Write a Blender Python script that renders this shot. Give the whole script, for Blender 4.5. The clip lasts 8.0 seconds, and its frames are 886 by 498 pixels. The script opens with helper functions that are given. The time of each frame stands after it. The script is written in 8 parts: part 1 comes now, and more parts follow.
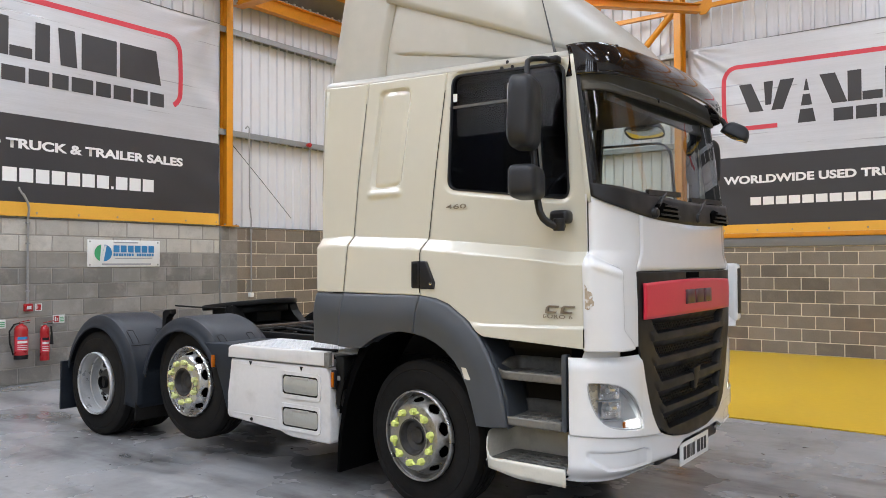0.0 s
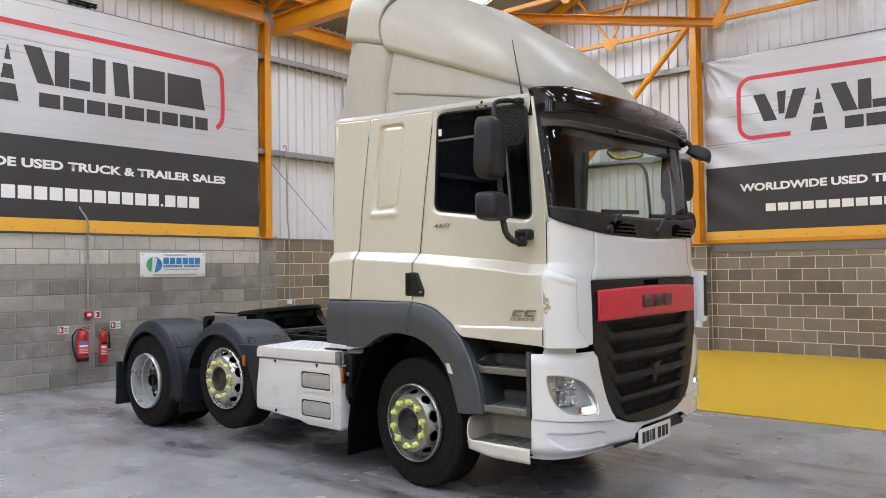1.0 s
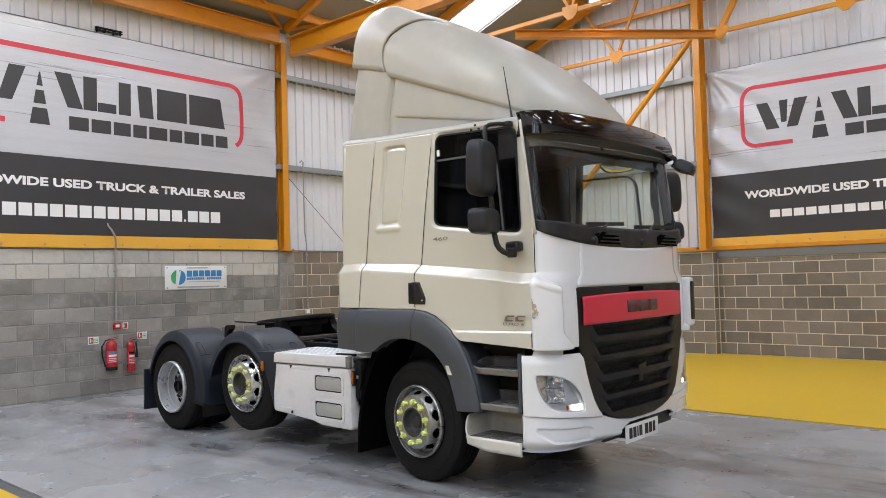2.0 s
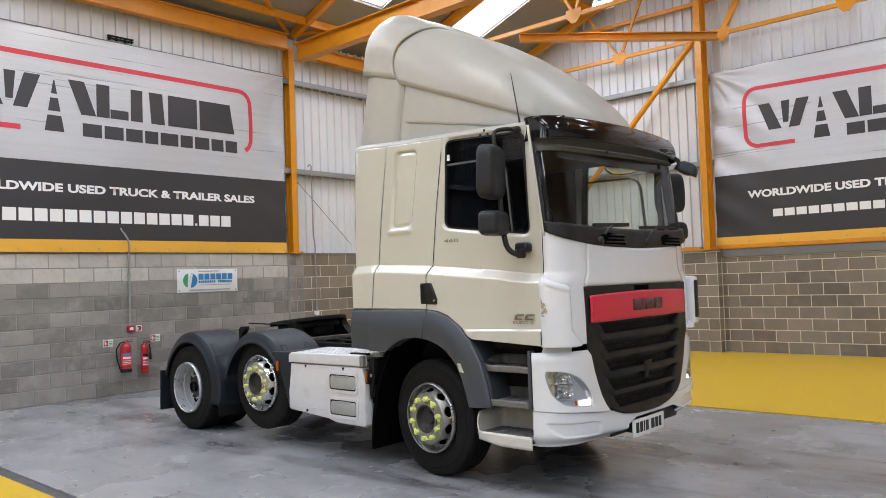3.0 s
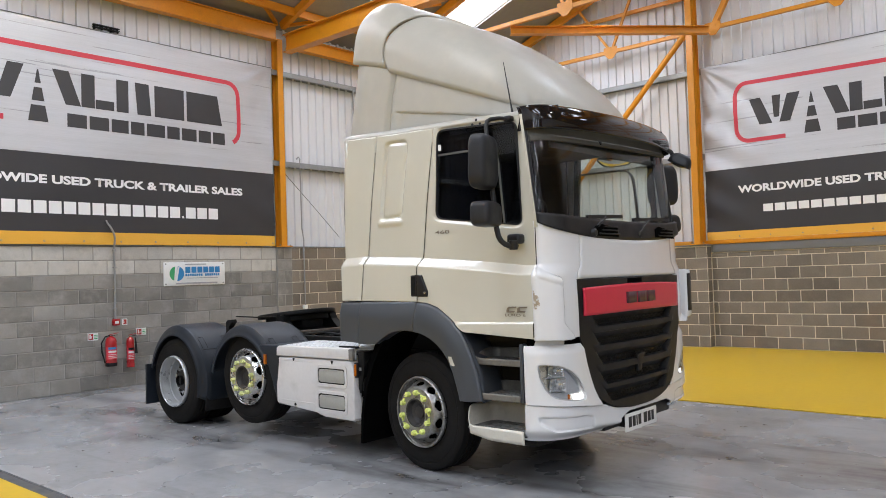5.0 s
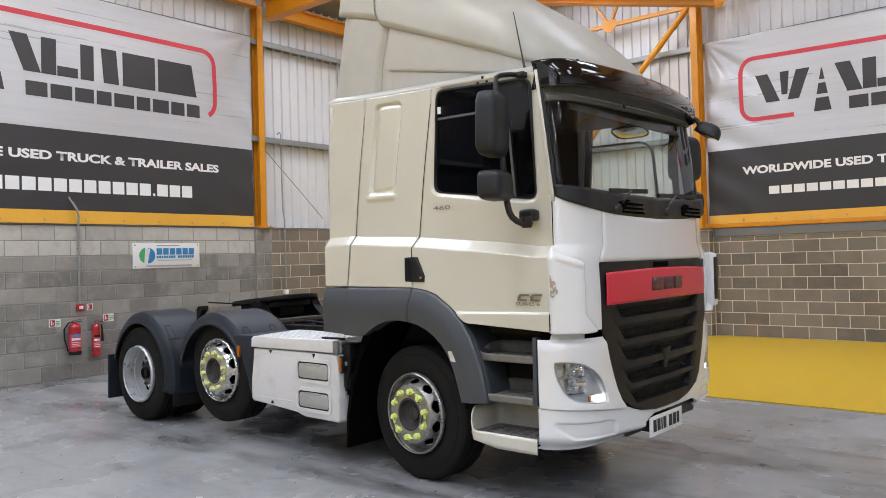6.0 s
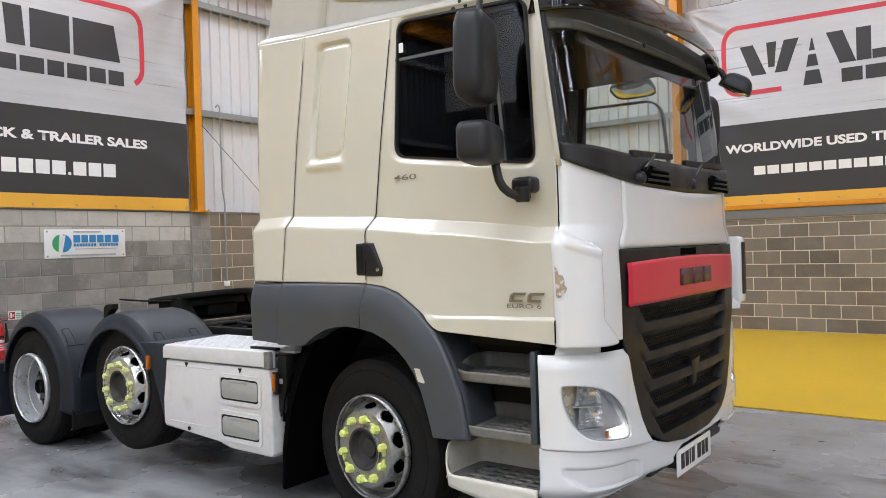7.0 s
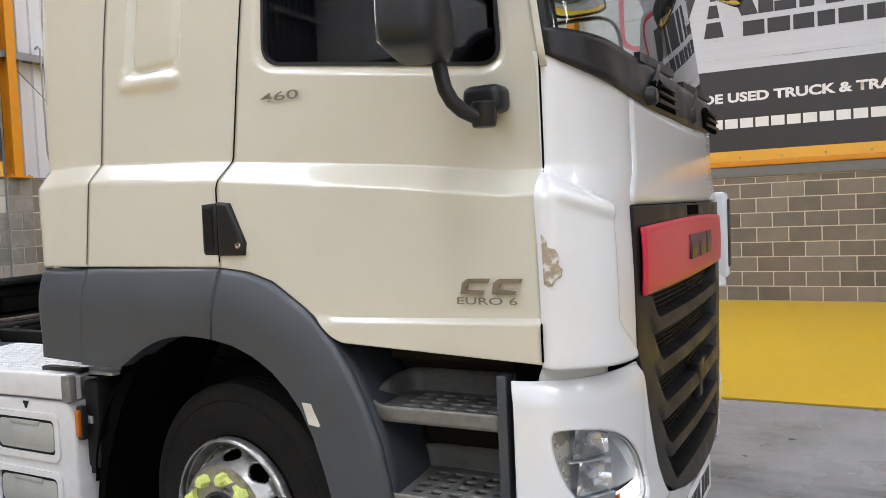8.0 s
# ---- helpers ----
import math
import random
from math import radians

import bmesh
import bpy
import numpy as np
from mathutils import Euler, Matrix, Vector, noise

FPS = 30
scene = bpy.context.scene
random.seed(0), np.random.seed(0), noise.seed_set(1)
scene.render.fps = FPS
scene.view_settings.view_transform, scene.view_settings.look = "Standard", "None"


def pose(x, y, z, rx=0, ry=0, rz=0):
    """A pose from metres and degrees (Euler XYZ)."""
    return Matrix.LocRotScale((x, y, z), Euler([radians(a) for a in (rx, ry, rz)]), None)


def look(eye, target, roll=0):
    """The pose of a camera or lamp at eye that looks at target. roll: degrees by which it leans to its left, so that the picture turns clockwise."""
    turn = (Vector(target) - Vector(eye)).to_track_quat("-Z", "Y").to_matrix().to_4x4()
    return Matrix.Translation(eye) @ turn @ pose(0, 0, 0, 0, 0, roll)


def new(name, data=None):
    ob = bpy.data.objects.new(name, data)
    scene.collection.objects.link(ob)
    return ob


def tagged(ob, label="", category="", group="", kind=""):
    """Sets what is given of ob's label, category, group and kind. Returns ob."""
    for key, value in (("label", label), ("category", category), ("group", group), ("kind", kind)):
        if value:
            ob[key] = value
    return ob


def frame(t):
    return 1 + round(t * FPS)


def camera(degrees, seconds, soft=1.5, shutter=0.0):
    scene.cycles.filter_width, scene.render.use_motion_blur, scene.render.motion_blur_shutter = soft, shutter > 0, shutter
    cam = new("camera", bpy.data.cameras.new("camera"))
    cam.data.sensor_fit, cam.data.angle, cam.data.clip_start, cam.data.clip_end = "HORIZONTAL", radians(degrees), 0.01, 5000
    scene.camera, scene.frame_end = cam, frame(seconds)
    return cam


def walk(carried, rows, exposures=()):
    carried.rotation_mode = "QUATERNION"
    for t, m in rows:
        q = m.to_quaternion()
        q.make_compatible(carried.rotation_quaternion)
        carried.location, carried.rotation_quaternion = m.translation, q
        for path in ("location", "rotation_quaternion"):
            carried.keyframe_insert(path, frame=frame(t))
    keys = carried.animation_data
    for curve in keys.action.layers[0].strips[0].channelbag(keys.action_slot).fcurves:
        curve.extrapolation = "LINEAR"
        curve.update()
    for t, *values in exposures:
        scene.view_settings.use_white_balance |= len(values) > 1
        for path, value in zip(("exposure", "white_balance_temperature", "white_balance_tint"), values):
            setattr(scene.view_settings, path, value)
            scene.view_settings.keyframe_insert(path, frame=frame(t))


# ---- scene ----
cam = camera(59.7, 8.0, 0.9)
PATH = [
    (0, (0.267, 0.183, 1.614), (-0.931, 1.783, 1.652), -0.2),
    (0.5, (0.746, 0.014, 1.632), (-0.512, 1.568, 1.672), -0.6),
    (1, (1.108, -0.193, 1.654), (-0.189, 1.329, 1.706), -0.8),
    (1.5, (1.387, -0.323, 1.662), (0.063, 1.175, 1.729), -1.1),
    (3, (1.642, -0.629, 1.656), (0.298, 0.85, 1.735), -2.0),
    (3.5, (1.65, -0.642, 1.657), (0.309, 0.841, 1.734), -2.2),
    (4, (1.656, -0.645, 1.66), (0.32, 0.842, 1.737), -2.2),
    (5.5, (1.336, -0.378, 1.614), (0.025, 1.131, 1.665), -1.6),
    (6, (0.933, -0.025, 1.612), (-0.359, 1.501, 1.638), -1.5),
    (6.5, (0.489, 0.435, 1.604), (-0.771, 1.988, 1.617), -1.5),
    (7, (0.046, 0.967, 1.606), (-1.161, 2.562, 1.597), -1.7),
    (7.5, (-0.445, 1.504, 1.588), (-1.542, 3.175, 1.546), -2.0),
    (8, (-0.92, 2.078, 1.568), (-1.848, 3.846, 1.473), -2.5),
]
walk(cam, [(t, look(eye, target, roll)) for t, eye, target, roll in PATH],
     exposures=[(0, -0.04), (1.5, -0.12), (3.5, -0.16), (5.5, -0.15), (6.5, -0.04), (7, 0.0), (8, -0.02)])

# ---- world and light ----
world = bpy.data.worlds.new("sky")
scene.world = world
world.use_nodes = True
wn, wl = world.node_tree.nodes, world.node_tree.links
sky = wn.new("ShaderNodeTexSky")
sky.sky_type = "NISHITA"
sky.sun_disc = False
sky.sun_elevation, sky.sun_rotation = radians(42), radians(200)
wn["Background"].inputs["Strength"].default_value = 0.1
wl.new(sky.outputs[0], wn["Background"].inputs[0])
sun = new("sun", bpy.data.lights.new("sun", "SUN"))
sun.data.energy, sun.data.angle, sun.data.color = 1.0, radians(12), (1.0, 0.97, 0.92)
sun.matrix_world = look((0, 0, 30), (-6, 14, 0))


def area_lamp(name, x, y, z, sx, sy, watts, colour, rx=0.0, ry=0.0):
    lamp = new(name, bpy.data.lights.new(name, "AREA"))
    lamp.data.shape, lamp.data.size, lamp.data.size_y = "RECTANGLE", sx, sy
    lamp.data.energy, lamp.data.color = watts, colour
    lamp.matrix_world = pose(x, y, z, rx, ry, 0)
    return lamp


# ---- the hall's main numbers ----
XW, YW = -10.57, 14.787          # faces of the eaves wall and of the gable wall
XE, YE = 13.0, -7.2              # far sides, behind the camera
EAVES, SLOPE = 6.56, 0.36        # roof: height at the eaves, rise per metre
XR = (XW + XE) / 2               # ridge
RIDGE = EAVES + SLOPE * (XR - XW)


def roof_z(x):
    return EAVES + SLOPE * (x - XW) if x < XR else RIDGE - SLOPE * (x - XR)


DAYLIGHT = (0.745, 0.83, 0.99)
# Only some west panels are in view; the rest are added to balance light.
SKYLIGHTS = [(-9.3, -6.6, y0, y0 + 1.05) for y0 in (-6.6, -4.3, -2.0, 0.3, 2.6, 5.7, 8.8, 11.8)] + [(-2.6, 0.4, y0, y0 + 1.3) for y0 in (-5.6, -2.4, 0.8, 9.4, 12.2)] + [(7.6, 11.0, y0, y0 + 1.3) for y0 in (-5.0, 3.0)] + [(3.2, 6.4, y0, y0 + 1.3) for y0 in (-5.8, -2.2, 12.0)]
for sx0, sx1, sy0, sy1 in SKYLIGHTS:
    xm, run = (sx0 + sx1) / 2, sx1 - sx0
    tilt = -math.degrees(math.atan(SLOPE)) if xm < XR - 0.6 else (math.degrees(math.atan(SLOPE)) if xm > XR + 0.6 else 0)
    area_lamp("skylight_daylight", xm, (sy0 + sy1) / 2, min(roof_z(sx0), roof_z(sx1), roof_z(xm)) + abs(roof_z(xm) - roof_z(sx0)) + (0.075 if tilt else -0.35), run / math.cos(math.atan(SLOPE)) * 0.96, sy1 - sy0 - 0.06, (44 if sy0 > 9 else 70 if sx0 > 3 else 58) * run * (sy1 - sy0), DAYLIGHT, 0, tilt)

# tall glazed strips in the wall behind the camera, unseen, added for light and reflections
STRIPS = [(2.4, 2.75), (3.9, 4.25), (5.6, 5.95), (7.6, 7.95)]
SILL, HEAD = 1.5, 6.2
for g0, g1 in STRIPS:
    area_lamp("strip_daylight", (g0 + g1) / 2, YE - 0.1, (SILL + HEAD) / 2, g1 - g0, HEAD - SILL, 70, DAYLIGHT, 90, 0)


# ---- small helpers ----
PLACE = {}


def thing(name, x, y, z, label, category, group="", kind=""):
    """An empty at the base of a thing."""
    ob = new(name)
    ob.empty_display_size = 0.1
    ob.location = (x, y, z)
    PLACE[ob] = Vector((x, y, z))
    return tagged(ob, label, category, group, kind)


def shade(mesh, angle=35):
    mesh.polygons.foreach_set("use_smooth", [True] * len(mesh.polygons))
    mesh.set_sharp_from_angle(angle=radians(angle))


def part(name, bm, material, parent=None, label="", smooth=True, angle=35, centre=None):
    """Links a bmesh in world places as one mesh under a thing or part (or on its own)."""
    bmesh.ops.recalc_face_normals(bm, faces=bm.faces)
    mesh = bpy.data.meshes.new(name)
    vs = [v.co for v in bm.verts]
    if centre is None:
        centre = Vector([(min(v[i] for v in vs) + max(v[i] for v in vs)) / 2 for i in range(3)])
    centre = Vector(centre)
    bmesh.ops.translate(bm, vec=-centre, verts=bm.verts)
    bm.to_mesh(mesh)
    bm.free()
    if smooth:
        shade(mesh, angle)
    for m in material if isinstance(material, (list, tuple)) else [material]:
        mesh.materials.append(m)
    ob = new(name, mesh)
    PLACE[ob] = centre
    if parent:
        ob.parent = parent
        ob.location = centre - PLACE[parent]
    else:
        ob.location = centre
    return tagged(ob, label)


def piece(name, mesh, parent, place):
    """One more object on a shared mesh, under a thing or part."""
    ob = new(name, mesh)
    ob.parent = parent
    ob.location = Vector(place) - PLACE[parent]
    PLACE[ob] = Vector(place)
    return ob


def box(bm, x0, x1, y0, y1, z0, z1, bevel=0.0, seg=2, mat=0):
    vs = [bm.verts.new((x, y, z)) for x in (x0, x1) for y in (y0, y1) for z in (z0, z1)]
    quads = [(0, 1, 3, 2), (4, 6, 7, 5), (0, 4, 5, 1), (2, 3, 7, 6), (0, 2, 6, 4), (1, 5, 7, 3)]
    fs = [bm.faces.new([vs[i] for i in q]) for q in quads]
    for f in fs:
        f.material_index = mat
    if bevel:
        bmesh.ops.bevel(bm, geom=list({e for f in fs for e in f.edges}), offset=bevel, segments=seg, profile=0.5, affect="EDGES")
    return bm


def boxes(*rows, bevel=0.0, seg=2):
    bm = bmesh.new()
    for r in rows:
        box(bm, *r, bevel=bevel, seg=seg)
    return bm


def bar(bm, a, b, w, h=None, up=(0, 0, 1)):
    """A straight bar of section w x h from a to b."""
    a, b, h = Vector(a), Vector(b), h or w
    d = (b - a).normalized()
    s = d.cross(Vector(up))
    s = s.normalized() if s.length > 1e-4 else Vector((1, 0, 0))
    u = s.cross(d)
    vs = [bm.verts.new(p + s * i * w / 2 + u * j * h / 2) for p in (a, b) for i, j in ((-1, -1), (1, -1), (1, 1), (-1, 1))]
    for q in ((0, 1, 2, 3), (7, 6, 5, 4), (0, 4, 5, 1), (1, 5, 6, 2), (2, 6, 7, 3), (3, 7, 4, 0)):
        bm.faces.new([vs[i] for i in q])
    return bm


def channel(bm, a, b, w, h, t=0.012, up=(0, 0, 1)):
    """A rolled I section from a to b: two flanges and a web."""
    a, b, up = Vector(a), Vector(b), Vector(up)
    d = (b - a).normalized()
    s = d.cross(up).normalized()
    u = s.cross(d)
    bar(bm, a + u * (h / 2 - t / 2), b + u * (h / 2 - t / 2), w, t, up)
    bar(bm, a - u * (h / 2 - t / 2), b - u * (h / 2 - t / 2), w, t, up)
    bar(bm, a, b, t, h - 2 * t, up)
    return bm


def tube(bm, points, radius, sides=10, cap=True):
    """A round tube along points, with even rings."""
    pts = [Vector(p) for p in points]
    rings = []
    side = None
    for i, p in enumerate(pts):
        d = (pts[min(i + 1, len(pts) - 1)] - pts[max(i - 1, 0)]).normalized()
        if side is None:
            side = d.cross(Vector((0.13, 0.31, 0.94))).normalized()
        side = (side - d * side.dot(d)).normalized()
        other = d.cross(side)
        r = radius[i] if isinstance(radius, (list, tuple)) else radius
        rings.append([bm.verts.new(p + (side * math.cos(a) + other * math.sin(a)) * r) for a in [2 * math.pi * k / sides for k in range(sides)]])
    for r0, r1 in zip(rings, rings[1:]):
        for k in range(sides):
            bm.faces.new((r0[k], r0[(k + 1) % sides], r1[(k + 1) % sides], r1[k]))
    if cap:
        bm.faces.new(rings[0][::-1])
        bm.faces.new(rings[-1])
    return bm


def arc_points(a, b, c, n=6, r=0.05):
    """From a by a rounded corner at b to c."""
    a, b, c = Vector(a), Vector(b), Vector(c)
    p, q = b + (a - b).normalized() * r, b + (c - b).normalized() * r
    return [a] + [p * (1 - t) ** 2 + b * 2 * t * (1 - t) + q * t * t for t in [k / n for k in range(n + 1)]] + [c]


def lathe(bm, profile, centre, seg=48, axis="y", keep=None, mat=0):
    """Turns rows of (radius, along) round an axis through centre."""
    c = Vector(centre)
    rings = []
    for r, y in profile:
        ring = []
        for k in range(seg):
            a = 2 * math.pi * k / seg
            u, v = r * math.cos(a), r * math.sin(a)
            ring.append(bm.verts.new(c + (Vector((u, y, v)) if axis == "y" else Vector((u, v, y)) if axis == "z" else Vector((y, u, v)))))
        rings.append(ring)
    for i, (r0, r1) in enumerate(zip(rings, rings[1:])):
        for k in range(seg):
            if keep and not keep(i, (k + 0.5) / seg):
                continue
            f = bm.faces.new((r0[k], r0[(k + 1) % seg], r1[(k + 1) % seg], r1[k]))
            f.material_index = mat
    return bm


def prism(bm, poly, plane, lo, hi, bevel=0.0, seg=2):
    """Extrudes a polygon given in a plane ('xz', 'xy', 'yz') from lo to hi on the third axis."""
    def at(p, d):
        return {"xz": (p[0], d, p[1]), "xy": (p[0], p[1], d), "yz": (d, p[0], p[1])}[plane]
    n = len(poly)
    a, b = [bm.verts.new(at(p, lo)) for p in poly], [bm.verts.new(at(p, hi)) for p in poly]
    fs = [bm.faces.new(a), bm.faces.new(b[::-1])]
    for i in range(n):
        fs.append(bm.faces.new((a[i], b[i], b[(i + 1) % n], a[(i + 1) % n])))
    if bevel:
        bmesh.ops.bevel(bm, geom=list({e for f in fs[:2] for e in f.edges}), offset=bevel, segments=seg, profile=0.5, affect="EDGES")
    return bm


def grid(bm, fn, nu, nv, keep=None, mat=0, snap=None):
    """A sheet fn(u, v) -> place over the unit square; snap(u, v) gives places on the rim of a hole that keep cuts."""
    vs = [[bm.verts.new(fn(i / nu, j / nv)) for j in range(nv + 1)] for i in range(nu + 1)]
    if snap:
        kept = [[keep((i + 0.5) / nu, (j + 0.5) / nv) for j in range(nv)] for i in range(nu)]
        for i in range(1, nu):
            for j in range(1, nv):
                if len({kept[i - 1][j - 1], kept[i][j - 1], kept[i - 1][j], kept[i][j]}) == 2:
                    vs[i][j].co = snap(i / nu, j / nv)
    for i in range(nu):
        for j in range(nv):
            if keep and not keep((i + 0.5) / nu, (j + 0.5) / nv):
                continue
            bm.faces.new((vs[i][j], vs[i + 1][j], vs[i + 1][j + 1], vs[i][j + 1])).material_index = mat
    bmesh.ops.delete(bm, geom=[v for v in bm.verts if not v.link_faces], context="VERTS")
    return bm


def rounded(x0, x1, z0, z1, r, n=5):
    """A rounded rectangle as a polygon."""
    out = []
    for cx, cz, a0 in ((x1 - r, z1 - r, 0), (x0 + r, z1 - r, 90), (x0 + r, z0 + r, 180), (x1 - r, z0 + r, 270)):
        out += [(cx + r * math.cos(radians(a0 + 90 * k / n)), cz + r * math.sin(radians(a0 + 90 * k / n))) for k in range(n + 1)]
    return out


def smooth(a, b, x):
    t = min(max((x - a) / (b - a), 0.0), 1.0)
    return t * t * (3 - 2 * t)


def table(rows, x):
    """Piecewise straight values."""
    if x <= rows[0][0]:
        return rows[0][1]
    for (x0, y0), (x1, y1) in zip(rows, rows[1:]):
        if x <= x1:
            return y0 + (y1 - y0) * (x - x0) / (x1 - x0)
    return rows[-1][1]


def words(text, height, width, place, axes, material, parent, name="lettering", weight=0.0, label=""):
    """Built-in lettering, laid flat: axes are the reading direction and up; width is the length of the whole line."""
    curve = bpy.data.curves.new(name, "FONT")
    curve.body, curve.size, curve.extrude, curve.offset = text, 1.0, 0.0, weight
    curve.resolution_u = 4
    tmp = new("tmp", curve)
    mesh = bpy.data.meshes.new_from_object(tmp.evaluated_get(bpy.context.evaluated_depsgraph_get()))
    bpy.data.objects.remove(tmp)
    mesh.name = name
    co = np.array([v.co for v in mesh.vertices])
    lo, hi = co.min(0), co.max(0)
    right, up = Vector(axes[0]), Vector(axes[1])
    out = right.cross(up)
    for v in mesh.vertices:
        p = right * ((v.co.x - lo[0]) / (hi[0] - lo[0]) * width) + up * ((v.co.y - lo[1]) / (hi[1] - lo[1]) * height)
        v.co = p
    mesh.materials.clear()
    mesh.materials.append(material)
    ob = new(name, mesh)
    PLACE[ob] = Vector(place)
    ob.parent = parent
    ob.location = Vector(place) - PLACE[parent]
    return tagged(ob, label)


# ---- materials ----
def material(name, colour, rough=0.5, metal=0.0, vary=0.08, scale=6.0, fine=60.0, bump=0.0, bump_scale=80.0, coat=0.0, dirt=None, dirt_amount=0.0, dirt_scale=3.0, rough_vary=0.1, island=0.0, per_object=0.0, stretch=(1, 1, 1), spec=0.5):
    """A surface with variation at two scales, optional stains, relief and variation from piece to piece."""
    m = bpy.data.materials.new(name)
    m.use_nodes = True
    n, l = m.node_tree.nodes, m.node_tree.links
    b = n["Principled BSDF"]
    b.inputs["Roughness"].default_value, b.inputs["Metallic"].default_value = rough, metal
    b.inputs["Coat Weight"].default_value = coat
    b.inputs["Specular IOR Level"].default_value = spec
    b.inputs["Coat Roughness"].default_value = 0.06
    geo = n.new("ShaderNodeNewGeometry")
    mapping = n.new("ShaderNodeMapping")
    mapping.inputs["Scale"].default_value = stretch
    l.new(geo.outputs["Position"], mapping.inputs["Vector"])
    big, small = n.new("ShaderNodeTexNoise"), n.new("ShaderNodeTexNoise")
    big.inputs["Scale"].default_value, big.inputs["Detail"].default_value = scale, 5
    small.inputs["Scale"].default_value, small.inputs["Detail"].default_value = fine, 3
    for t in (big, small):
        l.new(mapping.outputs[0], t.inputs["Vector"])
    add = n.new("ShaderNodeMath")
    add.operation = "ADD"
    l.new(big.outputs[0], add.inputs[0])
    l.new(small.outputs[0], add.inputs[1])
    value = n.new("ShaderNodeMapRange")
    value.inputs["From Min"].default_value, value.inputs["From Max"].default_value = 0.6, 1.4
    value.inputs["To Min"].default_value, value.inputs["To Max"].default_value = 1 - vary, 1 + vary
    l.new(add.outputs[0], value.inputs["Value"])
    factor = value.outputs[0]
    if island or per_object:
        info = n.new("ShaderNodeObjectInfo")
        r = n.new("ShaderNodeMapRange")
        amount = per_object or island
        r.inputs["To Min"].default_value, r.inputs["To Max"].default_value = 1 - amount, 1 + amount
        l.new(info.outputs["Random"] if per_object else geo.outputs["Random Per Island"], r.inputs["Value"])
        mul = n.new("ShaderNodeMath")
        mul.operation = "MULTIPLY"
        l.new(factor, mul.inputs[0])
        l.new(r.outputs[0], mul.inputs[1])
        factor = mul.outputs[0]
    tint = n.new("ShaderNodeVectorMath")
    tint.operation = "SCALE"
    tint.inputs[0].default_value = colour[:3]
    l.new(factor, tint.inputs["Scale"])
    out = tint.outputs[0]
    if dirt:
        mask = n.new("ShaderNodeTexNoise")
        mask.inputs["Scale"].default_value, mask.inputs["Detail"].default_value, mask.inputs["Roughness"].default_value = dirt_scale, 8, 0.65
        l.new(mapping.outputs[0], mask.inputs["Vector"])
        ramp = n.new("ShaderNodeMapRange")
        ramp.inputs["From Min"].default_value, ramp.inputs["From Max"].default_value = 0.5, 0.72
        ramp.inputs["To Max"].default_value = dirt_amount
        l.new(mask.outputs[0], ramp.inputs["Value"])
        mix = n.new("ShaderNodeMix")
        mix.data_type = "RGBA"
        l.new(ramp.outputs[0], mix.inputs["Factor"])
        l.new(out, mix.inputs["A"])
        mix.inputs["B"].default_value = (*dirt, 1)
        out = mix.outputs["Result"]
    l.new(out, b.inputs["Base Color"])
    rr = n.new("ShaderNodeMapRange")
    rr.inputs["From Min"].default_value, rr.inputs["From Max"].default_value = 0.3, 0.7
    rr.inputs["To Min"].default_value, rr.inputs["To Max"].default_value = max(rough - rough_vary, 0.02), min(rough + rough_vary, 1)
    l.new(big.outputs[0], rr.inputs["Value"])
    l.new(rr.outputs[0], b.inputs["Roughness"])
    if bump:
        t = n.new("ShaderNodeTexNoise")
        t.inputs["Scale"].default_value, t.inputs["Detail"].default_value = bump_scale, 4
        l.new(mapping.outputs[0], t.inputs["Vector"])
        bm_ = n.new("ShaderNodeBump")
        bm_.inputs["Strength"].default_value, bm_.inputs["Distance"].default_value = 1.0, bump
        l.new(t.outputs[0], bm_.inputs["Height"])
        l.new(bm_.outputs[0], b.inputs["Normal"])
    return m


def glass(name, tint, rough=0.0, clear=0.9):
    """Window glass: a tinted see-through sheet with a mirror gloss that grows at a slant."""
    m = bpy.data.materials.new(name)
    m.use_nodes = True
    n, l = m.node_tree.nodes, m.node_tree.links
    n.remove(n["Principled BSDF"])
    see, gloss, mix, fr = n.new("ShaderNodeBsdfTransparent"), n.new("ShaderNodeBsdfGlossy"), n.new("ShaderNodeMixShader"), n.new("ShaderNodeFresnel")
    see.inputs[0].default_value = (*tint, 1)
    gloss.inputs["Roughness"].default_value = rough
    fr.inputs["IOR"].default_value = 1.5
    l.new(fr.outputs[0], mix.inputs[0])
    l.new(see.outputs[0], mix.inputs[1])
    l.new(gloss.outputs[0], mix.inputs[2])
    l.new(mix.outputs[0], n["Material Output"].inputs[0])
    return m


def glow(name, colour, strength):
    m = bpy.data.materials.new(name)
    m.use_nodes = True
    b = m.node_tree.nodes["Principled BSDF"]
    b.inputs["Base Color"].default_value = (*colour, 1)
    b.inputs["Emission Color"].default_value = (*colour, 1)
    b.inputs["Emission Strength"].default_value = strength
    return m


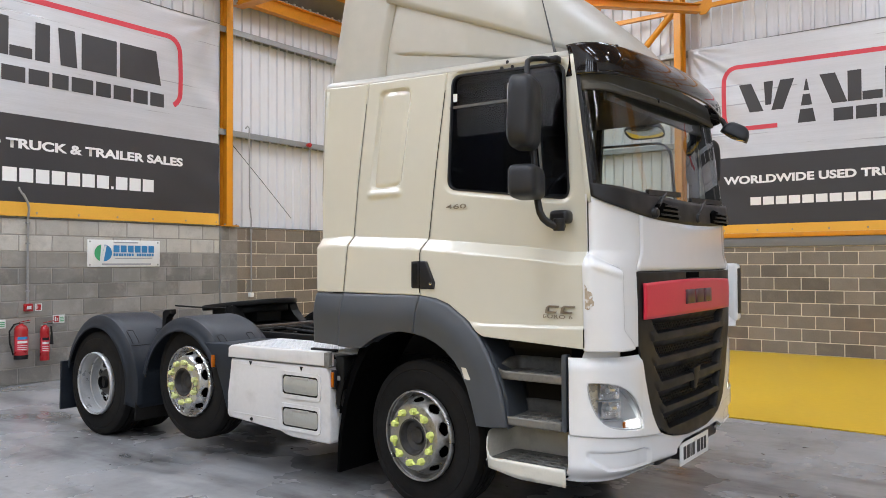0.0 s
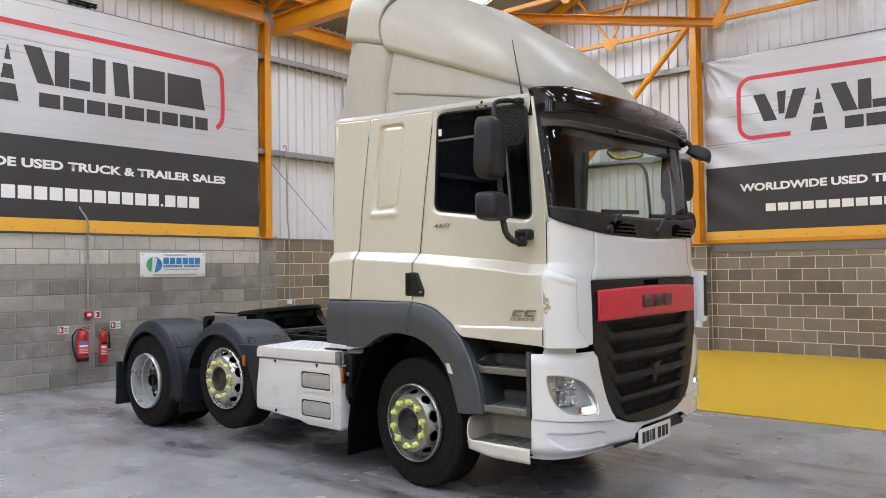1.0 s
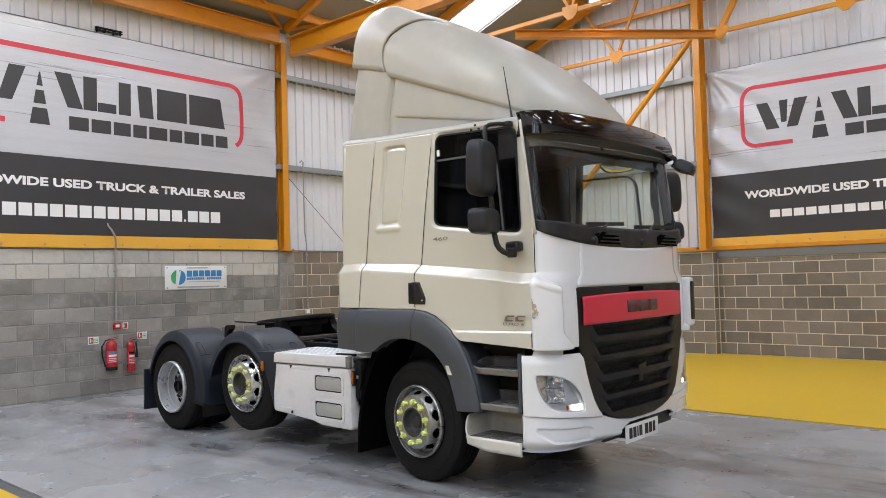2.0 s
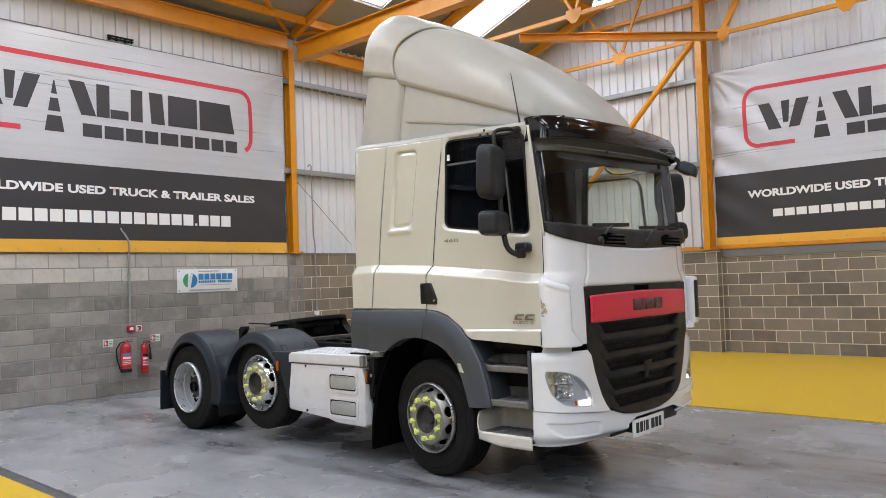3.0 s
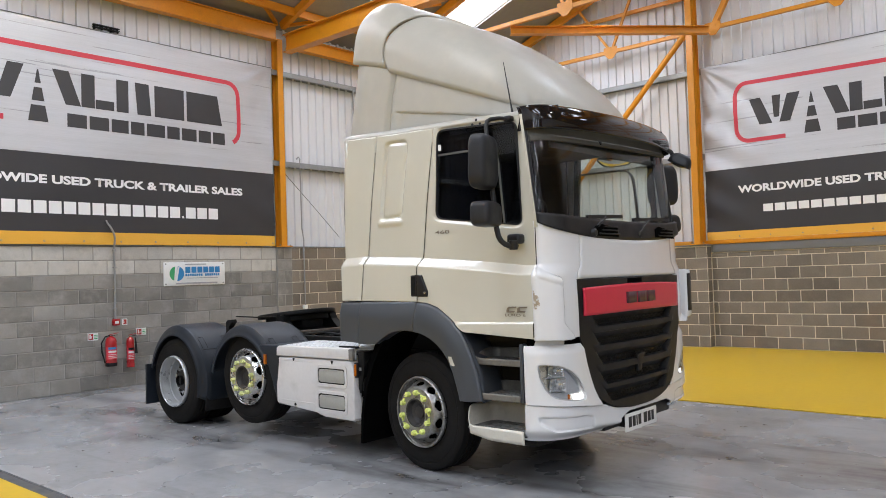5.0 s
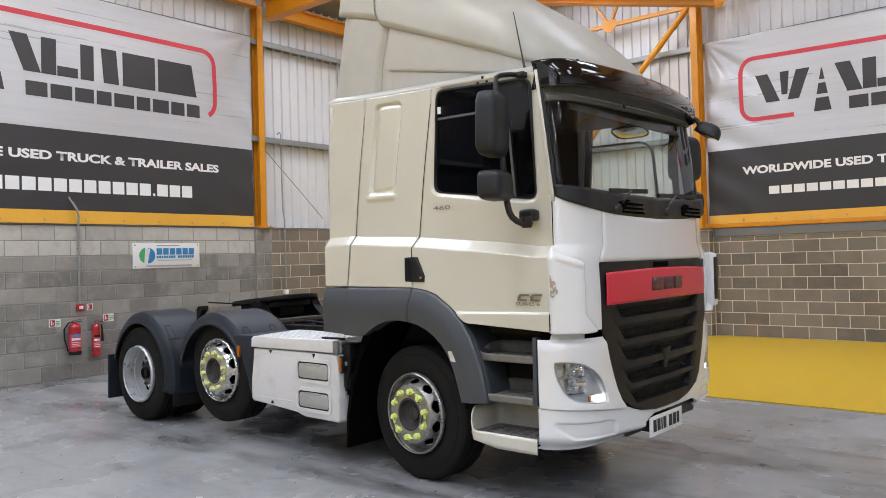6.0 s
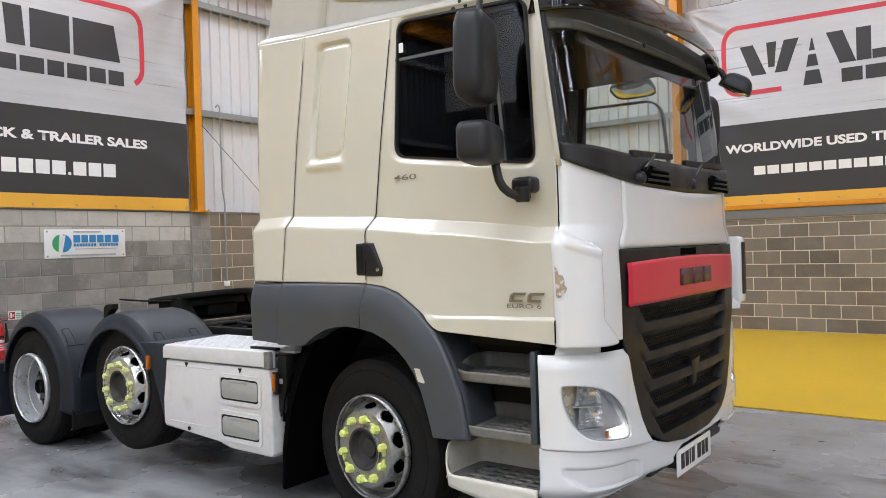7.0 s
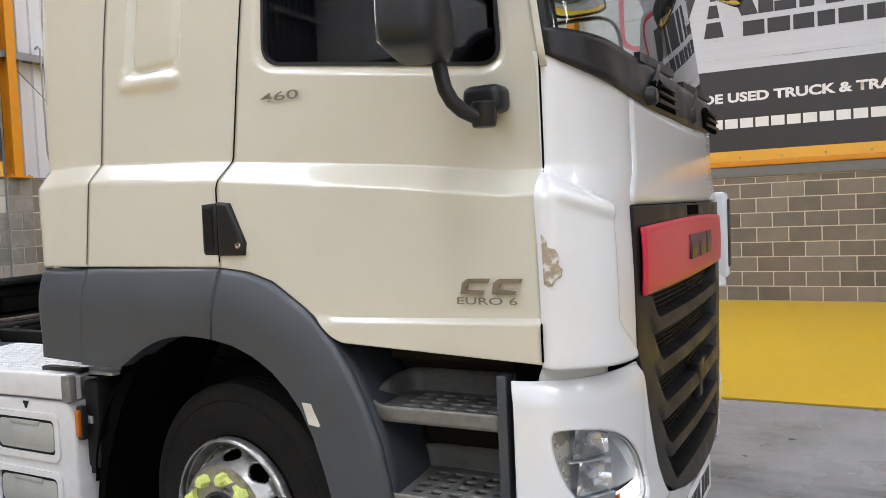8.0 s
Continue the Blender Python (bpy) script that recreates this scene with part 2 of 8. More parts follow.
def stained(m, colour, amount, scale, stretch=(1, 1, 1), lo=0.52, hi=0.7, detail=6):
    """One more layer of marks over a material's colour, with its own scale and direction."""
    n, l = m.node_tree.nodes, m.node_tree.links
    target = n["Principled BSDF"].inputs["Base Color"]
    old = target.links[0].from_socket
    geo, mapping, noise, ramp, mix = n.new("ShaderNodeNewGeometry"), n.new("ShaderNodeMapping"), n.new("ShaderNodeTexNoise"), n.new("ShaderNodeMapRange"), n.new("ShaderNodeMix")
    mapping.inputs["Scale"].default_value = stretch
    noise.inputs["Scale"].default_value, noise.inputs["Detail"].default_value, noise.inputs["Roughness"].default_value = scale, detail, 0.6
    ramp.inputs["From Min"].default_value, ramp.inputs["From Max"].default_value, ramp.inputs["To Max"].default_value = lo, hi, amount
    mix.data_type = "RGBA"
    mix.inputs["B"].default_value = (*colour, 1)
    l.new(geo.outputs["Position"], mapping.inputs["Vector"])
    l.new(mapping.outputs[0], noise.inputs["Vector"])
    l.new(noise.outputs[0], ramp.inputs["Value"])
    l.new(ramp.outputs[0], mix.inputs["Factor"])
    l.new(old, mix.inputs["A"])
    l.new(mix.outputs["Result"], target)
    return m


def tracks_and_shade(m, colour, amount, centres, half):
    """Broken dark rubber and oil marks along two wheel paths of the lane, with painted shade."""
    n, l = m.node_tree.nodes, m.node_tree.links
    target = n["Principled BSDF"].inputs["Base Color"]
    old = target.links[0].from_socket
    geo, split = n.new("ShaderNodeNewGeometry"), n.new("ShaderNodeSeparateXYZ")
    l.new(geo.outputs["Position"], split.inputs[0])

    def calc(op, a, b):
        node = n.new("ShaderNodeMath")
        node.operation = op
        for socket, v in zip(node.inputs, (a, b)):
            if isinstance(v, (int, float)):
                socket.default_value = v
            else:
                l.new(v, socket)
        return node.outputs[0]

    paths = [calc("ABSOLUTE", calc("SUBTRACT", split.outputs[1], c), 0) for c in centres]
    near = calc("MINIMUM", paths[0], paths[1])
    band = n.new("ShaderNodeMapRange")
    band.interpolation_type = "SMOOTHSTEP"
    band.inputs["From Min"].default_value, band.inputs["From Max"].default_value = half * 1.5, half * 0.4
    l.new(near, band.inputs["Value"])
    total = None
    for scale, stretch, lo, hi in ((1.4, (0.55, 1.6, 1), 0.40, 0.62), (5.0, (0.45, 1.5, 1), 0.42, 0.62)):
        mapping, cloud, ramp = n.new("ShaderNodeMapping"), n.new("ShaderNodeTexNoise"), n.new("ShaderNodeMapRange")
        mapping.inputs["Scale"].default_value = stretch
        cloud.inputs["Scale"].default_value, cloud.inputs["Detail"].default_value = scale, 6
        ramp.inputs["From Min"].default_value, ramp.inputs["From Max"].default_value = lo, hi
        l.new(geo.outputs["Position"], mapping.inputs["Vector"])
        l.new(mapping.outputs[0], cloud.inputs["Vector"])
        l.new(cloud.outputs[0], ramp.inputs["Value"])
        total = ramp.outputs[0] if total is None else calc("MULTIPLY", total, calc("ADD", calc("MULTIPLY", ramp.outputs[0], 0.6), 0.4))
    mix = n.new("ShaderNodeMix")
    mix.data_type = "RGBA"
    mix.inputs["B"].default_value = (*colour, 1)
    l.new(calc("MULTIPLY", calc("MULTIPLY", band.outputs[0], total), amount), mix.inputs["Factor"])
    l.new(old, mix.inputs["A"])
    l.new(mix.outputs["Result"], target)
    return m


M_FLOOR = material("grey_epoxy_floor", (0.285, 0.285, 0.29), 0.27, vary=0.12, scale=0.9, fine=14, bump=0.0006, bump_scale=9, dirt=(0.09, 0.087, 0.084), dirt_amount=0.6, dirt_scale=1.3, rough_vary=0.14)
M_YELLOW_FLOOR = material("yellow_epoxy_floor", (0.61, 0.385, 0.015), 0.32, vary=0.06, scale=0.8, fine=12, bump=0.0003, bump_scale=9, dirt=(0.46, 0.30, 0.03), dirt_amount=0.05, dirt_scale=1.7, rough_vary=0.02)
stained(M_FLOOR, (0.06, 0.058, 0.056), 0.36, 1.0, (0.35, 3.2, 1), 0.56, 0.72)
stained(M_FLOOR, (0.40, 0.40, 0.40), 0.16, 2.2, (1, 1, 1), 0.6, 0.75)
stained(M_FLOOR, (0.07, 0.068, 0.066), 0.5, 14, (1, 1, 1), 0.66, 0.74)
stained(M_YELLOW_FLOOR, (0.40, 0.26, 0.03), 0.07, 1.1, (0.5, 2.0, 1), 0.58, 0.75)
stained(M_FLOOR, (0.03, 0.028, 0.027), 0.75, 9, (1, 1, 1), 0.685, 0.715, 3)
# The bands also put the shade under the parked truck into the floor's colour.
tracks_and_shade(M_FLOOR, (0.04, 0.038, 0.036), 0.8, (4.2, 6.2), 0.62)
M_STRIP = material("dark_floor_joint", (0.07, 0.07, 0.07), 0.6)
M_MORTAR_L = material("grey_mortar", (0.31, 0.295, 0.27), 0.95, vary=0.12, scale=9, bump=0.003, bump_scale=120)
M_MORTAR_R = material("pale_mortar", (0.66, 0.59, 0.48), 0.95, vary=0.1, scale=9, bump=0.003, bump_scale=120)
M_BLOCK_L = material("grey_concrete_block", (0.225, 0.212, 0.192), 0.95, vary=0.16, scale=3.5, fine=90, bump=0.0045, bump_scale=130, per_object=0.26, dirt=(0.38, 0.36, 0.33), dirt_amount=0.55, dirt_scale=4)
stained(M_BLOCK_L, (0.42, 0.40, 0.37), 0.35, 1.3, (1, 1, 2.2), 0.52, 0.75)
M_BLOCK_W = material("whitened_concrete_block", (0.46, 0.44, 0.40), 0.95, vary=0.13, scale=5, fine=90, bump=0.0045, bump_scale=130, per_object=0.14, dirt=(0.25, 0.23, 0.21), dirt_amount=0.4, dirt_scale=6)
M_BLOCK_R = material("brown_grey_concrete_block", (0.19, 0.165, 0.135), 0.95, vary=0.2, scale=3.5, fine=70, bump=0.0045, bump_scale=130, per_object=0.3, dirt=(0.28, 0.25, 0.21), dirt_amount=0.25, dirt_scale=5)
stained(M_BLOCK_R, (0.30, 0.20, 0.13), 0.3, 0.9, (1, 1, 1), 0.5, 0.7)
M_CLAD = material("white_metal_cladding", (0.66, 0.665, 0.68), 0.45, vary=0.04, scale=1.2, fine=20, dirt=(0.5, 0.48, 0.45), dirt_amount=0.3, dirt_scale=2, stretch=(1, 1, 0.3))
M_ROOF = material("grey_roof_lining", (0.26, 0.248, 0.235), 0.7, vary=0.06, scale=0.8, fine=10)
M_STEEL_Y = material("yellow_painted_steel", (0.64, 0.255, 0.008), 0.42, vary=0.08, scale=4, fine=40, dirt=(0.3, 0.14, 0.03), dirt_amount=0.35, dirt_scale=4)
M_SHEET = material("dark_grey_sheeting", (0.06, 0.06, 0.064), 0.6, vary=0.08, scale=1.5)
M_GALV = material("galvanised_rail", (0.30, 0.31, 0.31), 0.5, 0.5, vary=0.1, scale=5)
M_FLASH = material("grey_flashing", (0.17, 0.175, 0.18), 0.5, vary=0.06)
# Level streaks in the tone put a brushed sheen into the colour.
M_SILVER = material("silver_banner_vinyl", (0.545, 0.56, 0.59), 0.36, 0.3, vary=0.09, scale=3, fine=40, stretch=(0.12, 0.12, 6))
M_BLACK_V = material("charcoal_banner_vinyl", (0.036, 0.035, 0.038), 0.5, vary=0.08, scale=3)
M_HEM = material("yellow_banner_vinyl", (0.76, 0.41, 0.05), 0.5, vary=0.06, scale=3)
M_LOGO = material("charcoal_print", (0.04, 0.039, 0.042), 0.5, vary=0.05)
M_RED_P = material("red_print", (0.62, 0.05, 0.075), 0.5, vary=0.05)
M_WHITE_P = material("white_print", (0.8, 0.8, 0.8), 0.5, vary=0.03)

# ---- floor ----
ground = thing("floor", 0, 0, -0.1, "grey and yellow epoxy floor, worn and stained", "floor", kind="structure")
part("concrete_slab", boxes((XW - 0.3, XE + 0.3, YE - 0.3, YW + 0.3, -0.12, -0.012)), M_STRIP, ground)
YF0, YF1 = 1.955, 8.45            # grey lane between the yellow areas
part("grey_coating", boxes((XW, XE, YF0 + 0.06, YF1 - 0.045, -0.012, 0.0)), M_FLOOR, ground, "grey epoxy lane with tyre marks and painted shade under the truck")
part("yellow_coating", boxes((XW, XE, YF1 + 0.03, YW, -0.012, 0.0)), M_YELLOW_FLOOR, ground, "yellow epoxy bay along the gable wall")
part("yellow_coating", boxes((XW, XE, YE, YF0 - 0.06, -0.012, 0.0)), M_YELLOW_FLOOR, ground, "yellow epoxy bay beside the lane")

# ---- walls of concrete block, cladding above ----
B, H = 0.45, 0.225


def clad_sheet(bm, along, a0, a1, z0, zt, at, into):
    """Trapezoid ribbed sheet: along 'x' or 'y', standing at a depth, ribs towards the hall."""
    pitch = 0.2
    pts = []
    a = a0
    while a < a1 - 1e-6:
        for da, d in ((0, 0), (0.118, 0), (0.13, 0.036), (0.178, 0.036), (0.19, 0)):
            if a + da <= a1:
                pts.append((a + da, d))
        a += pitch
    lo = [bm.verts.new((p, at + into * d, z0) if along == "x" else (at + into * d, p, z0)) for p, d in pts]
    hi = [bm.verts.new((p, at + into * d, zt(p)) if along == "x" else (at + into * d, p, zt(p))) for p, d in pts]
    for i in range(len(pts) - 1):
        bm.faces.new((lo[i], lo[i + 1], hi[i + 1], hi[i]))
    return bm


wall_left = thing("wall_west", XW - 0.1, 3, 0, "grey concrete block wall with two whitened top courses under white cladding", "wall", kind="structure")
part("mortar_core", boxes((XW - 0.22, XW - 0.006, YE, YW + 0.25, -0.02, 2.25)), M_MORTAR_L, wall_left)
part("mortar_core", boxes((XW - 0.007, XW - 0.004, 8.71, YW, 0.0, 2.25)), M_MORTAR_R, wall_left)
part("cladding", clad_sheet(bmesh.new(), "y", 1.4, YW, 2.25, lambda p: EAVES, XW - 0.15, 1), M_CLAD, wall_left, "white ribbed metal cladding", smooth=False)
part("cladding", clad_sheet(bmesh.new(), "y", YE, 1.4, 2.25, lambda p: EAVES, XW - 0.15, 1), M_SHEET, wall_left, "dark grey ribbed metal cladding", smooth=False)
part("outer_skin", boxes((XW - 0.26, XW - 0.24, YE, YW + 0.25, 2.25, EAVES + 0.1)), M_GALV, wall_left)
wall_right = thing("wall_north", -3, YW + 0.1, 0, "brown-grey concrete block wall with pale mortar under white cladding", "wall", kind="structure")
part("mortar_core", boxes((XW, XE, YW + 0.006, YW + 0.22, -0.02, 1.9)), M_MORTAR_R, wall_right)
part("cladding", clad_sheet(bmesh.new(), "x", XW, XE, 1.9, lambda p: roof_z(p), YW + 0.16, -1), M_CLAD, wall_right, "white ribbed metal cladding", smooth=False)
bm = bmesh.new()
prism(bm, [(XW - 0.25, 1.9), (XE, 1.9), (XE, EAVES), (XR, RIDGE), (XW - 0.25, EAVES)], "xz", YW + 0.24, YW + 0.26)
part("outer_skin", bm, M_GALV, wall_right)
wall_e = thing("wall_east", XE, 3, 0, "plain white hall wall", "wall", kind="structure")
part("wall_panel", boxes((XE, XE + 0.2, YE, YW + 0.2, -0.02, EAVES + 0.05)), M_CLAD, wall_e)
wall_s = thing("wall_south", 0, YE, 0, "plain dark grey hall wall", "wall", kind="structure")
bm = bmesh.new()
MIDZ = 4.7
xs = [XW - 0.2] + [v for g in STRIPS for v in g] + [XE + 0.2]
for x0, x1 in zip(xs[::2], xs[1::2]):
    box(bm, x0, x1, YE - 0.2, YE, -0.02, HEAD if x0 > XW else MIDZ)
for g0, g1 in STRIPS:
    box(bm, g0, g1, YE - 0.2, YE, -0.02, SILL)
part("wall_panel", bm, M_SHEET, wall_s)
bm = bmesh.new()
prism(bm, [(XW - 0.2, MIDZ), (STRIPS[0][0], MIDZ), (STRIPS[0][0], HEAD), (XE + 0.2, HEAD), (XE + 0.2, EAVES), (XR, RIDGE), (XW - 0.2, EAVES)], "xz", YE - 0.19, YE + 0.004)
part("cladding", bm, M_CLAD, wall_s, "white metal cladding")

# ---- roof with open skylights ----
roof = thing("ceiling", XR, 3, EAVES, "grey lined pitched roof with translucent skylights", "roof", kind="structure")
bm = bmesh.new()


def roof_strip(x0, x1, y0, y1):
    cuts = sorted({x0, x1, *[x for x in (XR,) if x0 < x < x1]})
    for a, b in zip(cuts, cuts[1:]):
        vs = [bm.verts.new((x, y, roof_z(x) + d)) for d in (0.03, 0.1) for x, y in ((a, y0), (b, y0), (b, y1), (a, y1))]
        for q in ((3, 2, 1, 0), (4, 5, 6, 7), (0, 1, 5, 4), (1, 2, 6, 5), (2, 3, 7, 6), (3, 0, 4, 7)):
            bm.faces.new([vs[i] for i in q])


ys = sorted({YE - 0.2, YW + 0.26, *[v for s in SKYLIGHTS for v in s[2:]]})
for y0, y1 in zip(ys, ys[1:]):
    holes = sorted((s[0], s[1]) for s in SKYLIGHTS if s[2] <= y0 + 1e-6 and s[3] >= y1 - 1e-6)
    x = XW - 0.26
    for h0, h1 in holes:
        roof_strip(x, h0, y0, y1)
        x = h1
    roof_strip(x, XE + 0.2, y0, y1)
part("roof_lining", bm, M_ROOF, roof, smooth=False)
M_SKYPANEL = glow("translucent_skylight_sheet", (0.95, 0.98, 1.0), 1.1)
for sx0, sx1, sy0, sy1 in SKYLIGHTS:
    bm = bmesh.new()
    cuts = [sx0, XR, sx1] if sx0 < XR < sx1 else [sx0, sx1]
    for a, b in zip(cuts, cuts[1:]):
        vs = [bm.verts.new((x, y, roof_z(x) + d)) for d in (0.09, 0.12) for x, y in ((a, sy0), (b, sy0), (b, sy1), (a, sy1))]
        for q in ((3, 2, 1, 0), (4, 5, 6, 7), (0, 1, 5, 4), (1, 2, 6, 5), (2, 3, 7, 6), (3, 0, 4, 7)):
            bm.faces.new([vs[i] for i in q])
    part("skylight_sheet", bm, M_SKYPANEL, roof, "bright translucent skylight sheet", smooth=False)

# ---- steel frame ----
def column(name, x, y, z0, z1, along, label, w=0.13, d=0.29):
    """A yellow I-section column; along is the direction of its web."""
    up = Vector((1, 0, 0)) if along == "x" else Vector((0, 1, 0))
    ob = thing(name, x, y, z0, label, "column", "yellow steel frame")
    bm = channel(bmesh.new(), (x, y, z0), (x, y, z1), w, d, 0.016, up)
    part("shaft", bm, M_STEEL_Y, ob, smooth=False)
    bm = boxes((x - 0.15, x + 0.15, y - 0.15, y + 0.15, z0, z0 + 0.02))
    part("base_plate", bm, M_STEEL_Y, ob)
    bolt = None
    for k, (dx, dy) in enumerate(((-0.12, -0.12), (0.12, -0.12), (-0.12, 0.12), (0.12, 0.12))):
        if bolt is None:
            bolt = part("bolt", lathe(bmesh.new(), [(0.0, 0.02), (0.014, 0.02), (0.014, 0.0)], (x + dx, y + dy, z0 + 0.02), 6, "z"), M_GALV, ob)
        else:
            piece("bolt", bolt.data, ob, PLACE[bolt] + Vector((dx + 0.12, dy + 0.12, 0)))
    return ob


def girder(name, a, b, w, h, label, up=(0, 0, 1)):
    ob = thing(name, *a, label, "beam", "yellow steel frame")
    part("section", channel(bmesh.new(), a, b, w, h, 0.014, up), M_STEEL_Y, ob, smooth=False)
    return ob


column("column", XW - 0.025, 8.512, 2.26, 6.28, "x", "yellow painted steel column on the block wall beside the banner", 0.125, 0.19)
column("column", -4.895, YW - 0.142, 2.07, 8.4, "y", "tall yellow painted steel column in front of the gable cladding")
column("column", XW + 0.11, -1.0, 2.26, 6.28, "x", "yellow painted steel column on the block wall")
column("column", 3.4, YW - 0.14, 2.07, 9.9, "y", "tall yellow painted steel column in front of the gable cladding")
girder("eaves_beam", (XW + 0.1, YE, 6.36), (XW + 0.1, 8.4, 6.36), 0.16, 0.3, "yellow painted steel eaves beam under the roof")
girder("eaves_beam", (XW + 0.1, 8.68, 6.25), (XW + 0.1, YW - 0.1, 6.25), 0.16, 0.24, "yellow painted steel eaves beam under the roof")
girder("tie_beam", (XW + 0.22, 8.56, 6.15), (XE - 0.1, 8.56, 6.15), 0.2, 0.34, "deep yellow steel tie beam across the hall")
girder("tie_beam", (XW + 0.22, -1.0, 6.15), (XE - 0.1, -1.0, 6.15), 0.2, 0.34, "deep yellow steel tie beam across the hall")
girder("wind_brace", (-4.42, 14.36, 6.3), (-7.15, 11.48, 6.3), 0.16, 0.15, "level yellow steel brace from the column into the hall")


def truss(y, zb, x0, x1, label, phase=0.0, chord=0.075, strut=None):
    """A lattice truss along x: level bottom chord, rafter above, V bracing and gusset plates."""
    ob = thing("roof_truss", x0, y, zb, label, "truss", "roof trusses")
    part("bottom_chord", bar(bmesh.new(), (x0, y, zb), (x1, y, zb), chord, chord), M_STEEL_Y, ob)
    bm = bmesh.new()
    bar(bm, (x0, y, roof_z(x0) - 0.1), (XR, y, RIDGE - 0.1), 0.12, 0.16)
    bar(bm, (XR, y, RIDGE - 0.1), (x1, y, roof_z(x1) - 0.1), 0.12, 0.16)
    part("rafter", bm, M_STEEL_Y, ob)
    x = x0 + phase
    gusset, gusset_no = None, 0
    while x < x1 - 0.6:
        bm = bmesh.new()
        for dx in (-0.8, 0.8):
            if x0 < x + dx < x1 and strut != gusset_no:
                bar(bm, (x, y, zb), (x + dx, y, roof_z(x + dx) - 0.14), 0.05, 0.05, (0, 1, 0))
        if strut == gusset_no:
            bar(bm, (x, y, zb + 0.02), (x + 1.55, y, roof_z(x + 1.55) - 0.14), 0.10, 0.10, (0, 1, 0))
        gusset_no += 1
        if len(bm.verts):
            part("brace", bm, M_STEEL_Y, ob)
        else:
            bm.free()
        if gusset is None:
            gusset = part("gusset", prism(bmesh.new(), [(x - 0.16, zb + 0.1), (x + 0.16, zb + 0.1), (x + 0.16, zb - 0.04), (x + 0.05, zb - 0.16), (x - 0.05, zb - 0.16), (x - 0.16, zb - 0.04)], "xz", y - 0.045, y - 0.033), M_STEEL_Y, ob)
            gx = x
        else:
            piece("gusset", gusset.data, ob, PLACE[gusset] + Vector((x - gx, 0, 0)))
        x += 2.29
    return ob


for yr in (8.56, -1.0):
    ob = thing("rafter", XW, yr, 6.4, "yellow steel rafter under the roof lining", "beam", "yellow steel frame")
    bm = bmesh.new()
    bar(bm, (XW + 0.1, yr, roof_z(XW + 0.1) - 0.06), (XR, yr, RIDGE - 0.06), 0.1, 0.14)
    bar(bm, (XR, yr, RIDGE - 0.06), (XE - 0.1, yr, roof_z(XE - 0.1) - 0.06), 0.1, 0.14)
    part("section", bm, M_STEEL_Y, ob)
truss(YW - 0.2, 6.4, XW + 0.3, XE - 0.3, "yellow lattice truss with gusset plates against the gable cladding", 3.57, strut=1)
truss(11.45, 6.42, XW + 0.3, XE - 0.3, "yellow lattice roof truss across the hall", 4.4)
truss(3.7, 6.42, XW + 0.3, XE - 0.3, "yellow lattice roof truss across the hall", 4.4)
# tubes and braces
ob = thing("diagonal_brace", -6.8, YW - 0.25, 4.9, "yellow tubular diagonal brace from the gable column", "brace", "yellow steel frame")
part("tube", tube(bmesh.new(), [(-4.96, YW - 0.2, 6.45), (-6.845, YW - 0.2, 4.49), (-8.93, YW - 0.2, 2.32)], 0.06, 12), M_STEEL_Y, ob)
part("end_plate", prism(bmesh.new(), [(-5.20, 6.46), (-4.97, 6.52), (-4.97, 6.3), (-5.15, 6.2)], "xz", YW - 0.21, YW - 0.19), M_STEEL_Y, ob)
for y0, y1, d in ((8.46, 5.9, 1.75), (8.66, 11.3, 1.75), (-0.9, 1.6, 1.75)):
    ob = thing("roof_brace", XW + 0.3, y0, 6.5, "yellow roof bracing rod under the lining", "brace", "roof braces")
    part("rod", bar(bmesh.new(), (XW + 0.06, y0, roof_z(XW + 0.06) - 0.01), (XW + 0.06 + d, y1, roof_z(XW + 0.06 + d) - 0.01), 0.06, 0.06), M_STEEL_Y, ob)
# purlins
for x in (-10.05, -7.4, -5.6, -3.9, -2.2, -0.5, 3.0, 5.0, 7.2, 9.4, 11.5):
    ob = thing("purlin", x, 3, roof_z(x) - 0.06, "thin painted purlin under the roof lining", "beam", "purlins")
    part("section", boxes((x - 0.03, x + 0.03, YE, YW, roof_z(x) - 0.12, roof_z(x) + 0.026)), M_STEEL_Y if x < -3 else M_ROOF, ob)
# cladding rails
for z in (3.87, 5.63):
    ob = thing("cladding_rail", XW - 0.05, 3, z, "galvanised rail behind the cladding wall", "rail", "cladding rails")
    part("section", channel(bmesh.new(), (XW - 0.06, YE, z), (XW - 0.06, YW - 0.02, z), 0.1, 0.14, 0.012, (1, 0, 0.001)), M_GALV, ob, smooth=False)
    ob = thing("cladding_rail", -3, YW + 0.05, z, "galvanised rail behind the cladding wall", "rail", "cladding rails")
    part("section", channel(bmesh.new(), (XW, YW + 0.065, z), (XE, YW + 0.065, z), 0.1, 0.14, 0.012, (0, 1, 0.001)), M_GALV, ob, smooth=False)
ob = thing("cladding_rail", -3, YW - 0.1, 7.2, "thin painted rail high on the gable cladding", "rail", "cladding rails")
part("section", boxes((-8.2, 10, YW - 0.03, YW + 0.03, 7.18, 7.26)), M_STEEL_Y, ob)
# flashing and sill angle on the gable wall
sill = thing("sill_flashing", -3, YW, 1.9, "grey metal flashing and yellow angle over the block wall", "trim", kind="structure")
part("flashing", boxes((XW, -5.2, YW - 0.025, YW + 0.2, 1.902, 2.065), (-4.72, XE, YW - 0.025, YW + 0.2, 1.902, 2.065), bevel=0.006), M_FLASH, sill)
part("sill_angle", boxes((XW, -5.14, YW - 0.05, YW + 0.1, 2.069, 2.15), (-4.84, XE, YW - 0.05, YW + 0.1, 2.069, 2.15), bevel=0.006), M_STEEL_Y, sill, "yellow steel angle")
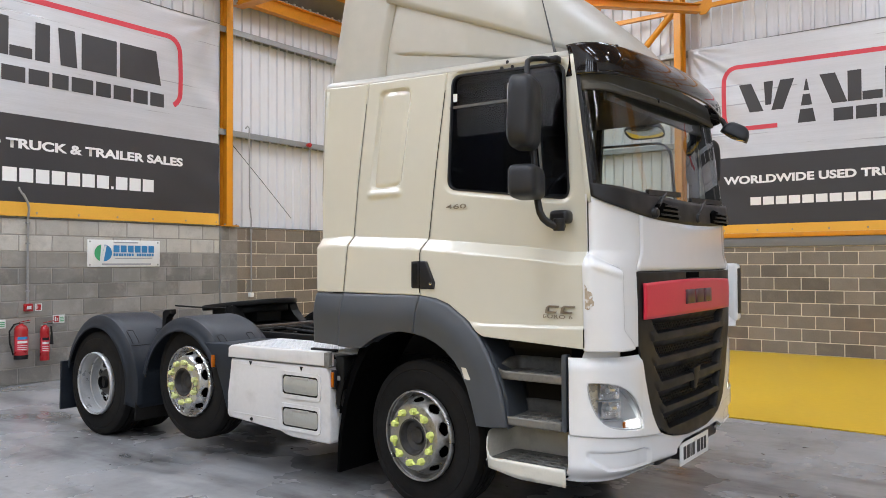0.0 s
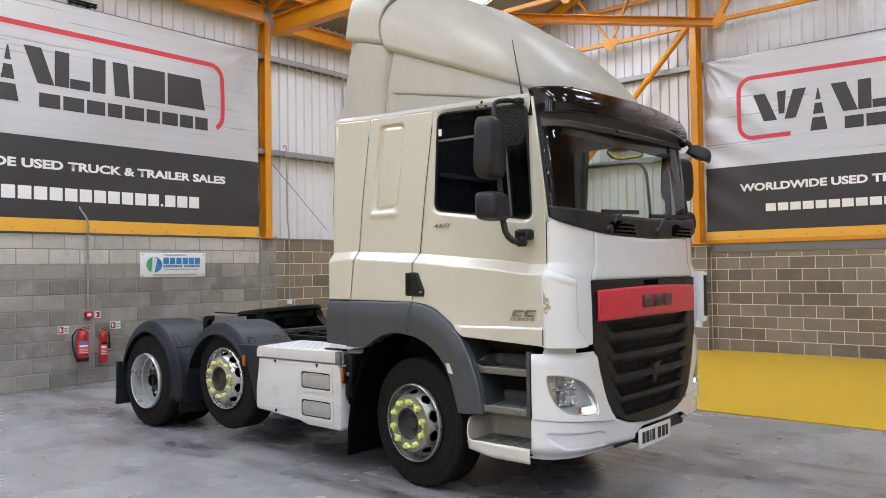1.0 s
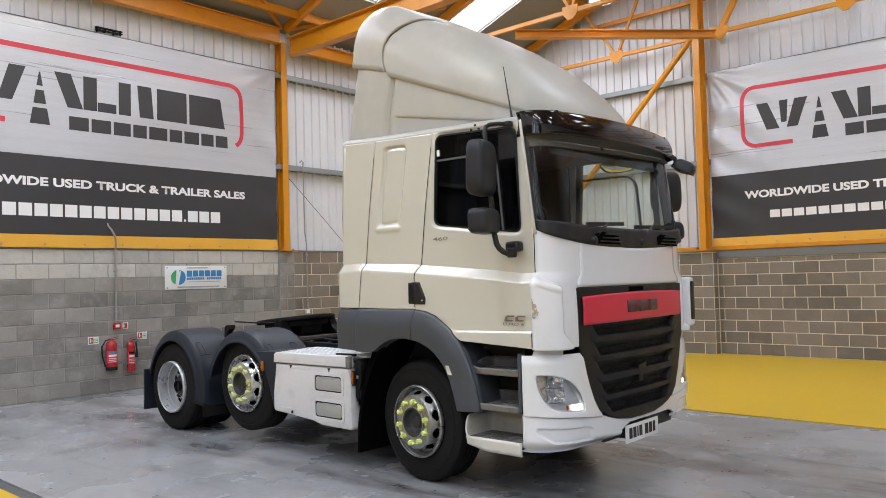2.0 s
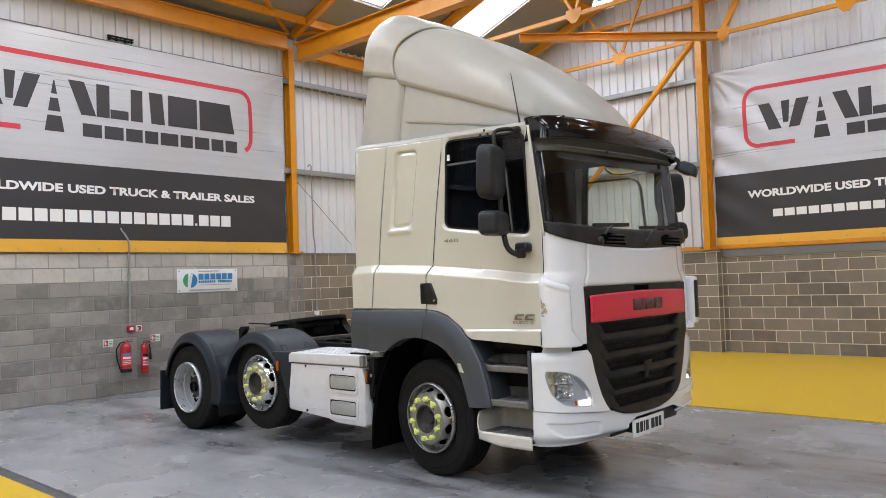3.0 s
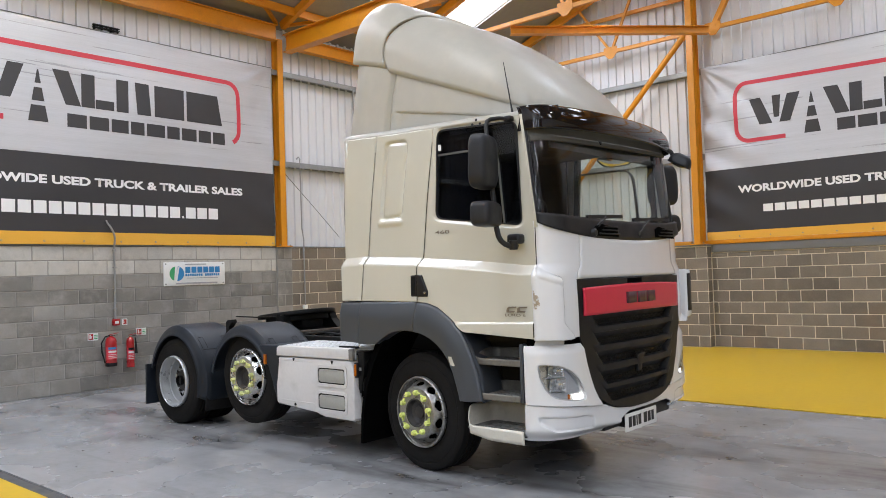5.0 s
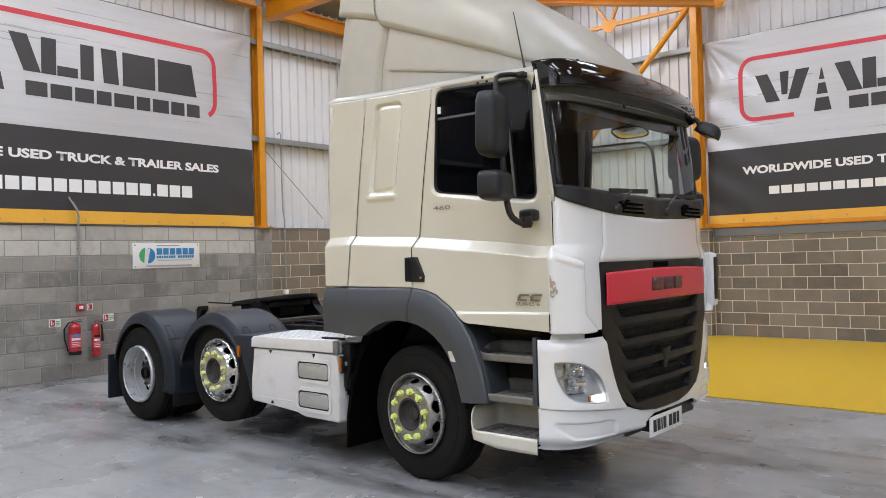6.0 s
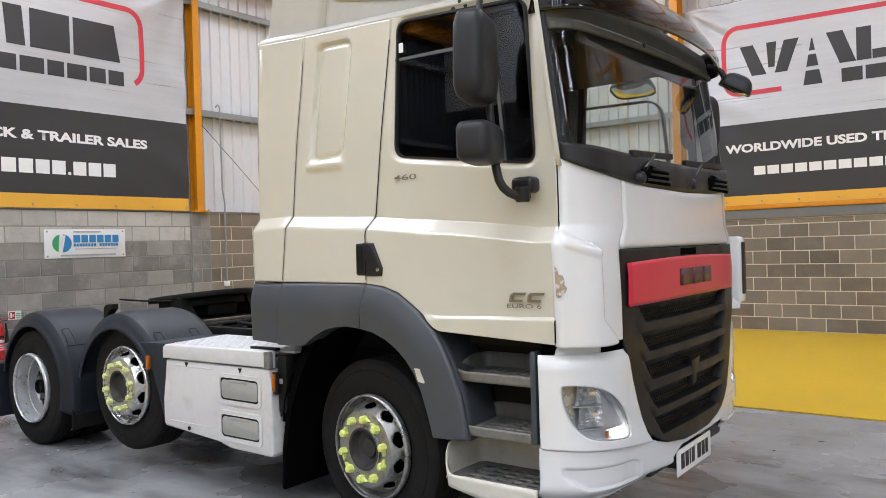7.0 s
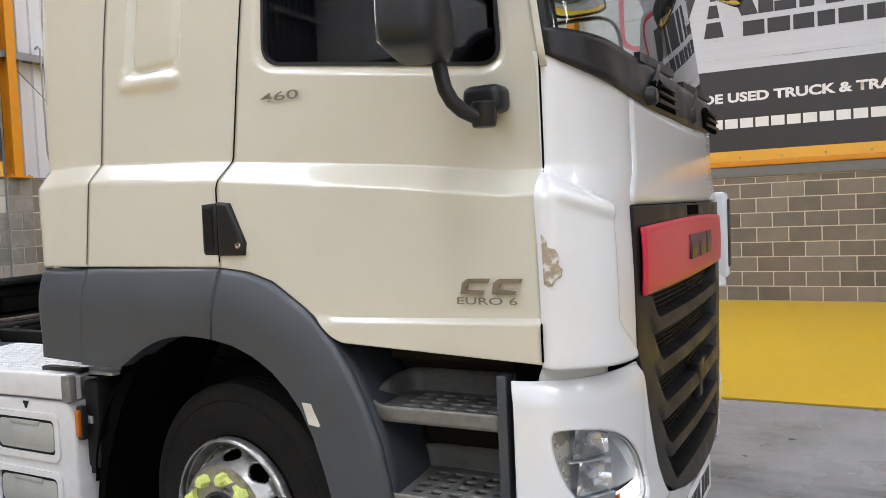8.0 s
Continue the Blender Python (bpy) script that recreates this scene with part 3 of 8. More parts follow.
cap = thing("wall_cap", XW, 8, 2.25, "thin dark capping on the block wall", "trim", kind="structure")
part("capping", boxes((XW - 0.2, XW + 0.012, YE, 8.37, 2.252, 2.266), (XW - 0.2, XW + 0.012, 8.7, YW - 0.05, 2.252, 2.27)), M_FLASH, cap)

# ---- banners ----
WB = 7.2


def banner(name, origin, right, out, label, z_hem, z_band, z_top, width, wave, flip):
    """A stretched vinyl banner with eyelets. origin: its lower end at the column; right: reading direction, out: away from the wall.
    flip: the column stands at its right end, so that its own 0 lies width to the left."""
    o, r, u = Vector(origin), Vector(right), Vector(out)
    start = o - r * width if flip else o
    ob = thing(name, *start, label, "banner", "hall banners")

    def bulge(s, z):
        """How far the cloth stands off the wall: pulled creases at the ends, fans from the upper corners."""
        edge, down = min(s, width - s), z_top - z
        crease = 0.010 * math.sin(z * 9 + s * 5.5) * math.exp(-edge * 1.6) + 0.006 * math.sin(s * 1.7 + z * 1.1)
        turn, reach = math.atan2(down + 0.02, edge + 0.02), math.hypot(edge, down)
        fan = 0.010 * math.sin(turn * 15) * smooth(0.05, 0.5, reach) * math.exp(-reach * 0.8)
        return 0.03 + wave * (crease + fan)

    def sheet(z0, z1, nx, nz):
        def fn(a, b):
            s, z = a * width, z0 + (z1 - z0) * b
            return start + r * s + u * bulge(s, z) + Vector((0, 0, z - o.z))
        return grid(bmesh.new(), fn, nx, nz)

    for nm, z0, z1, m, lab in (("hem", z_hem[0], z_hem[1], M_HEM, "yellow lower strip"), ("band", z_hem[1], z_band, M_BLACK_V, "charcoal band"), ("field", z_band, z_top, M_SILVER, "silver field with a brushed sheen in its colour")):
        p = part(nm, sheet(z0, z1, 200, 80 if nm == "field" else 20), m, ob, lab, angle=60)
    hem = start + Vector((0, 0, z_top - o.z)) + u * 0.034
    part("edge_rope", tube(bmesh.new(), [hem + r * (width * k / 8) for k in range(9)], 0.008, 6), M_FLASH, ob)
    for k in range(0, 13):
        c = start + r * (0.06 + k * (width - 0.12) / 12) + u * 0.045 + Vector((0, 0, z_hem[0] + 0.05 - o.z))
        part("eyelet", lathe(bmesh.new(), [(0.006, 0.004), (0.014, 0.004), (0.016, 0.0)], c, 10, "y" if abs(u.y) > 0.5 else "x"), M_GALV, ob)
    return ob, start, r, u, bulge


def flat(polys, start, r, u, z0, off, materials, parent, name, label=""):
    """Thin printed shapes on a banner: polygons in (along, height)."""
    bm = bmesh.new()
    if callable(off):
        for p0, p1, p2, p3 in polys:
            p0, p1, p2, p3 = Vector(p0), Vector(p1), Vector(p2), Vector(p3)
            n, k = max(1, math.ceil((p1 - p0).length / 0.05)), max(1, math.ceil((p3 - p0).length / 0.05))

            def film(a, b):
                q = (p0 * (1 - a) + p1 * a) * (1 - b) + (p3 * (1 - a) + p2 * a) * b
                return start + r * q.x + u * (off(q.x, q.y) + 0.0035) + Vector((0, 0, q.y - z0))
            grid(bm, film, n, k)
        return part(name, bm, materials, parent, label, angle=60)
    for poly in polys:
        a = [bm.verts.new(start + r * x + u * off + Vector((0, 0, z - z0))) for x, z in poly]
        b = [bm.verts.new(v.co + u * 0.002) for v in a]
        bm.faces.new(a)
        bm.faces.new(b[::-1])
        for i in range(len(a)):
            bm.faces.new((a[i], b[i], b[(i + 1) % len(a)], a[(i + 1) % len(a)]))
    bmesh.ops.triangulate(bm, faces=[f for f in bm.faces if len(f.verts) > 4])
    return part(name, bm, materials, parent, label, smooth=False)


def stroke(points, w):
    """A band of width w along an open polyline, as quads."""
    out = []
    for (x0, z0), (x1, z1) in zip(points, points[1:]):
        d = math.hypot(x1 - x0, z1 - z0)
        nx, nz = -(z1 - z0) / d * w / 2, (x1 - x0) / d * w / 2
        e = w * 0.02 / d
        ex, ez = (x1 - x0) * e, (z1 - z0) * e
        out.append([(x0 + nx - ex, z0 + nz - ez), (x1 + nx + ex, z1 + nz + ez), (x1 - nx + ex, z1 - nz + ez), (x0 - nx - ex, z0 - nz - ez)])
    return out


def banner_print(ob, start, r, u, off, z0, base, zs, tilt=0.0):
    """Red outline, plain logo shapes and the lettering. off: the cloth's bulge; base: where the logo starts; zs: heights of red top, red bottom, letters top, letters bottom, second row top, bottom."""
    rt, rb, lt, lb, mt, mb, wt, wb_, vt, vb = zs
    x = lambda v: base + v
    R = 0.25
    left, right_ = x(-0.27), x(4.64)
    arc = lambda cx, cz, a0, a1: [(cx + R * math.cos(radians(a0 + (a1 - a0) * k / 8)), cz + R * math.sin(radians(a0 + (a1 - a0) * k / 8))) for k in range(9)]
    line = [(x(0.66), rb)] + arc(left + R, rb + R, 270, 180) + arc(left + R, rt - R, 180, 90) + arc(right_ - R, rt - R, 90, 0) + arc(right_ - R, rb + R, 0, -60)
    hung = lambda polys: [[(px, pz + tilt * (px - left) * smooth(lb, rt - R, pz)) for px, pz in poly] for poly in polys]
    flat(hung(stroke(line, 0.08)), start, r, u, z0, off, M_RED_P, ob, "red_outline", "rounded red line round the logo")
    hgt = lt - lb
    slant = lambda a, b, c, d, f0=0.0, f1=1.0: [(x(a), lb + hgt * f1), (x(b), lb + hgt * f1), (x(d), lb + hgt * f0), (x(c), lb + hgt * f0)]
    box4 = lambda a, b, f0, f1: [(x(a), lb + hgt * f0), (x(b), lb + hgt * f0), (x(b), lb + hgt * f1), (x(a), lb + hgt * f1)]
    zz = lambda f: mb + 0.03 + (lt - mb - 0.05) * f
    half = lambda f: 0.005 + 0.14 * (1 - f)
    road = [[(x(1.145 - half(f0)), zz(f0)), (x(1.145 + half(f0)), zz(f0)), (x(1.145 + half(f1)), zz(f1)), (x(1.145 - half(f1)), zz(f1))] for f0, f1 in ((0.0, 0.3), (0.38, 0.63), (0.71, 0.97))]
    blocks_ = [slant(0.0, 0.22, 0.19, 0.43), slant(0.44, 0.6, 0.46, 0.56, 0.2), slant(0.72, 0.95, 0.56, 0.76), slant(1.355, 1.60, 1.55, 1.785),
               box4(1.79, 2.0, 0.0, 1.0), box4(2.012, 2.31, 0.0, 0.28), box4(2.35, 2.55, 0.0, 1.0), slant(2.66, 2.90, 2.70, 2.94),
               box4(3.0, 3.54, 0.0, 1.0), slant(3.59, 4.2, 3.59, 4.29)]
    for poly in blocks_ + road:
        flat([poly], start, r, u, z0, off, M_LOGO, ob, "logo_block", "charcoal block of the logo" if poly is not road[0] else "charcoal road mark of the logo")
    p = 1.57
    for wd in (0.3, 0.31, 0.28, 0.23, 0.32, 0.23, 0.28, 0.24, 0.24):
        flat([[(x(p), mb), (x(p + wd), mb), (x(p + wd), mt), (x(p), mt)]], start, r, u, z0, off, M_LOGO, ob, "logo_bar", "charcoal bar under the logo")
        p += wd + 0.042
    p = 0.18
    for k in range(19):
        wd = 0.185 if k != 15 else 0.04
        hh = vt if k != 15 else vb + 0.04
        flat([[(x(p), vb), (x(p + wd), vb), (x(p + wd), hh), (x(p), hh)]], start, r, u, z0, off, M_WHITE_P, ob, "address_bar", "white bar")
        p += wd + 0.034
    line_ = words("WORLDWIDE USED TRUCK & TRAILER SALES", wt - wb_, 4.97, start + r * x(-0.29) + Vector((0, 0, wb_ - z0)), (tuple(r), (0, 0, 1)), M_WHITE_P, ob, "lettering", 0.04, "white line of sales lettering")
    for v in line_.data.vertices:
        v.co += u * (off(x(-0.29) + v.co.dot(r), wb_ + v.co.z) + 0.0035)


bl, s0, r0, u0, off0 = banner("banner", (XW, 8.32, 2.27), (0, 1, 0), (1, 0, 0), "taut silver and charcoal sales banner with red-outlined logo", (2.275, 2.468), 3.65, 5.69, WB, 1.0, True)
banner_print(bl, s0, r0, u0, off0, 2.27, WB - 5.39, (5.25, 4.13, 4.955, 4.43, 4.30, 4.09, 3.325, 3.19, 2.93, 2.74))
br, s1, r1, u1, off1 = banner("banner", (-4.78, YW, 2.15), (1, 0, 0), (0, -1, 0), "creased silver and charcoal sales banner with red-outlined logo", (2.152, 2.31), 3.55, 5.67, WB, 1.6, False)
banner_print(br, s1, r1, u1, off1, 2.15, 0.94, (5.208, 4.065, 4.868, 4.345, 4.255, 4.035, 3.20, 3.05, 2.8, 2.655), tilt=-0.018)

# ---- wall things ----
M_CONDUIT = material("grey_conduit", (0.32, 0.32, 0.32), 0.5, 0.3)
M_RED = material("red_enamel", (0.38, 0.014, 0.018), 0.3, vary=0.06, coat=0.3)
M_BLACK_R = material("black_rubber", (0.009, 0.009, 0.0095), 0.65, vary=0.15, spec=0.25)
M_SIGN_W = material("white_sign_plastic", (0.75, 0.76, 0.75), 0.4, vary=0.03)
M_SIGN_G = material("green_print", (0.05, 0.35, 0.14), 0.5)
M_BLUE_P = material("blue_print", (0.03, 0.22, 0.48), 0.5)
M_GREY_P = material("grey_print", (0.35, 0.36, 0.38), 0.5)
Y3, UX = Vector((0, 1, 0)), Vector((1, 0, 0))
# flooring sign
ob = thing("wall_sign", XW, 6.05, 1.59, "white flooring company sign with a blue and green round mark", "sign")
part("board", boxes((XW, XW + 0.012, 6.045, 7.222, 1.585, 1.985), bevel=0.003), M_SIGN_W, ob)
for dy, dz in ((0.04, 0.03), (1.14, 0.03), (0.04, 0.37), (1.14, 0.37)):
    part("screw", lathe(bmesh.new(), [(0.0, 0.004), (0.012, 0.003), (0.014, 0.0)], (XW + 0.012, 6.045 + dy, 1.585 + dz), 10, "x"), M_GALV, ob)
sg = Vector((XW, 6.045, 0))
disc = lambda a0, a1, rad, cy, cz: [(cy + rad * math.cos(radians(a0 + (a1 - a0) * k / 14)), cz + rad * math.sin(radians(a0 + (a1 - a0) * k / 14))) for k in range(15)]
flat([disc(100, 250, 0.125, 0.23, 1.79)], sg, Y3, UX, 0, 0.016, M_SIGN_G, ob, "mark", "green half of a round mark")
flat([disc(-110, 85, 0.125, 0.25, 1.79)], sg, Y3, UX, 0, 0.016, M_BLUE_P, ob, "mark", "blue half of a round mark")
flat([[(0.20, 1.66), (0.24, 1.66), (0.29, 1.90), (0.26, 1.90)]], sg, Y3, UX, 0, 0.02, M_SIGN_W, ob, "mark_flash")
for k in range(6):
    flat([[(0.40 + k * 0.115, 1.80), (0.495 + k * 0.115, 1.80), (0.495 + k * 0.115, 1.905), (0.40 + k * 0.115, 1.905)]], sg, Y3, UX, 0, 0.016, M_BLUE_P, ob, "name_bar", "blue bar")
for k in range(16):
    if k != 8:
        flat([[(0.40 + k * 0.042, 1.745), (0.432 + k * 0.042, 1.745), (0.432 + k * 0.042, 1.785), (0.40 + k * 0.042, 1.785)]], sg, Y3, UX, 0, 0.016, M_BLUE_P, ob, "small_bar", "small blue bar")
flat([[(0.42, 1.705), (1.03, 1.705), (1.03, 1.715), (0.42, 1.715)], [(0.22, 1.61), (1.02, 1.61), (1.02, 1.635), (0.22, 1.635)], [(0.4, 1.94), (0.8, 1.94), (0.8, 1.958), (0.4, 1.958)]], sg, Y3, UX, 0, 0.016, M_GREY_P, ob, "small_print", "thin grey lines")
# conduits
ob = thing("conduit", XW + 0.03, 5.2, 1.09, "grey conduit with a bent top down the block wall", "conduit")
part("pipe", tube(bmesh.new(), [(XW + 0.03, 5.2, 1.09), (XW + 0.03, 5.2, 2.25)] + arc_points((XW + 0.03, 5.2, 2.27), (XW + 0.08, 5.2, 2.42), (XW + 0.09, 5.1, 2.58), 6, 0.1)[1:], 0.016, 10), M_CONDUIT, ob)
part("loose_flex", tube(bmesh.new(), [(XW + 0.09, 5.1, 2.57), (XW + 0.085, 5.06, 2.63), (XW + 0.07, 5.06, 2.66)], 0.013, 8), M_CONDUIT, ob)
for z in (1.25, 1.9, 2.18):
    part("saddle", boxes((XW, XW + 0.05, 5.175, 5.225, z, z + 0.02), bevel=0.004), M_CONDUIT, ob)
ob = thing("call_point", XW + 0.03, 5.215, 1.0, "red fire alarm call point with a white face", "fire alarm")
part("housing", boxes((XW, XW + 0.055, 5.155, 5.265, 0.985, 1.09), bevel=0.008), M_RED, ob)
part("face", boxes((XW + 0.05, XW + 0.059, 5.18, 5.24, 1.015, 1.06), bevel=0.002), M_SIGN_W, ob, "white press face")


def safety_sign(y, z, w, h, green, label):
    ob = thing("safety_sign", XW, y, z, label, "sign", "fire safety signs")
    part("board", boxes((XW, XW + 0.006, y, y + w, z, z + h)), M_SIGN_W, ob)
    s = Vector((XW, y, 0))
    flat([[(0.012, z + 0.012), (w * (0.5 if green else 0.82), z + 0.012), (w * (0.5 if green else 0.82), z + h - 0.012), (0.012, z + h - 0.012)]], s, Y3, UX, 0, 0.009, M_RED, ob, "pictogram", "red pictogram field")
    flat([[(w * 0.14, z + h * 0.25), (w * 0.26, z + h * 0.25), (w * 0.26, z + h * 0.8), (w * 0.14, z + h * 0.8)], [(w * 0.32, z + h * 0.3), (w * 0.38, z + h * 0.3), (w * 0.38, z + h * 0.62), (w * 0.32, z + h * 0.62)]], s, Y3, UX, 0, 0.013, M_SIGN_W, ob, "symbol", "white symbol bars")
    if green:
        flat([[(w * 0.58, z + h * f), (w * 0.92, z + h * f), (w * 0.92, z + h * (f + 0.1)), (w * 0.58, z + h * (f + 0.1))] for f in (0.2, 0.42, 0.64)], s, Y3, UX, 0, 0.009, M_SIGN_G, ob, "text_bars", "faint text bars")
    return ob


safety_sign(4.765, 0.775, 0.165, 0.115, True, "red and white fire extinguisher sign with green text bars")
safety_sign(5.555, 0.80, 0.165, 0.115, True, "red and white fire extinguisher sign with text bars")
safety_sign(5.315, 0.985, 0.09, 0.1, False, "small red and white call point sign")


def extinguisher(y, z, r, h, hose, label):
    ob = thing("fire_extinguisher", XW + r + 0.03, y, z, label, "fire extinguisher", "wall fire extinguishers")
    c = (XW + r + 0.03, y, z)
    part("cylinder", lathe(bmesh.new(), [(0.0, 0.012), (r * 0.9, 0.0), (r, 0.02), (r, h * 0.76), (r * 0.93, h * 0.83), (r * 0.7, h * 0.885), (r * 0.34, h * 0.92), (r * 0.3, h * 0.95), (0, h * 0.95)], c, 24, "z"), M_RED, ob)
    part("base_skirt", lathe(bmesh.new(), [(r * 1.01, 0.0), (r * 1.03, 0.01), (r * 1.03, h * 0.1), (r * 1.0, h * 0.11)], c, 24, "z"), M_BLACK_R if hose else M_RED, ob)
    bm = bmesh.new()
    grid(bm, lambda u, v: (c[0] + (r + 0.0025) * math.cos(radians(-78 + 156 * u)), y + (r + 0.0025) * math.sin(radians(-78 + 156 * u)), z + h * (0.22 + 0.38 * v)), 12, 4)
    part("instruction_label", bm, M_RED_P, ob, "printed instruction label")
    for f0, f1, m in ((0.26, 0.275, M_SIGN_W), (0.31, 0.325, M_SIGN_W), (0.36, 0.375, M_SIGN_W), (0.43, 0.49, M_SIGN_W), (0.53, 0.60, M_BLUE_P if hose else M_BLACK_R)):
        bm = bmesh.new()
        grid(bm, lambda u, v: (c[0] + (r + 0.005) * math.cos(radians(-52 + 84 * u)), y + (r + 0.005) * math.sin(radians(-52 + 84 * u)), z + h * (f0 + (f1 - f0) * v)), 12, 1)
        part("label_band", bm, m, ob)
    bm = boxes((c[0] - 0.02, c[0] + 0.02, y - 0.02, y + 0.02, z + h * 0.93, z + h * 0.98), bevel=0.006)
    part("valve", bm, M_GALV, ob)
    part("lever", bar(bmesh.new(), (c[0] + 0.01, y - 0.03, z + h * 0.985), (c[0] + 0.02, y + 0.11, z + h * 1.03), 0.02, 0.008), M_RED, ob, "red squeeze lever")
    part("carry_handle", bar(bmesh.new(), (c[0] + 0.01, y - 0.02, z + h * 0.95), (c[0] + 0.02, y + 0.1, z + h * 0.965), 0.022, 0.008), M_BLACK_R, ob)
    if hose:
        pts = [(c[0], y - 0.02, z + h * 0.96), (c[0], y - 0.09, z + h * 0.93), (c[0], y - 0.15, z + h * 0.75), (c[0], y - 0.145, z + h * 0.45), (c[0], y - 0.115, z + h * 0.25), (c[0], y - 0.1, z + h * 0.12)]
        part("hose", tube(bmesh.new(), pts, 0.011, 8), M_BLACK_R, ob, "black rubber hose")
    else:
        part("horn", tube(bmesh.new(), [(c[0] + r + 0.01, y + 0.05, z + h * 0.9), (c[0] + r + 0.02, y + 0.055, z + h * 0.7), (c[0] + r + 0.02, y + 0.055, z + h * 0.42)], [0.01, 0.014, 0.026], 10), M_BLACK_R, ob, "black discharge horn")
    part("wall_bracket", boxes((XW, XW + 0.04, y - 0.02, y + 0.02, z + h * 0.7, z + h * 0.92), bevel=0.004), M_GALV, ob)
    return ob


extinguisher(5.08, 0.36, 0.085, 0.5, True, "large red foam fire extinguisher with black hose on the wall")
extinguisher(5.405, 0.31, 0.06, 0.52, False, "slim red fire extinguisher with black horn on the wall")
# air pipe beyond the column
ob = thing("air_pipe", XW + 0.06, 8.9, 1.06, "thin grey pipe with a crook, hung on the cladding rail", "pipe")
part("pipe", tube(bmesh.new(), [(XW + 0.05, 8.86, 3.98), (XW + 0.09, 8.875, 4.02), (XW + 0.11, 8.895, 3.98), (XW + 0.1, 8.9, 3.9), (XW + 0.1, 8.91, 2.62), (XW + 0.07, 8.975, 2.4), (XW + 0.05, 8.985, 2.2), (XW + 0.05, 8.993, 1.1)], 0.013, 8), M_CONDUIT, ob)
part("outlet", boxes((XW, XW + 0.07, 8.955, 9.035, 1.04, 1.12), bevel=0.008), M_SIGN_W, ob, "pale outlet box")
part("coupling", lathe(bmesh.new(), [(0.0, -0.03), (0.022, -0.03), (0.022, 0.03), (0, 0.03)], (XW + 0.05, 8.985, 2.2), 10, "z"), M_CONDUIT, ob)
ob = thing("hanging_wire", XW + 0.05, 8.7, 3.6, "thin slack wire across the white cladding", "wire")
part("wire", tube(bmesh.new(), [(XW - 0.04, 8.64, 3.69), (XW - 0.04, 9.3, 3.10), (XW - 0.03, 9.98, 2.47)], 0.005, 6), M_BLACK_R, ob)
ob = thing("rail_valve", XW + 0.08, 10.35, 3.87, "small red valve on the cladding rail", "valve")
part("body", lathe(bmesh.new(), [(0.0, -0.05), (0.03, -0.05), (0.045, -0.01), (0.045, 0.03), (0.02, 0.06), (0, 0.06)], (XW + 0.06, 10.35, 3.87), 12, "x"), M_RED, ob)
ob = thing("drop_pipe", XW + 0.05, 10.4, 2.3, "slim grey downpipe on the white cladding", "pipe")
part("pipe", tube(bmesh.new(), [(XW + 0.04, 10.4, 2.27), (XW + 0.04, 10.4, 5.6)], 0.015, 8), M_CONDUIT, ob)
ob = thing("wall_bracket", XW - 0.06, 5.0, 5.76, "small black bracket bars on the cladding above the banner", "bracket")
part("bars", boxes((XW - 0.122, XW - 0.06, 4.97, 5.40, 5.775, 5.79), (XW - 0.122, XW - 0.06, 4.97, 5.40, 5.815, 5.83)), M_BLACK_R, ob)
for y in (5.0, 5.12, 5.27, 5.37):
    part("stem", boxes((XW - 0.15, XW - 0.1, y, y + 0.02, 5.76, 5.84)), M_BLACK_R, ob)


def high_bay(x, y, z):
    ob = thing("high_bay_lamp", x, y, z, "round industrial high bay lamp glowing white", "lamp", "high bay lamps")
    part("reflector", lathe(bmesh.new(), [(0.06, 0.32), (0.12, 0.26), (0.22, 0.12), (0.25, 0.0), (0.24, 0.0), (0.2, 0.11)], (x, y, z), 28, "z"), M_GALV, ob)
    part("driver", lathe(bmesh.new(), [(0, 0.48), (0.07, 0.48), (0.08, 0.33), (0.0, 0.32)], (x, y, z), 16, "z"), M_FLASH, ob)
    part("lens", lathe(bmesh.new(), [(0.0, 0.004), (0.12, 0.0), (0.232, 0.03)], (x, y, z), 28, "z"), M_LAMP, ob, "glowing white lens")
    part("stem", bar(bmesh.new(), (x, y, z + 0.48), (x, y, roof_z(x) + 0.02), 0.02), M_GALV, ob)


M_LAMP = glow("lit_lamp_lens", (1.0, 0.98, 0.94), 14.0)
for x, y, z in ((-5.9, 12.6, 6.9), (-2.2, 10.0, 7.4), (-6.3, 5.5, 7.3), (-2.2, 2.5, 7.4), (3.5, 5.5, 7.4), (3.5, -3.0, 7.4), (-5.0, -3.0, 7.4)):
    high_bay(x, y, z)
    lamp = new("high_bay_light", bpy.data.lights.new("high_bay_light", "AREA"))
    lamp.data.shape, lamp.data.size, lamp.data.energy, lamp.data.color = "DISK", 0.44, 45, (1.0, 0.97, 0.93)
    lamp.matrix_world = pose(x, y, z - 0.02)
# piers of the walls
pier = thing("pier", -5.08, YW - 0.1, 0, "brown-grey block pier under the gable column", "pier", kind="structure")
part("mortar_core", boxes((-5.444, -4.736, YW - 0.214, YW - 0.002, -0.01, 2.04)), M_MORTAR_R, pier)
part("cap_plate", boxes((-5.47, -4.71, YW - 0.25, YW - 0.03, 2.042, 2.068), bevel=0.004), M_FLASH, pier)
pier_l = thing("pier", XW, 8.5, 0, "grey block pier under the wall column", "pier", kind="structure")
part("mortar_core", boxes((XW + 0.002, XW + 0.034, 8.36, 8.70, -0.01, 2.255)), M_MORTAR_L, pier_l)
ob = thing("yellow_handrail", -6.3, 13.4, 0.0, "low yellow rail behind the truck", "rail")
part("rail", tube(bmesh.new(), [(-8.0, 14.2, 0.55), (-6.0, 14.2, 0.55), (-5.66, 14.2, 0.42), (-5.6, 14.2, 0.0)], 0.045, 10), M_STEEL_Y, ob)

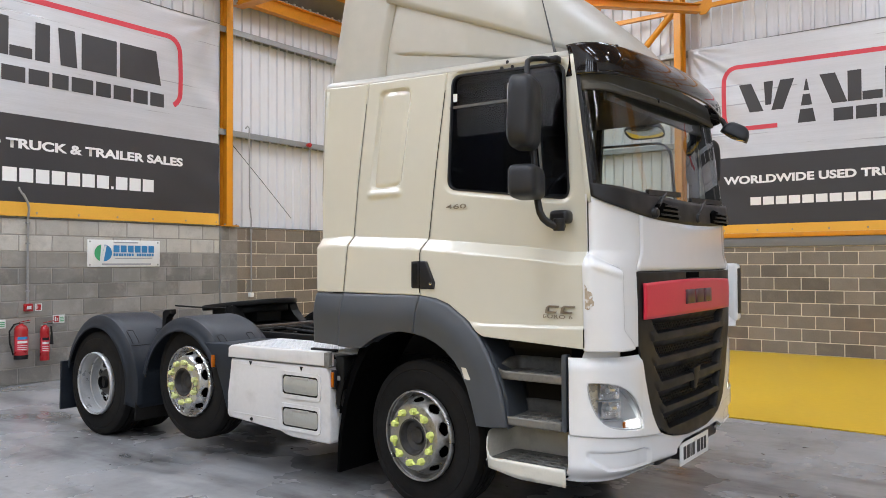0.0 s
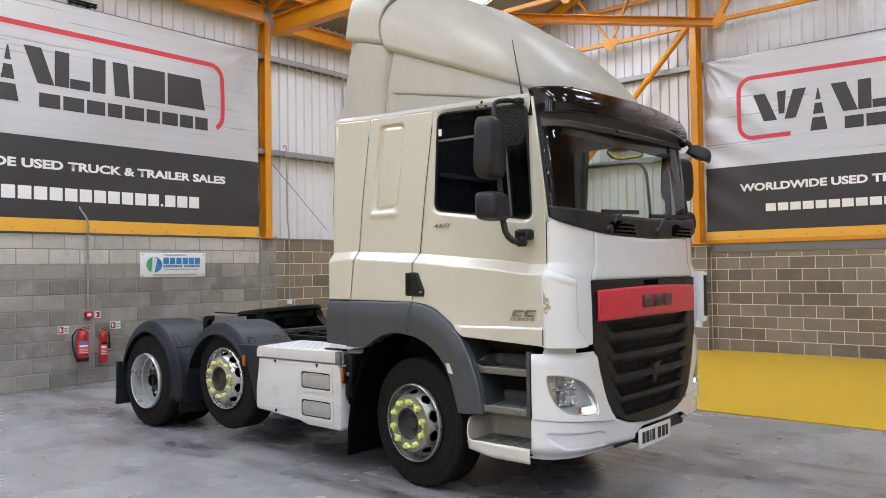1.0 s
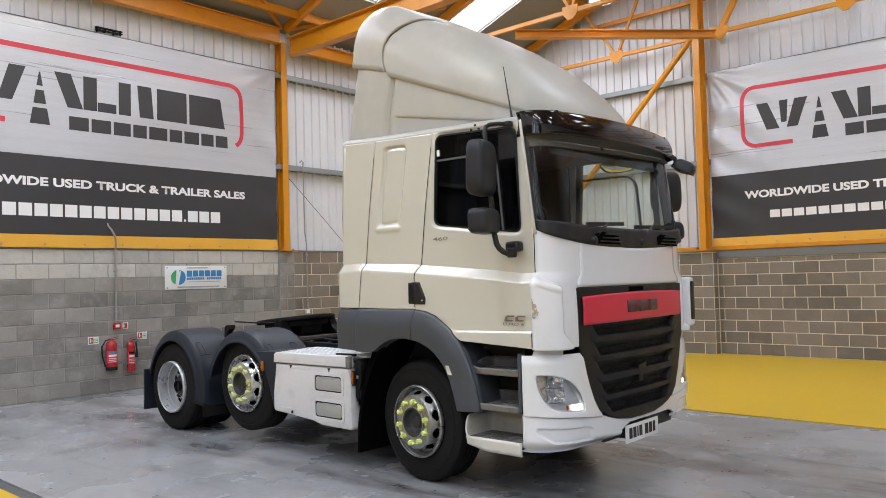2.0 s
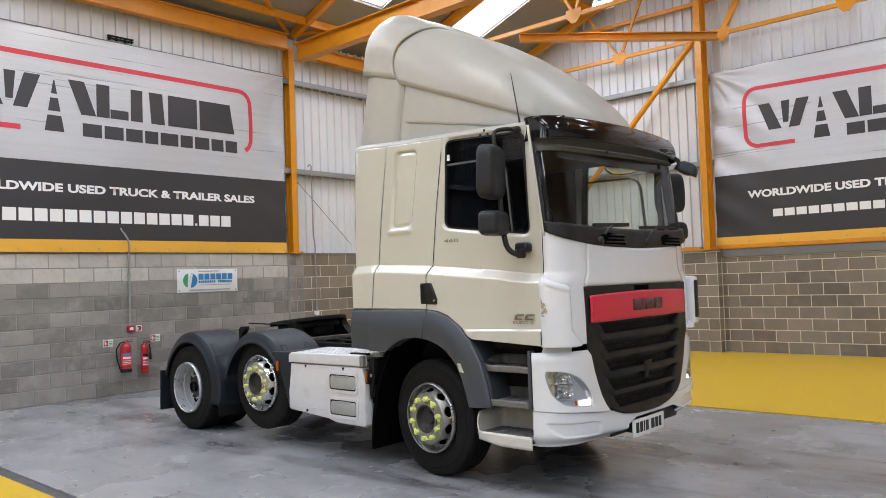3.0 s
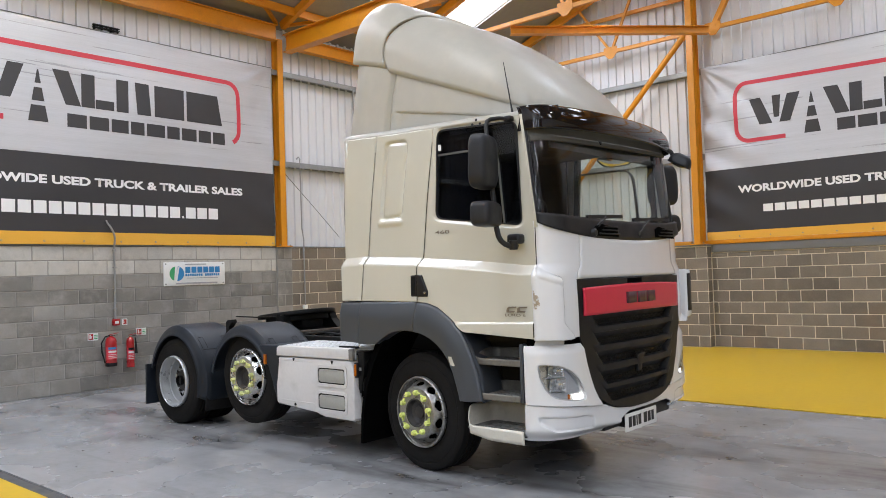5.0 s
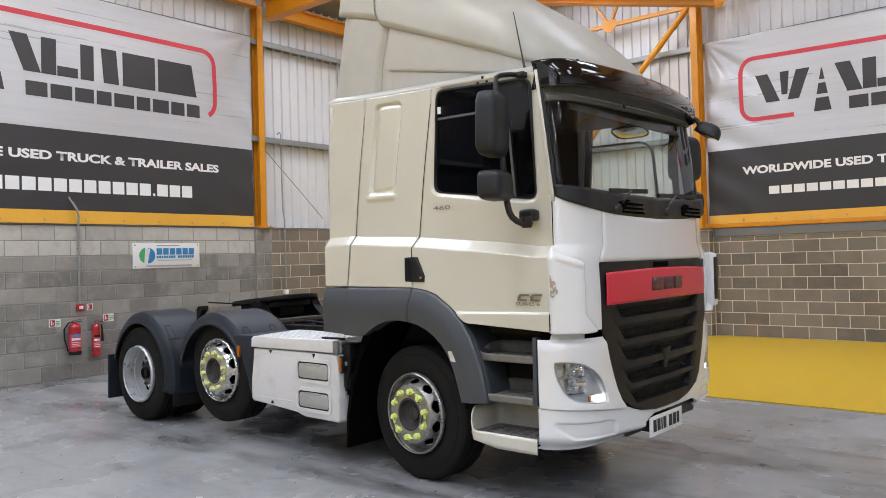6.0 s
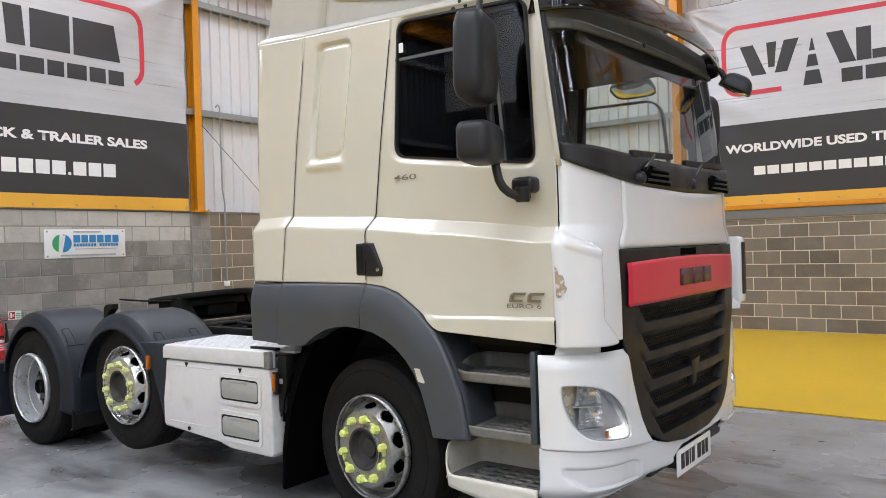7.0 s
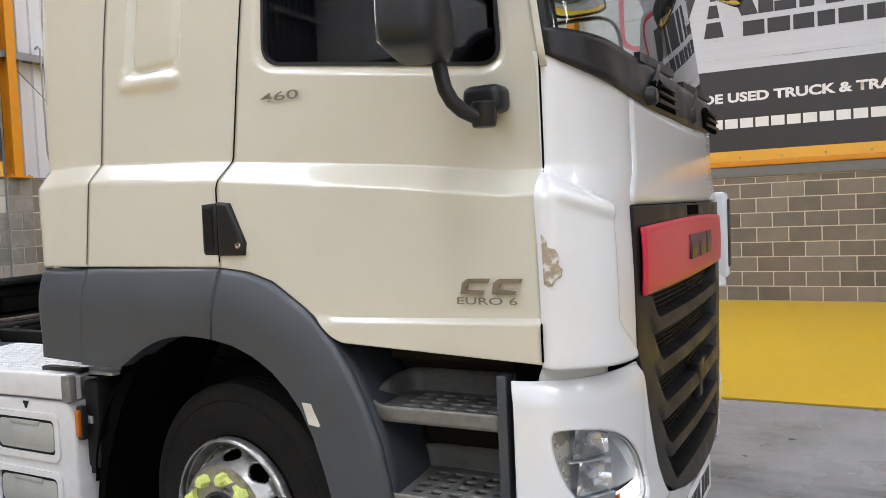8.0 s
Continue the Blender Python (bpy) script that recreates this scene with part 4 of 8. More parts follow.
# ---- the tractor unit ----
M_CREAM = material("cream_truck_paint", (0.555, 0.535, 0.45), 0.26, vary=0.025, scale=1.5, fine=8, coat=0.9, rough_vary=0.0)
M_GEL = material("dull_cream_gelcoat", (0.405, 0.39, 0.343), 0.40, vary=0.03, scale=1.2, fine=10, rough_vary=0.04, dirt=(0.5, 0.47, 0.4), dirt_amount=0.25, dirt_scale=2.5)
M_WHITE = material("white_truck_paint", (0.70, 0.706, 0.712), 0.26, vary=0.02, scale=1.5, fine=8, coat=0.8, rough_vary=0.0)
M_WHITE_D = material("scuffed_white_plastic", (0.60, 0.59, 0.58), 0.42, vary=0.04, scale=4, fine=30, dirt=(0.3, 0.29, 0.27), dirt_amount=0.3, dirt_scale=5)
M_GREYP = material("dark_grey_body_plastic", (0.050, 0.056, 0.065), 0.40, vary=0.06, scale=5, fine=200, bump=0.0004, bump_scale=600)
M_FENDER = material("worn_black_fender_plastic", (0.0135, 0.0175, 0.0245), 0.48, vary=0.14, scale=3, fine=60, spec=0.32, dirt=(0.030, 0.034, 0.040), dirt_amount=0.5, dirt_scale=3, bump=0.0005, bump_scale=300)
M_BLACKP = material("black_trim_plastic", (0.012, 0.0115, 0.0125), 0.42, vary=0.1, spec=0.35)
# Near-black colour stands in for the shade inside arches, gaps and hollows.
M_CAVITY_SHADE = material("near_black_cavity_shade", (0.0025, 0.0025, 0.0025), 0.9, vary=0.1, spec=0.02)
M_HOUSING = material("grained_mirror_plastic", (0.013, 0.014, 0.018), 0.5, vary=0.08, spec=0.4)
M_TRAY = material("worn_beige_step_tray", (0.165, 0.155, 0.135), 0.5, vary=0.14, scale=8, fine=60, dirt=(0.04, 0.036, 0.03), dirt_amount=0.8, dirt_scale=9)
M_WELL = material("brown_dusty_step_well", (0.020, 0.016, 0.012), 0.8, vary=0.2, spec=0.2)
M_HATCH = material("grey_green_hatch_plastic", (0.33, 0.33, 0.30), 0.5, vary=0.06, dirt=(0.15, 0.145, 0.13), dirt_amount=0.35, dirt_scale=8)
M_GRILLE = material("charcoal_grille_plastic", (0.0092, 0.009, 0.0098), 0.45, vary=0.06, spec=0.28)
M_VISOR = material("smoked_visor_gloss", (0.008, 0.006, 0.006), 0.07, vary=0.05, coat=0.0, rough_vary=0.02)
M_TYRE = material("tyre_rubber", (0.013, 0.012, 0.0112), 0.75, spec=0.1, vary=0.2, scale=5, fine=90, bump=0.0008, bump_scale=200, dirt=(0.03, 0.028, 0.026), dirt_amount=0.35, dirt_scale=4)
M_RIM = material("worn_steel_rim", (0.36, 0.355, 0.34), 0.34, 0.8, vary=0.2, scale=9, fine=60, dirt=(0.09, 0.07, 0.052), dirt_amount=0.85, dirt_scale=11)
M_RIM_L = material("polished_lift_axle_rim", (0.56, 0.56, 0.56), 0.27, 0.85, vary=0.1, scale=9, fine=60, dirt=(0.16, 0.14, 0.12), dirt_amount=0.6, dirt_scale=11)
M_RIM_S = material("silver_painted_rim", (0.50, 0.51, 0.52), 0.33, 0.5, vary=0.08, scale=9, dirt=(0.25, 0.24, 0.23), dirt_amount=0.5, dirt_scale=6)
M_HUB = material("greasy_hub_metal", (0.055, 0.052, 0.05), 0.45, 0.5, vary=0.25, scale=12)
M_SEAM = material("grey_seam_strip", (0.10, 0.095, 0.085), 0.8, vary=0.2, scale=8)
M_RUSTY = material("greasy_worn_steel_edge", (0.16, 0.13, 0.11), 0.45, 0.4, vary=0.3, scale=15, dirt=(0.03, 0.025, 0.02), dirt_amount=0.7, dirt_scale=12)
M_NUT = material("lime_nut_cover", (0.66, 0.72, 0.20), 0.5, vary=0.1, scale=20)
M_NUT_F = material("faded_nut_cover", (0.62, 0.65, 0.27), 0.55, vary=0.2, scale=25, dirt=(0.2, 0.17, 0.1), dirt_amount=0.4, dirt_scale=25)
M_CHASSIS = material("oily_black_chassis", (0.006, 0.006, 0.006), 0.55, spec=0.2, vary=0.25, scale=6, dirt=(0.03, 0.025, 0.02), dirt_amount=0.4, dirt_scale=6)
M_STEPG = material("worn_grey_step", (0.17, 0.163, 0.148), 0.5, vary=0.18, scale=8, fine=60, dirt=(0.03, 0.028, 0.025), dirt_amount=0.8, dirt_scale=10)
M_STEPC = material("cream_step_plastic", (0.60, 0.57, 0.49), 0.4, vary=0.04, dirt=(0.2, 0.18, 0.16), dirt_amount=0.3, dirt_scale=7)
M_CHECK = material("chequered_aluminium", (0.72, 0.73, 0.74), 0.42, 0.15, vary=0.1, scale=8, dirt=(0.25, 0.24, 0.22), dirt_amount=0.4, dirt_scale=8)
M_AMBER = material("amber_marker", (0.42, 0.105, 0.006), 0.2, coat=0.5)
M_AMBER_D = material("amber_tinted_reflector", (0.70, 0.64, 0.54), 0.28, 0.5, vary=0.1, scale=20)
M_REDPANEL = material("crimson_grille_panel", (0.60, 0.018, 0.050), 0.38, vary=0.04, coat=0.15, rough_vary=0.0)
M_BADGE = material("dark_badge", (0.07, 0.02, 0.025), 0.35)
M_CHROME = material("chrome", (0.75, 0.75, 0.76), 0.12, 1.0, vary=0.03)
M_BRONZE = material("tarnished_badge_chrome", (0.20, 0.165, 0.125), 0.4, 0.3, vary=0.15, scale=30)
M_LAMPBOWL = material("headlamp_reflector", (0.62, 0.64, 0.66), 0.3, 0.7, vary=0.0, rough_vary=0.0)
M_LAMPUNIT = material("lamp_bowl_chrome", (0.74, 0.73, 0.72), 0.2, 0.9, vary=0.03, rough_vary=0.02)
M_LAMPGREY = material("grey_lamp_lining", (0.42, 0.425, 0.435), 0.4, 0.2, vary=0.04)
M_GLASS = glass("windscreen_glass", (0.86, 0.90, 0.88))
M_GLASS_S = glass("tinted_side_glass", (0.40, 0.42, 0.45))
M_LENS = glass("headlamp_cover", (0.95, 0.96, 0.97))
M_DRL = glow("lit_daytime_lamp", (1.0, 0.98, 0.95), 3.0)
M_MIRROR = material("mirror_glass", (0.8, 0.8, 0.82), 0.03, 1.0, vary=0.0, rough_vary=0.0)
M_SEAT = material("dark_seat_cloth", (0.035, 0.037, 0.045), 0.9, vary=0.15, bump=0.001, bump_scale=300)
M_TRIMIN = material("grey_cab_trim", (0.045, 0.038, 0.030), 0.75, vary=0.08)
M_BARG = material("grey_window_bar", (0.10, 0.10, 0.095), 0.45, 0.2, vary=0.08)
M_BLIND = material("olive_sun_blind", (0.072, 0.068, 0.056), 0.7, vary=0.1)
M_CURTAIN = material("navy_curtain", (0.004, 0.005, 0.013), 0.9, spec=0.1, vary=0.2, stretch=(6, 6, 0.4))
M_CHIP = material("bare_filler_patch", (0.36, 0.29, 0.21), 0.7, vary=0.25, scale=25, fine=90)
stained(M_CHIP, (0.66, 0.66, 0.65), 0.8, 38, lo=0.52, hi=0.6)
M_PLATE = material("white_number_plate", (0.78, 0.78, 0.76), 0.35, vary=0.02)

YC = 5.22
truck = thing("truck", -4.2, YC, 0, "cream and white six-wheeled tractor unit with tall roof fairing", "truck")


def lin(a, b, t):
    return a + (b - a) * t


def roof_line(x):
    return table([(-3.79, 2.875), (-3.778, 2.900), (-3.755, 2.918), (-3.72, 2.926), (-3.35, 2.905), (-2.71, 2.880), (-2.18, 2.861), (-1.79, 2.842)], x)


def crease_z(x):
    return table([(-3.8, 1.76), (-3.5, 1.77), (-2.85, 1.74), (-2.36, 1.70), (-2.07, 1.675), (-1.77, 1.64)], x)


def cab_half(x, z):
    """Half width of the cab side at a place along it."""
    zc = crease_z(x)
    t = (z - zc) / 0.034
    ramp = 0.0 if t > 1.15 else 1.0 if t < -1.15 else 0.5 - 0.5 * t if abs(t) < 0.85 else (0.0326 * ((1.15 - t) / 0.3) ** 2 * 2.3 if t > 0 else 1 - 0.0326 * ((1.15 + t) / 0.3) ** 2 * 2.3)
    d = 1.105 + 0.056 * ramp
    d -= 0.022 * smooth(2.1, 2.9, z)
    d -= 0.04 * (1 - smooth(-3.79, -3.73, x)) ** 2
    return d


DX = 0.011                       # small forward shift of the cab sides
SEAM1 = lambda z: DX + table([(1.0, -3.54), (1.42, -3.503), (1.68, -3.47), (1.82, -3.452), (2.9, -3.33)], z)
SEAM2 = lambda z: DX + table([(1.0, -2.86), (1.42, -2.828), (1.68, -2.826), (1.79, -2.79), (2.85, -2.658)], z)
DOORF = lambda z: DX + table([(1.05, -1.667), (2.0, -1.672), (2.85, -1.785)], z)
slid = lambda rows: [(x + DX, z - 0.005) for x, z in rows]
GREY_TOP = slid([(-3.95, 1.425), (-2.83, 1.415), (-2.70, 1.400), (-2.60, 1.368), (-2.47, 1.282), (-2.37, 1.195), (-2.33, 1.178), (-1.66, 1.143)])


def inside(poly, x, z):
    hit = False
    for (x0, z0), (x1, z1) in zip(poly, poly[1:] + poly[:1]):
        if (z0 > z) != (z1 > z) and x < (x1 - x0) * (z - z0) / (z1 - z0) + x0:
            hit = not hit
    return hit


def skewed(tl, tr, br, bl, r, n=6):
    """A quadrilateral in a plane with rounded corners."""
    ps = [Vector(p) for p in (tl, tr, br, bl)]
    out = []
    for i, p in enumerate(ps):
        a, b = ps[i - 1], ps[(i + 1) % 4]
        s, e = p + (a - p).normalized() * r, p + (b - p).normalized() * r
        out += [tuple(s * (1 - t) ** 2 + p * 2 * t * (1 - t) + e * t * t) for t in [k / n for k in range(n + 1)]]
    return out


def rounded_line(rows, times=2):
    """An open line with its corners cut off, ends kept."""
    for _ in range(times):
        cut = [p for (x0, z0), (x1, z1) in zip(rows, rows[1:]) for p in ((x0 * 0.75 + x1 * 0.25, z0 * 0.75 + z1 * 0.25), (x0 * 0.25 + x1 * 0.75, z0 * 0.25 + z1 * 0.75))]
        rows = [rows[0]] + cut[1:-1] + [rows[-1]]
    return rows


def grown(poly, d):
    c = Vector((sum(p[0] for p in poly) / len(poly), sum(p[1] for p in poly) / len(poly)))
    out = []
    for i, p in enumerate(poly):
        t = Vector(poly[(i + 1) % len(poly)]) - Vector(poly[i - 1])
        nrm = Vector((t.y, -t.x)).normalized()
        if (Vector(p) - c).dot(nrm) < 0:
            nrm = -nrm
        out.append(tuple(Vector(p) + nrm * d))
    return out


WINDOW = slid(skewed((-2.61, 2.808), (-1.827, 2.77), (-1.79, 1.982), (-2.652, 2.091), 0.07))
WINDOW_IN = grown(WINDOW, -0.008)
RECESS = slid(skewed((-3.235, 2.811), (-2.948, 2.795), (-3.03, 2.117), (-3.308, 2.109), 0.07))


def edge_distance(poly, x, z):
    best = 9
    for (x0, z0), (x1, z1) in zip(poly, poly[1:] + poly[:1]):
        t = max(0, min(1, ((x - x0) * (x1 - x0) + (z - z0) * (z1 - z0)) / ((x1 - x0) ** 2 + (z1 - z0) ** 2 + 1e-12)))
        best = min(best, math.hypot(x - x0 - t * (x1 - x0), z - z0 - t * (z1 - z0)))
    return best if inside(poly, x, z) else -best


def nearest(poly, x, z):
    """The place on a polygon's edge next to a place in its plane."""
    best = (9, x, z)
    for (x0, z0), (x1, z1) in zip(poly, poly[1:] + poly[:1]):
        t = max(0, min(1, ((x - x0) * (x1 - x0) + (z - z0) * (z1 - z0)) / ((x1 - x0) ** 2 + (z1 - z0) ** 2 + 1e-12)))
        px, pz = x0 + t * (x1 - x0), z0 + t * (z1 - z0)
        best = min(best, (math.hypot(x - px, z - pz), px, pz))
    return best[1:]


def solid(ob, thickness, offset=-1.0):
    m = ob.modifiers.new("thickness", "SOLIDIFY")
    m.thickness, m.offset = thickness, offset
    return ob


def side_patch(name, xl, xr, zlo, zhi, nu, nv, side, mat, parent, label="", hole=None, relief=None, extra=0.0):
    """A body panel of the cab side between two edges, with thickness; side -1 is the driver's side."""
    bm = bmesh.new()

    def at(u, v):
        z = lin(1.2, 2.8, v)
        for _ in range(4):
            x = lin(xl(z) + 0.002, xr(z) - 0.002, u)
            z = lin(zlo(x), zhi(x), v)
        return x, z

    def fn(u, v):
        x, z = at(u, v)
        d = cab_half(x, z) + extra + (relief(x, z) if relief else 0)
        return (x, YC + side * d, z)

    def rim(u, v):
        x, z = nearest(hole, *at(u, v))
        return (x, YC + side * (cab_half(x, z) + extra - 0.012), z)

    grid(bm, fn, nu, nv, (lambda u, v: not inside(hole, *at(u, v))) if hole else None, snap=rim if hole else None)
    ob = part(name, bm, mat, parent, label)
    m = ob.modifiers.new("thickness", "SOLIDIFY")
    m.thickness, m.offset = 0.016, 0.0
    return ob


def ring(name, outer, inner, y0, y1, mat, parent, label=""):
    """A frame between two polygons of equal length, in the xz plane."""
    bm = bmesh.new()
    n = len(outer)
    loops = [[bm.verts.new((x, y, z)) for x, z in poly] for poly, y in ((outer, y0), (outer, y1), (inner, y1), (inner, y0))]
    for a, b in zip(loops, loops[1:] + loops[:1]):
        for i in range(n):
            bm.faces.new((a[i], a[(i + 1) % n], b[(i + 1) % n], b[i]))
    return part(name, bm, mat, parent, label)


ROOF_R = 0.055
roof_lo = lambda x: roof_line(x) - ROOF_R + 0.008
for side in (-1, 1):
    near = side < 0
    side_patch("side_panel", lambda z: table([(1.4, -3.785), (1.8, -3.775), (2.9, -3.748)], z), SEAM1, lambda x: table(GREY_TOP, x) + 0.003, roof_lo, 16, 170, side, M_CREAM, truck, "cream rear corner panel")
    side_patch("sleeper_panel", SEAM1, SEAM2, lambda x: table(GREY_TOP, x) + 0.003, roof_lo, 44, 170, side, M_CREAM, truck, "cream sleeper panel with a pressed recess",
               relief=lambda x, z: -0.024 * smooth(0.0, 0.02, edge_distance(RECESS, x, z)) + 0.008 * smooth(0.03, 0.05, edge_distance(RECESS, x, z)) + 0.014 * math.exp(-((z - 2.085) / 0.022) ** 2) * smooth(-3.33, -3.28, x) * (1 - smooth(-3.05, -3.0, x)))
    door = side_patch("door", SEAM2, DOORF, lambda x: table(GREY_TOP, x) + 0.003, roof_lo, 76, 430, side, M_CREAM, truck, "cream cab door with tinted window", hole=grown(WINDOW, -0.003),
                      relief=lambda x, z: 0.013 * (1 - smooth(1.242, 1.259, z - 0.02 * (x + 2.0))) - 0.012 * (1 - smooth(0.004, 0.034, -edge_distance(WINDOW, x, z))))
    yo = YC + side * 1.097
    ring("window_seal", grown(WINDOW, 0.003), WINDOW_IN, yo + side * 0.010, yo - side * 0.03, M_BLACKP, door, "black rubber window seal")
    bm = bmesh.new()
    prism(bm, WINDOW_IN, "xz", yo - side * 0.012, yo - side * 0.008)
    pane = part("window_pane", bm, M_GLASS_S if near else M_GLASS, door, "tinted door glass")
    pane.visible_shadow = False
    if not near:
        ring("window_trim", grown(WINDOW, 0.03), grown(WINDOW, -0.02), yo - side * 0.034, yo - side * 0.06, M_BLACKP, door, "thick black inner window frame")
    bm = bmesh.new()
    run = [(-2.635, yo - side * 0.02, 2.603)] + arc_points((-2.5, yo - side * 0.02, 2.602), (-2.005, yo - side * 0.02, 2.595), (-1.955, yo - side * 0.02, 2.0), 8, 0.14)
    for a_, b_ in zip(run, run[1:]):
        bar(bm, a_, b_, 0.016, 0.032, (0, 1, 0))
    part("window_bar", bm, M_BARG, door, "grey bar of the dropping window")
    # grey skirt under the sleeper: leans out from the top to a soft crest, then drops to the lip
    low_l = [(-3.80, 1.064), (-3.53, 1.052), (-3.44, 1.050), (-3.36, 1.050), (-3.31, 1.056)] + [(x, z) for x, z in reversed(rounded_line([(-2.85, 1.173), (-2.92, 1.181), (-3.0, 1.182), (-3.105, 1.163), (-3.2, 1.122), (-3.27, 1.078), (-3.31, 1.056)]))]

    def skirt(xa, xb, label):
        bm = bmesh.new()

        def fn(u, v):
            z = 1.2
            for _ in range(3):
                x = lin(xa(z), xb(z), u)
                z = lin(table(GREY_TOP, x) - 0.003, table(low_l, x), min(v / 0.8, 1))
            d = 1.150 + 0.014 * smooth(1.412, 1.400, z) + 0.030 * math.sin(min(1, max(0, (1.405 - z) / 0.145)) * math.pi / 2)
            d -= 0.006 * smooth(1.26, 1.12, z) + 0.03 * (1 - smooth(-3.80, -3.74, x)) ** 2
            d -= 0.10 * max(0, v - 0.8) / 0.2
            return (x, YC + side * d, z)
        grid(bm, fn, 44, 50)
        return solid(part("skirt_panel", bm, M_GREYP, truck, label), 0.008)
    skirt(lambda z: -3.787, lambda z: table([(1.05, -3.528), (1.41, -3.498)], z), "dark grey plastic skirt")
    skirt(lambda z: table([(1.05, -3.524), (1.41, -3.494)], z), lambda z: table([(1.17, -2.854), (1.41, -2.819)], z), "dark grey plastic skirt over the wheel")
    # front half of the wheel arch, with a rounded section
    bm = bmesh.new()
    outer = slid([(-2.826, 1.414), (-2.70, 1.398), (-2.605, 1.364), (-2.47, 1.275), (-2.362, 1.172), (-2.305, 1.09), (-2.255, 0.99), (-2.21, 0.87), (-2.185, 0.76), (-2.17, 0.655)])
    inner = [(-2.850, 1.173), (-2.755, 1.156), (-2.665, 1.124), (-2.585, 1.079), (-2.515, 1.021), (-2.465, 0.962), (-2.420, 0.875), (-2.385, 0.775), (-2.363, 0.70), (-2.349, 0.645)]
    cum = lambda t, rows: (table([(k / 9, r[0]) for k, r in enumerate(rows)], t), table([(k / 9, r[1]) for k, r in enumerate(rows)], t))

    def fender(u, v):
        o, i = cum(u, outer), cum(u, inner)
        w = min(v / 0.7, 1)
        x, z = lin(o[0], i[0], w), lin(o[1], i[1], w)
        d = 1.164 + 0.018 * smooth(0, 0.6, u) - 0.014 * (1 - smooth(0, 0.05, w)) + 0.030 * math.sin(min(1, w / 0.6) * math.pi / 2) - 0.006 * smooth(0.6, 1, w)
        d -= 0.29 * max(0, v - 0.7) / 0.3
        return (x, YC + side * d, z)

    grid(bm, fender, 72, 50)
    fd = solid(part("wheel_arch", bm, M_GREYP, truck, "dark grey flared wheel arch"), 0.008)
    if near:
        part("scuff_chip", prism(bmesh.new(), [(-2.459, 0.985), (-2.420, 0.984), (-2.384, 0.925), (-2.398, 0.912), (-2.436, 0.918)], "xz", YC - 1.19, YC - 1.2175), M_STEPC, fd, "broken pale chip on the arch edge")
    bm = bmesh.new()

    def inner_return(u, v):
        o = cum(lin(0.42, 1.0, u), outer)
        return (o[0] - 0.035 * v - 0.004, YC + side * lin(1.168 - 0.02 * v, 0.84, v), o[1] - 0.01)
    grid(bm, inner_return, 20, 6)
    solid(part("arch_return", bm, M_GREYP, truck, "dark grey inner face of the wheel arch beside the steps"), 0.008)
    # wheel arch liner and the flap behind the front wheel, coloured for the arch's shade
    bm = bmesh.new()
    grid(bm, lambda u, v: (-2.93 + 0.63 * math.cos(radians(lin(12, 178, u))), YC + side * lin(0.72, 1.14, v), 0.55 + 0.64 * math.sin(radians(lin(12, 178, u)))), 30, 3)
    solid(part("arch_liner", bm, M_CAVITY_SHADE, truck, "wheel arch liner, near black for the shade inside"), 0.01)
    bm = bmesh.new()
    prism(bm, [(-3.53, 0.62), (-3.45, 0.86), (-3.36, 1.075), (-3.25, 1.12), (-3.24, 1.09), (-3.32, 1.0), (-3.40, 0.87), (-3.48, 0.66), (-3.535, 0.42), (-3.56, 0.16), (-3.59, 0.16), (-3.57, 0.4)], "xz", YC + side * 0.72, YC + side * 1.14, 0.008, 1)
    part("mud_flap", bm, M_CAVITY_SHADE, truck, "rubber mud flap, near black for the arch's shade")

    for seam in (SEAM1, SEAM2, DOORF):
        bm = bmesh.new()
        wide, out_ = (0.0024, 0.0088) if seam is DOORF else (0.0008 if seam is SEAM1 else 0.0016, 0.0068)
        low = 1.15 if seam is DOORF else 1.43

        def gap_at(u, v):
            z = lin(low, 2.72, v)
            return (seam(z) + lin(-wide, wide, u), YC + side * (cab_half(seam(z), z) + out_ + (0.013 * (1 - smooth(1.246, 1.262, z)) if seam is DOORF else 0)), z)
        grid(bm, gap_at, 2, 150)
        # The seam is a thin strip laid almost flush in the joint.
        solid(part("panel_gap", bm, M_SEAM if seam is SEAM1 else M_CAVITY_SHADE, truck, "dark gap between body panels"), 0.004)

# rear wall, roof and inside shell of the cab
bm = bmesh.new()


def rear_wall(u, v):
    y = lin(-1.1, 1.1, u)
    z = lin(1.07, 2.85, v)
    return (-3.79 + 0.03 * v + 0.04 * max(0, abs(y) - 1.03) / 0.07, YC + y, z)


grid(bm, rear_wall, 20, 12)
solid(part("rear_wall", bm, M_CREAM, truck, "cream rear wall of the cab"), 0.02)
bm = bmesh.new()


def cab_roof(u, v):
    x = lin(-3.78, -1.76, u)
    e = (v - 0.5) * 2
    half = cab_half(x, roof_line(x) - ROOF_R) + 0.0082
    rad = ROOF_R
    s = e * (half + rad * 0.57)
    a = abs(s)
    if a < half - rad:
        y, z = a, roof_line(x)
    else:
        t = min((a - half + rad) / (rad * 1.57), 1) * math.pi / 2
        y, z = half - rad + rad * math.sin(t), roof_line(x) - rad + rad * math.cos(t)
    return (x, YC + math.copysign(y, e), z + 0.001 + 0.05 * smooth(0.3, 1, 1 - abs(e)))


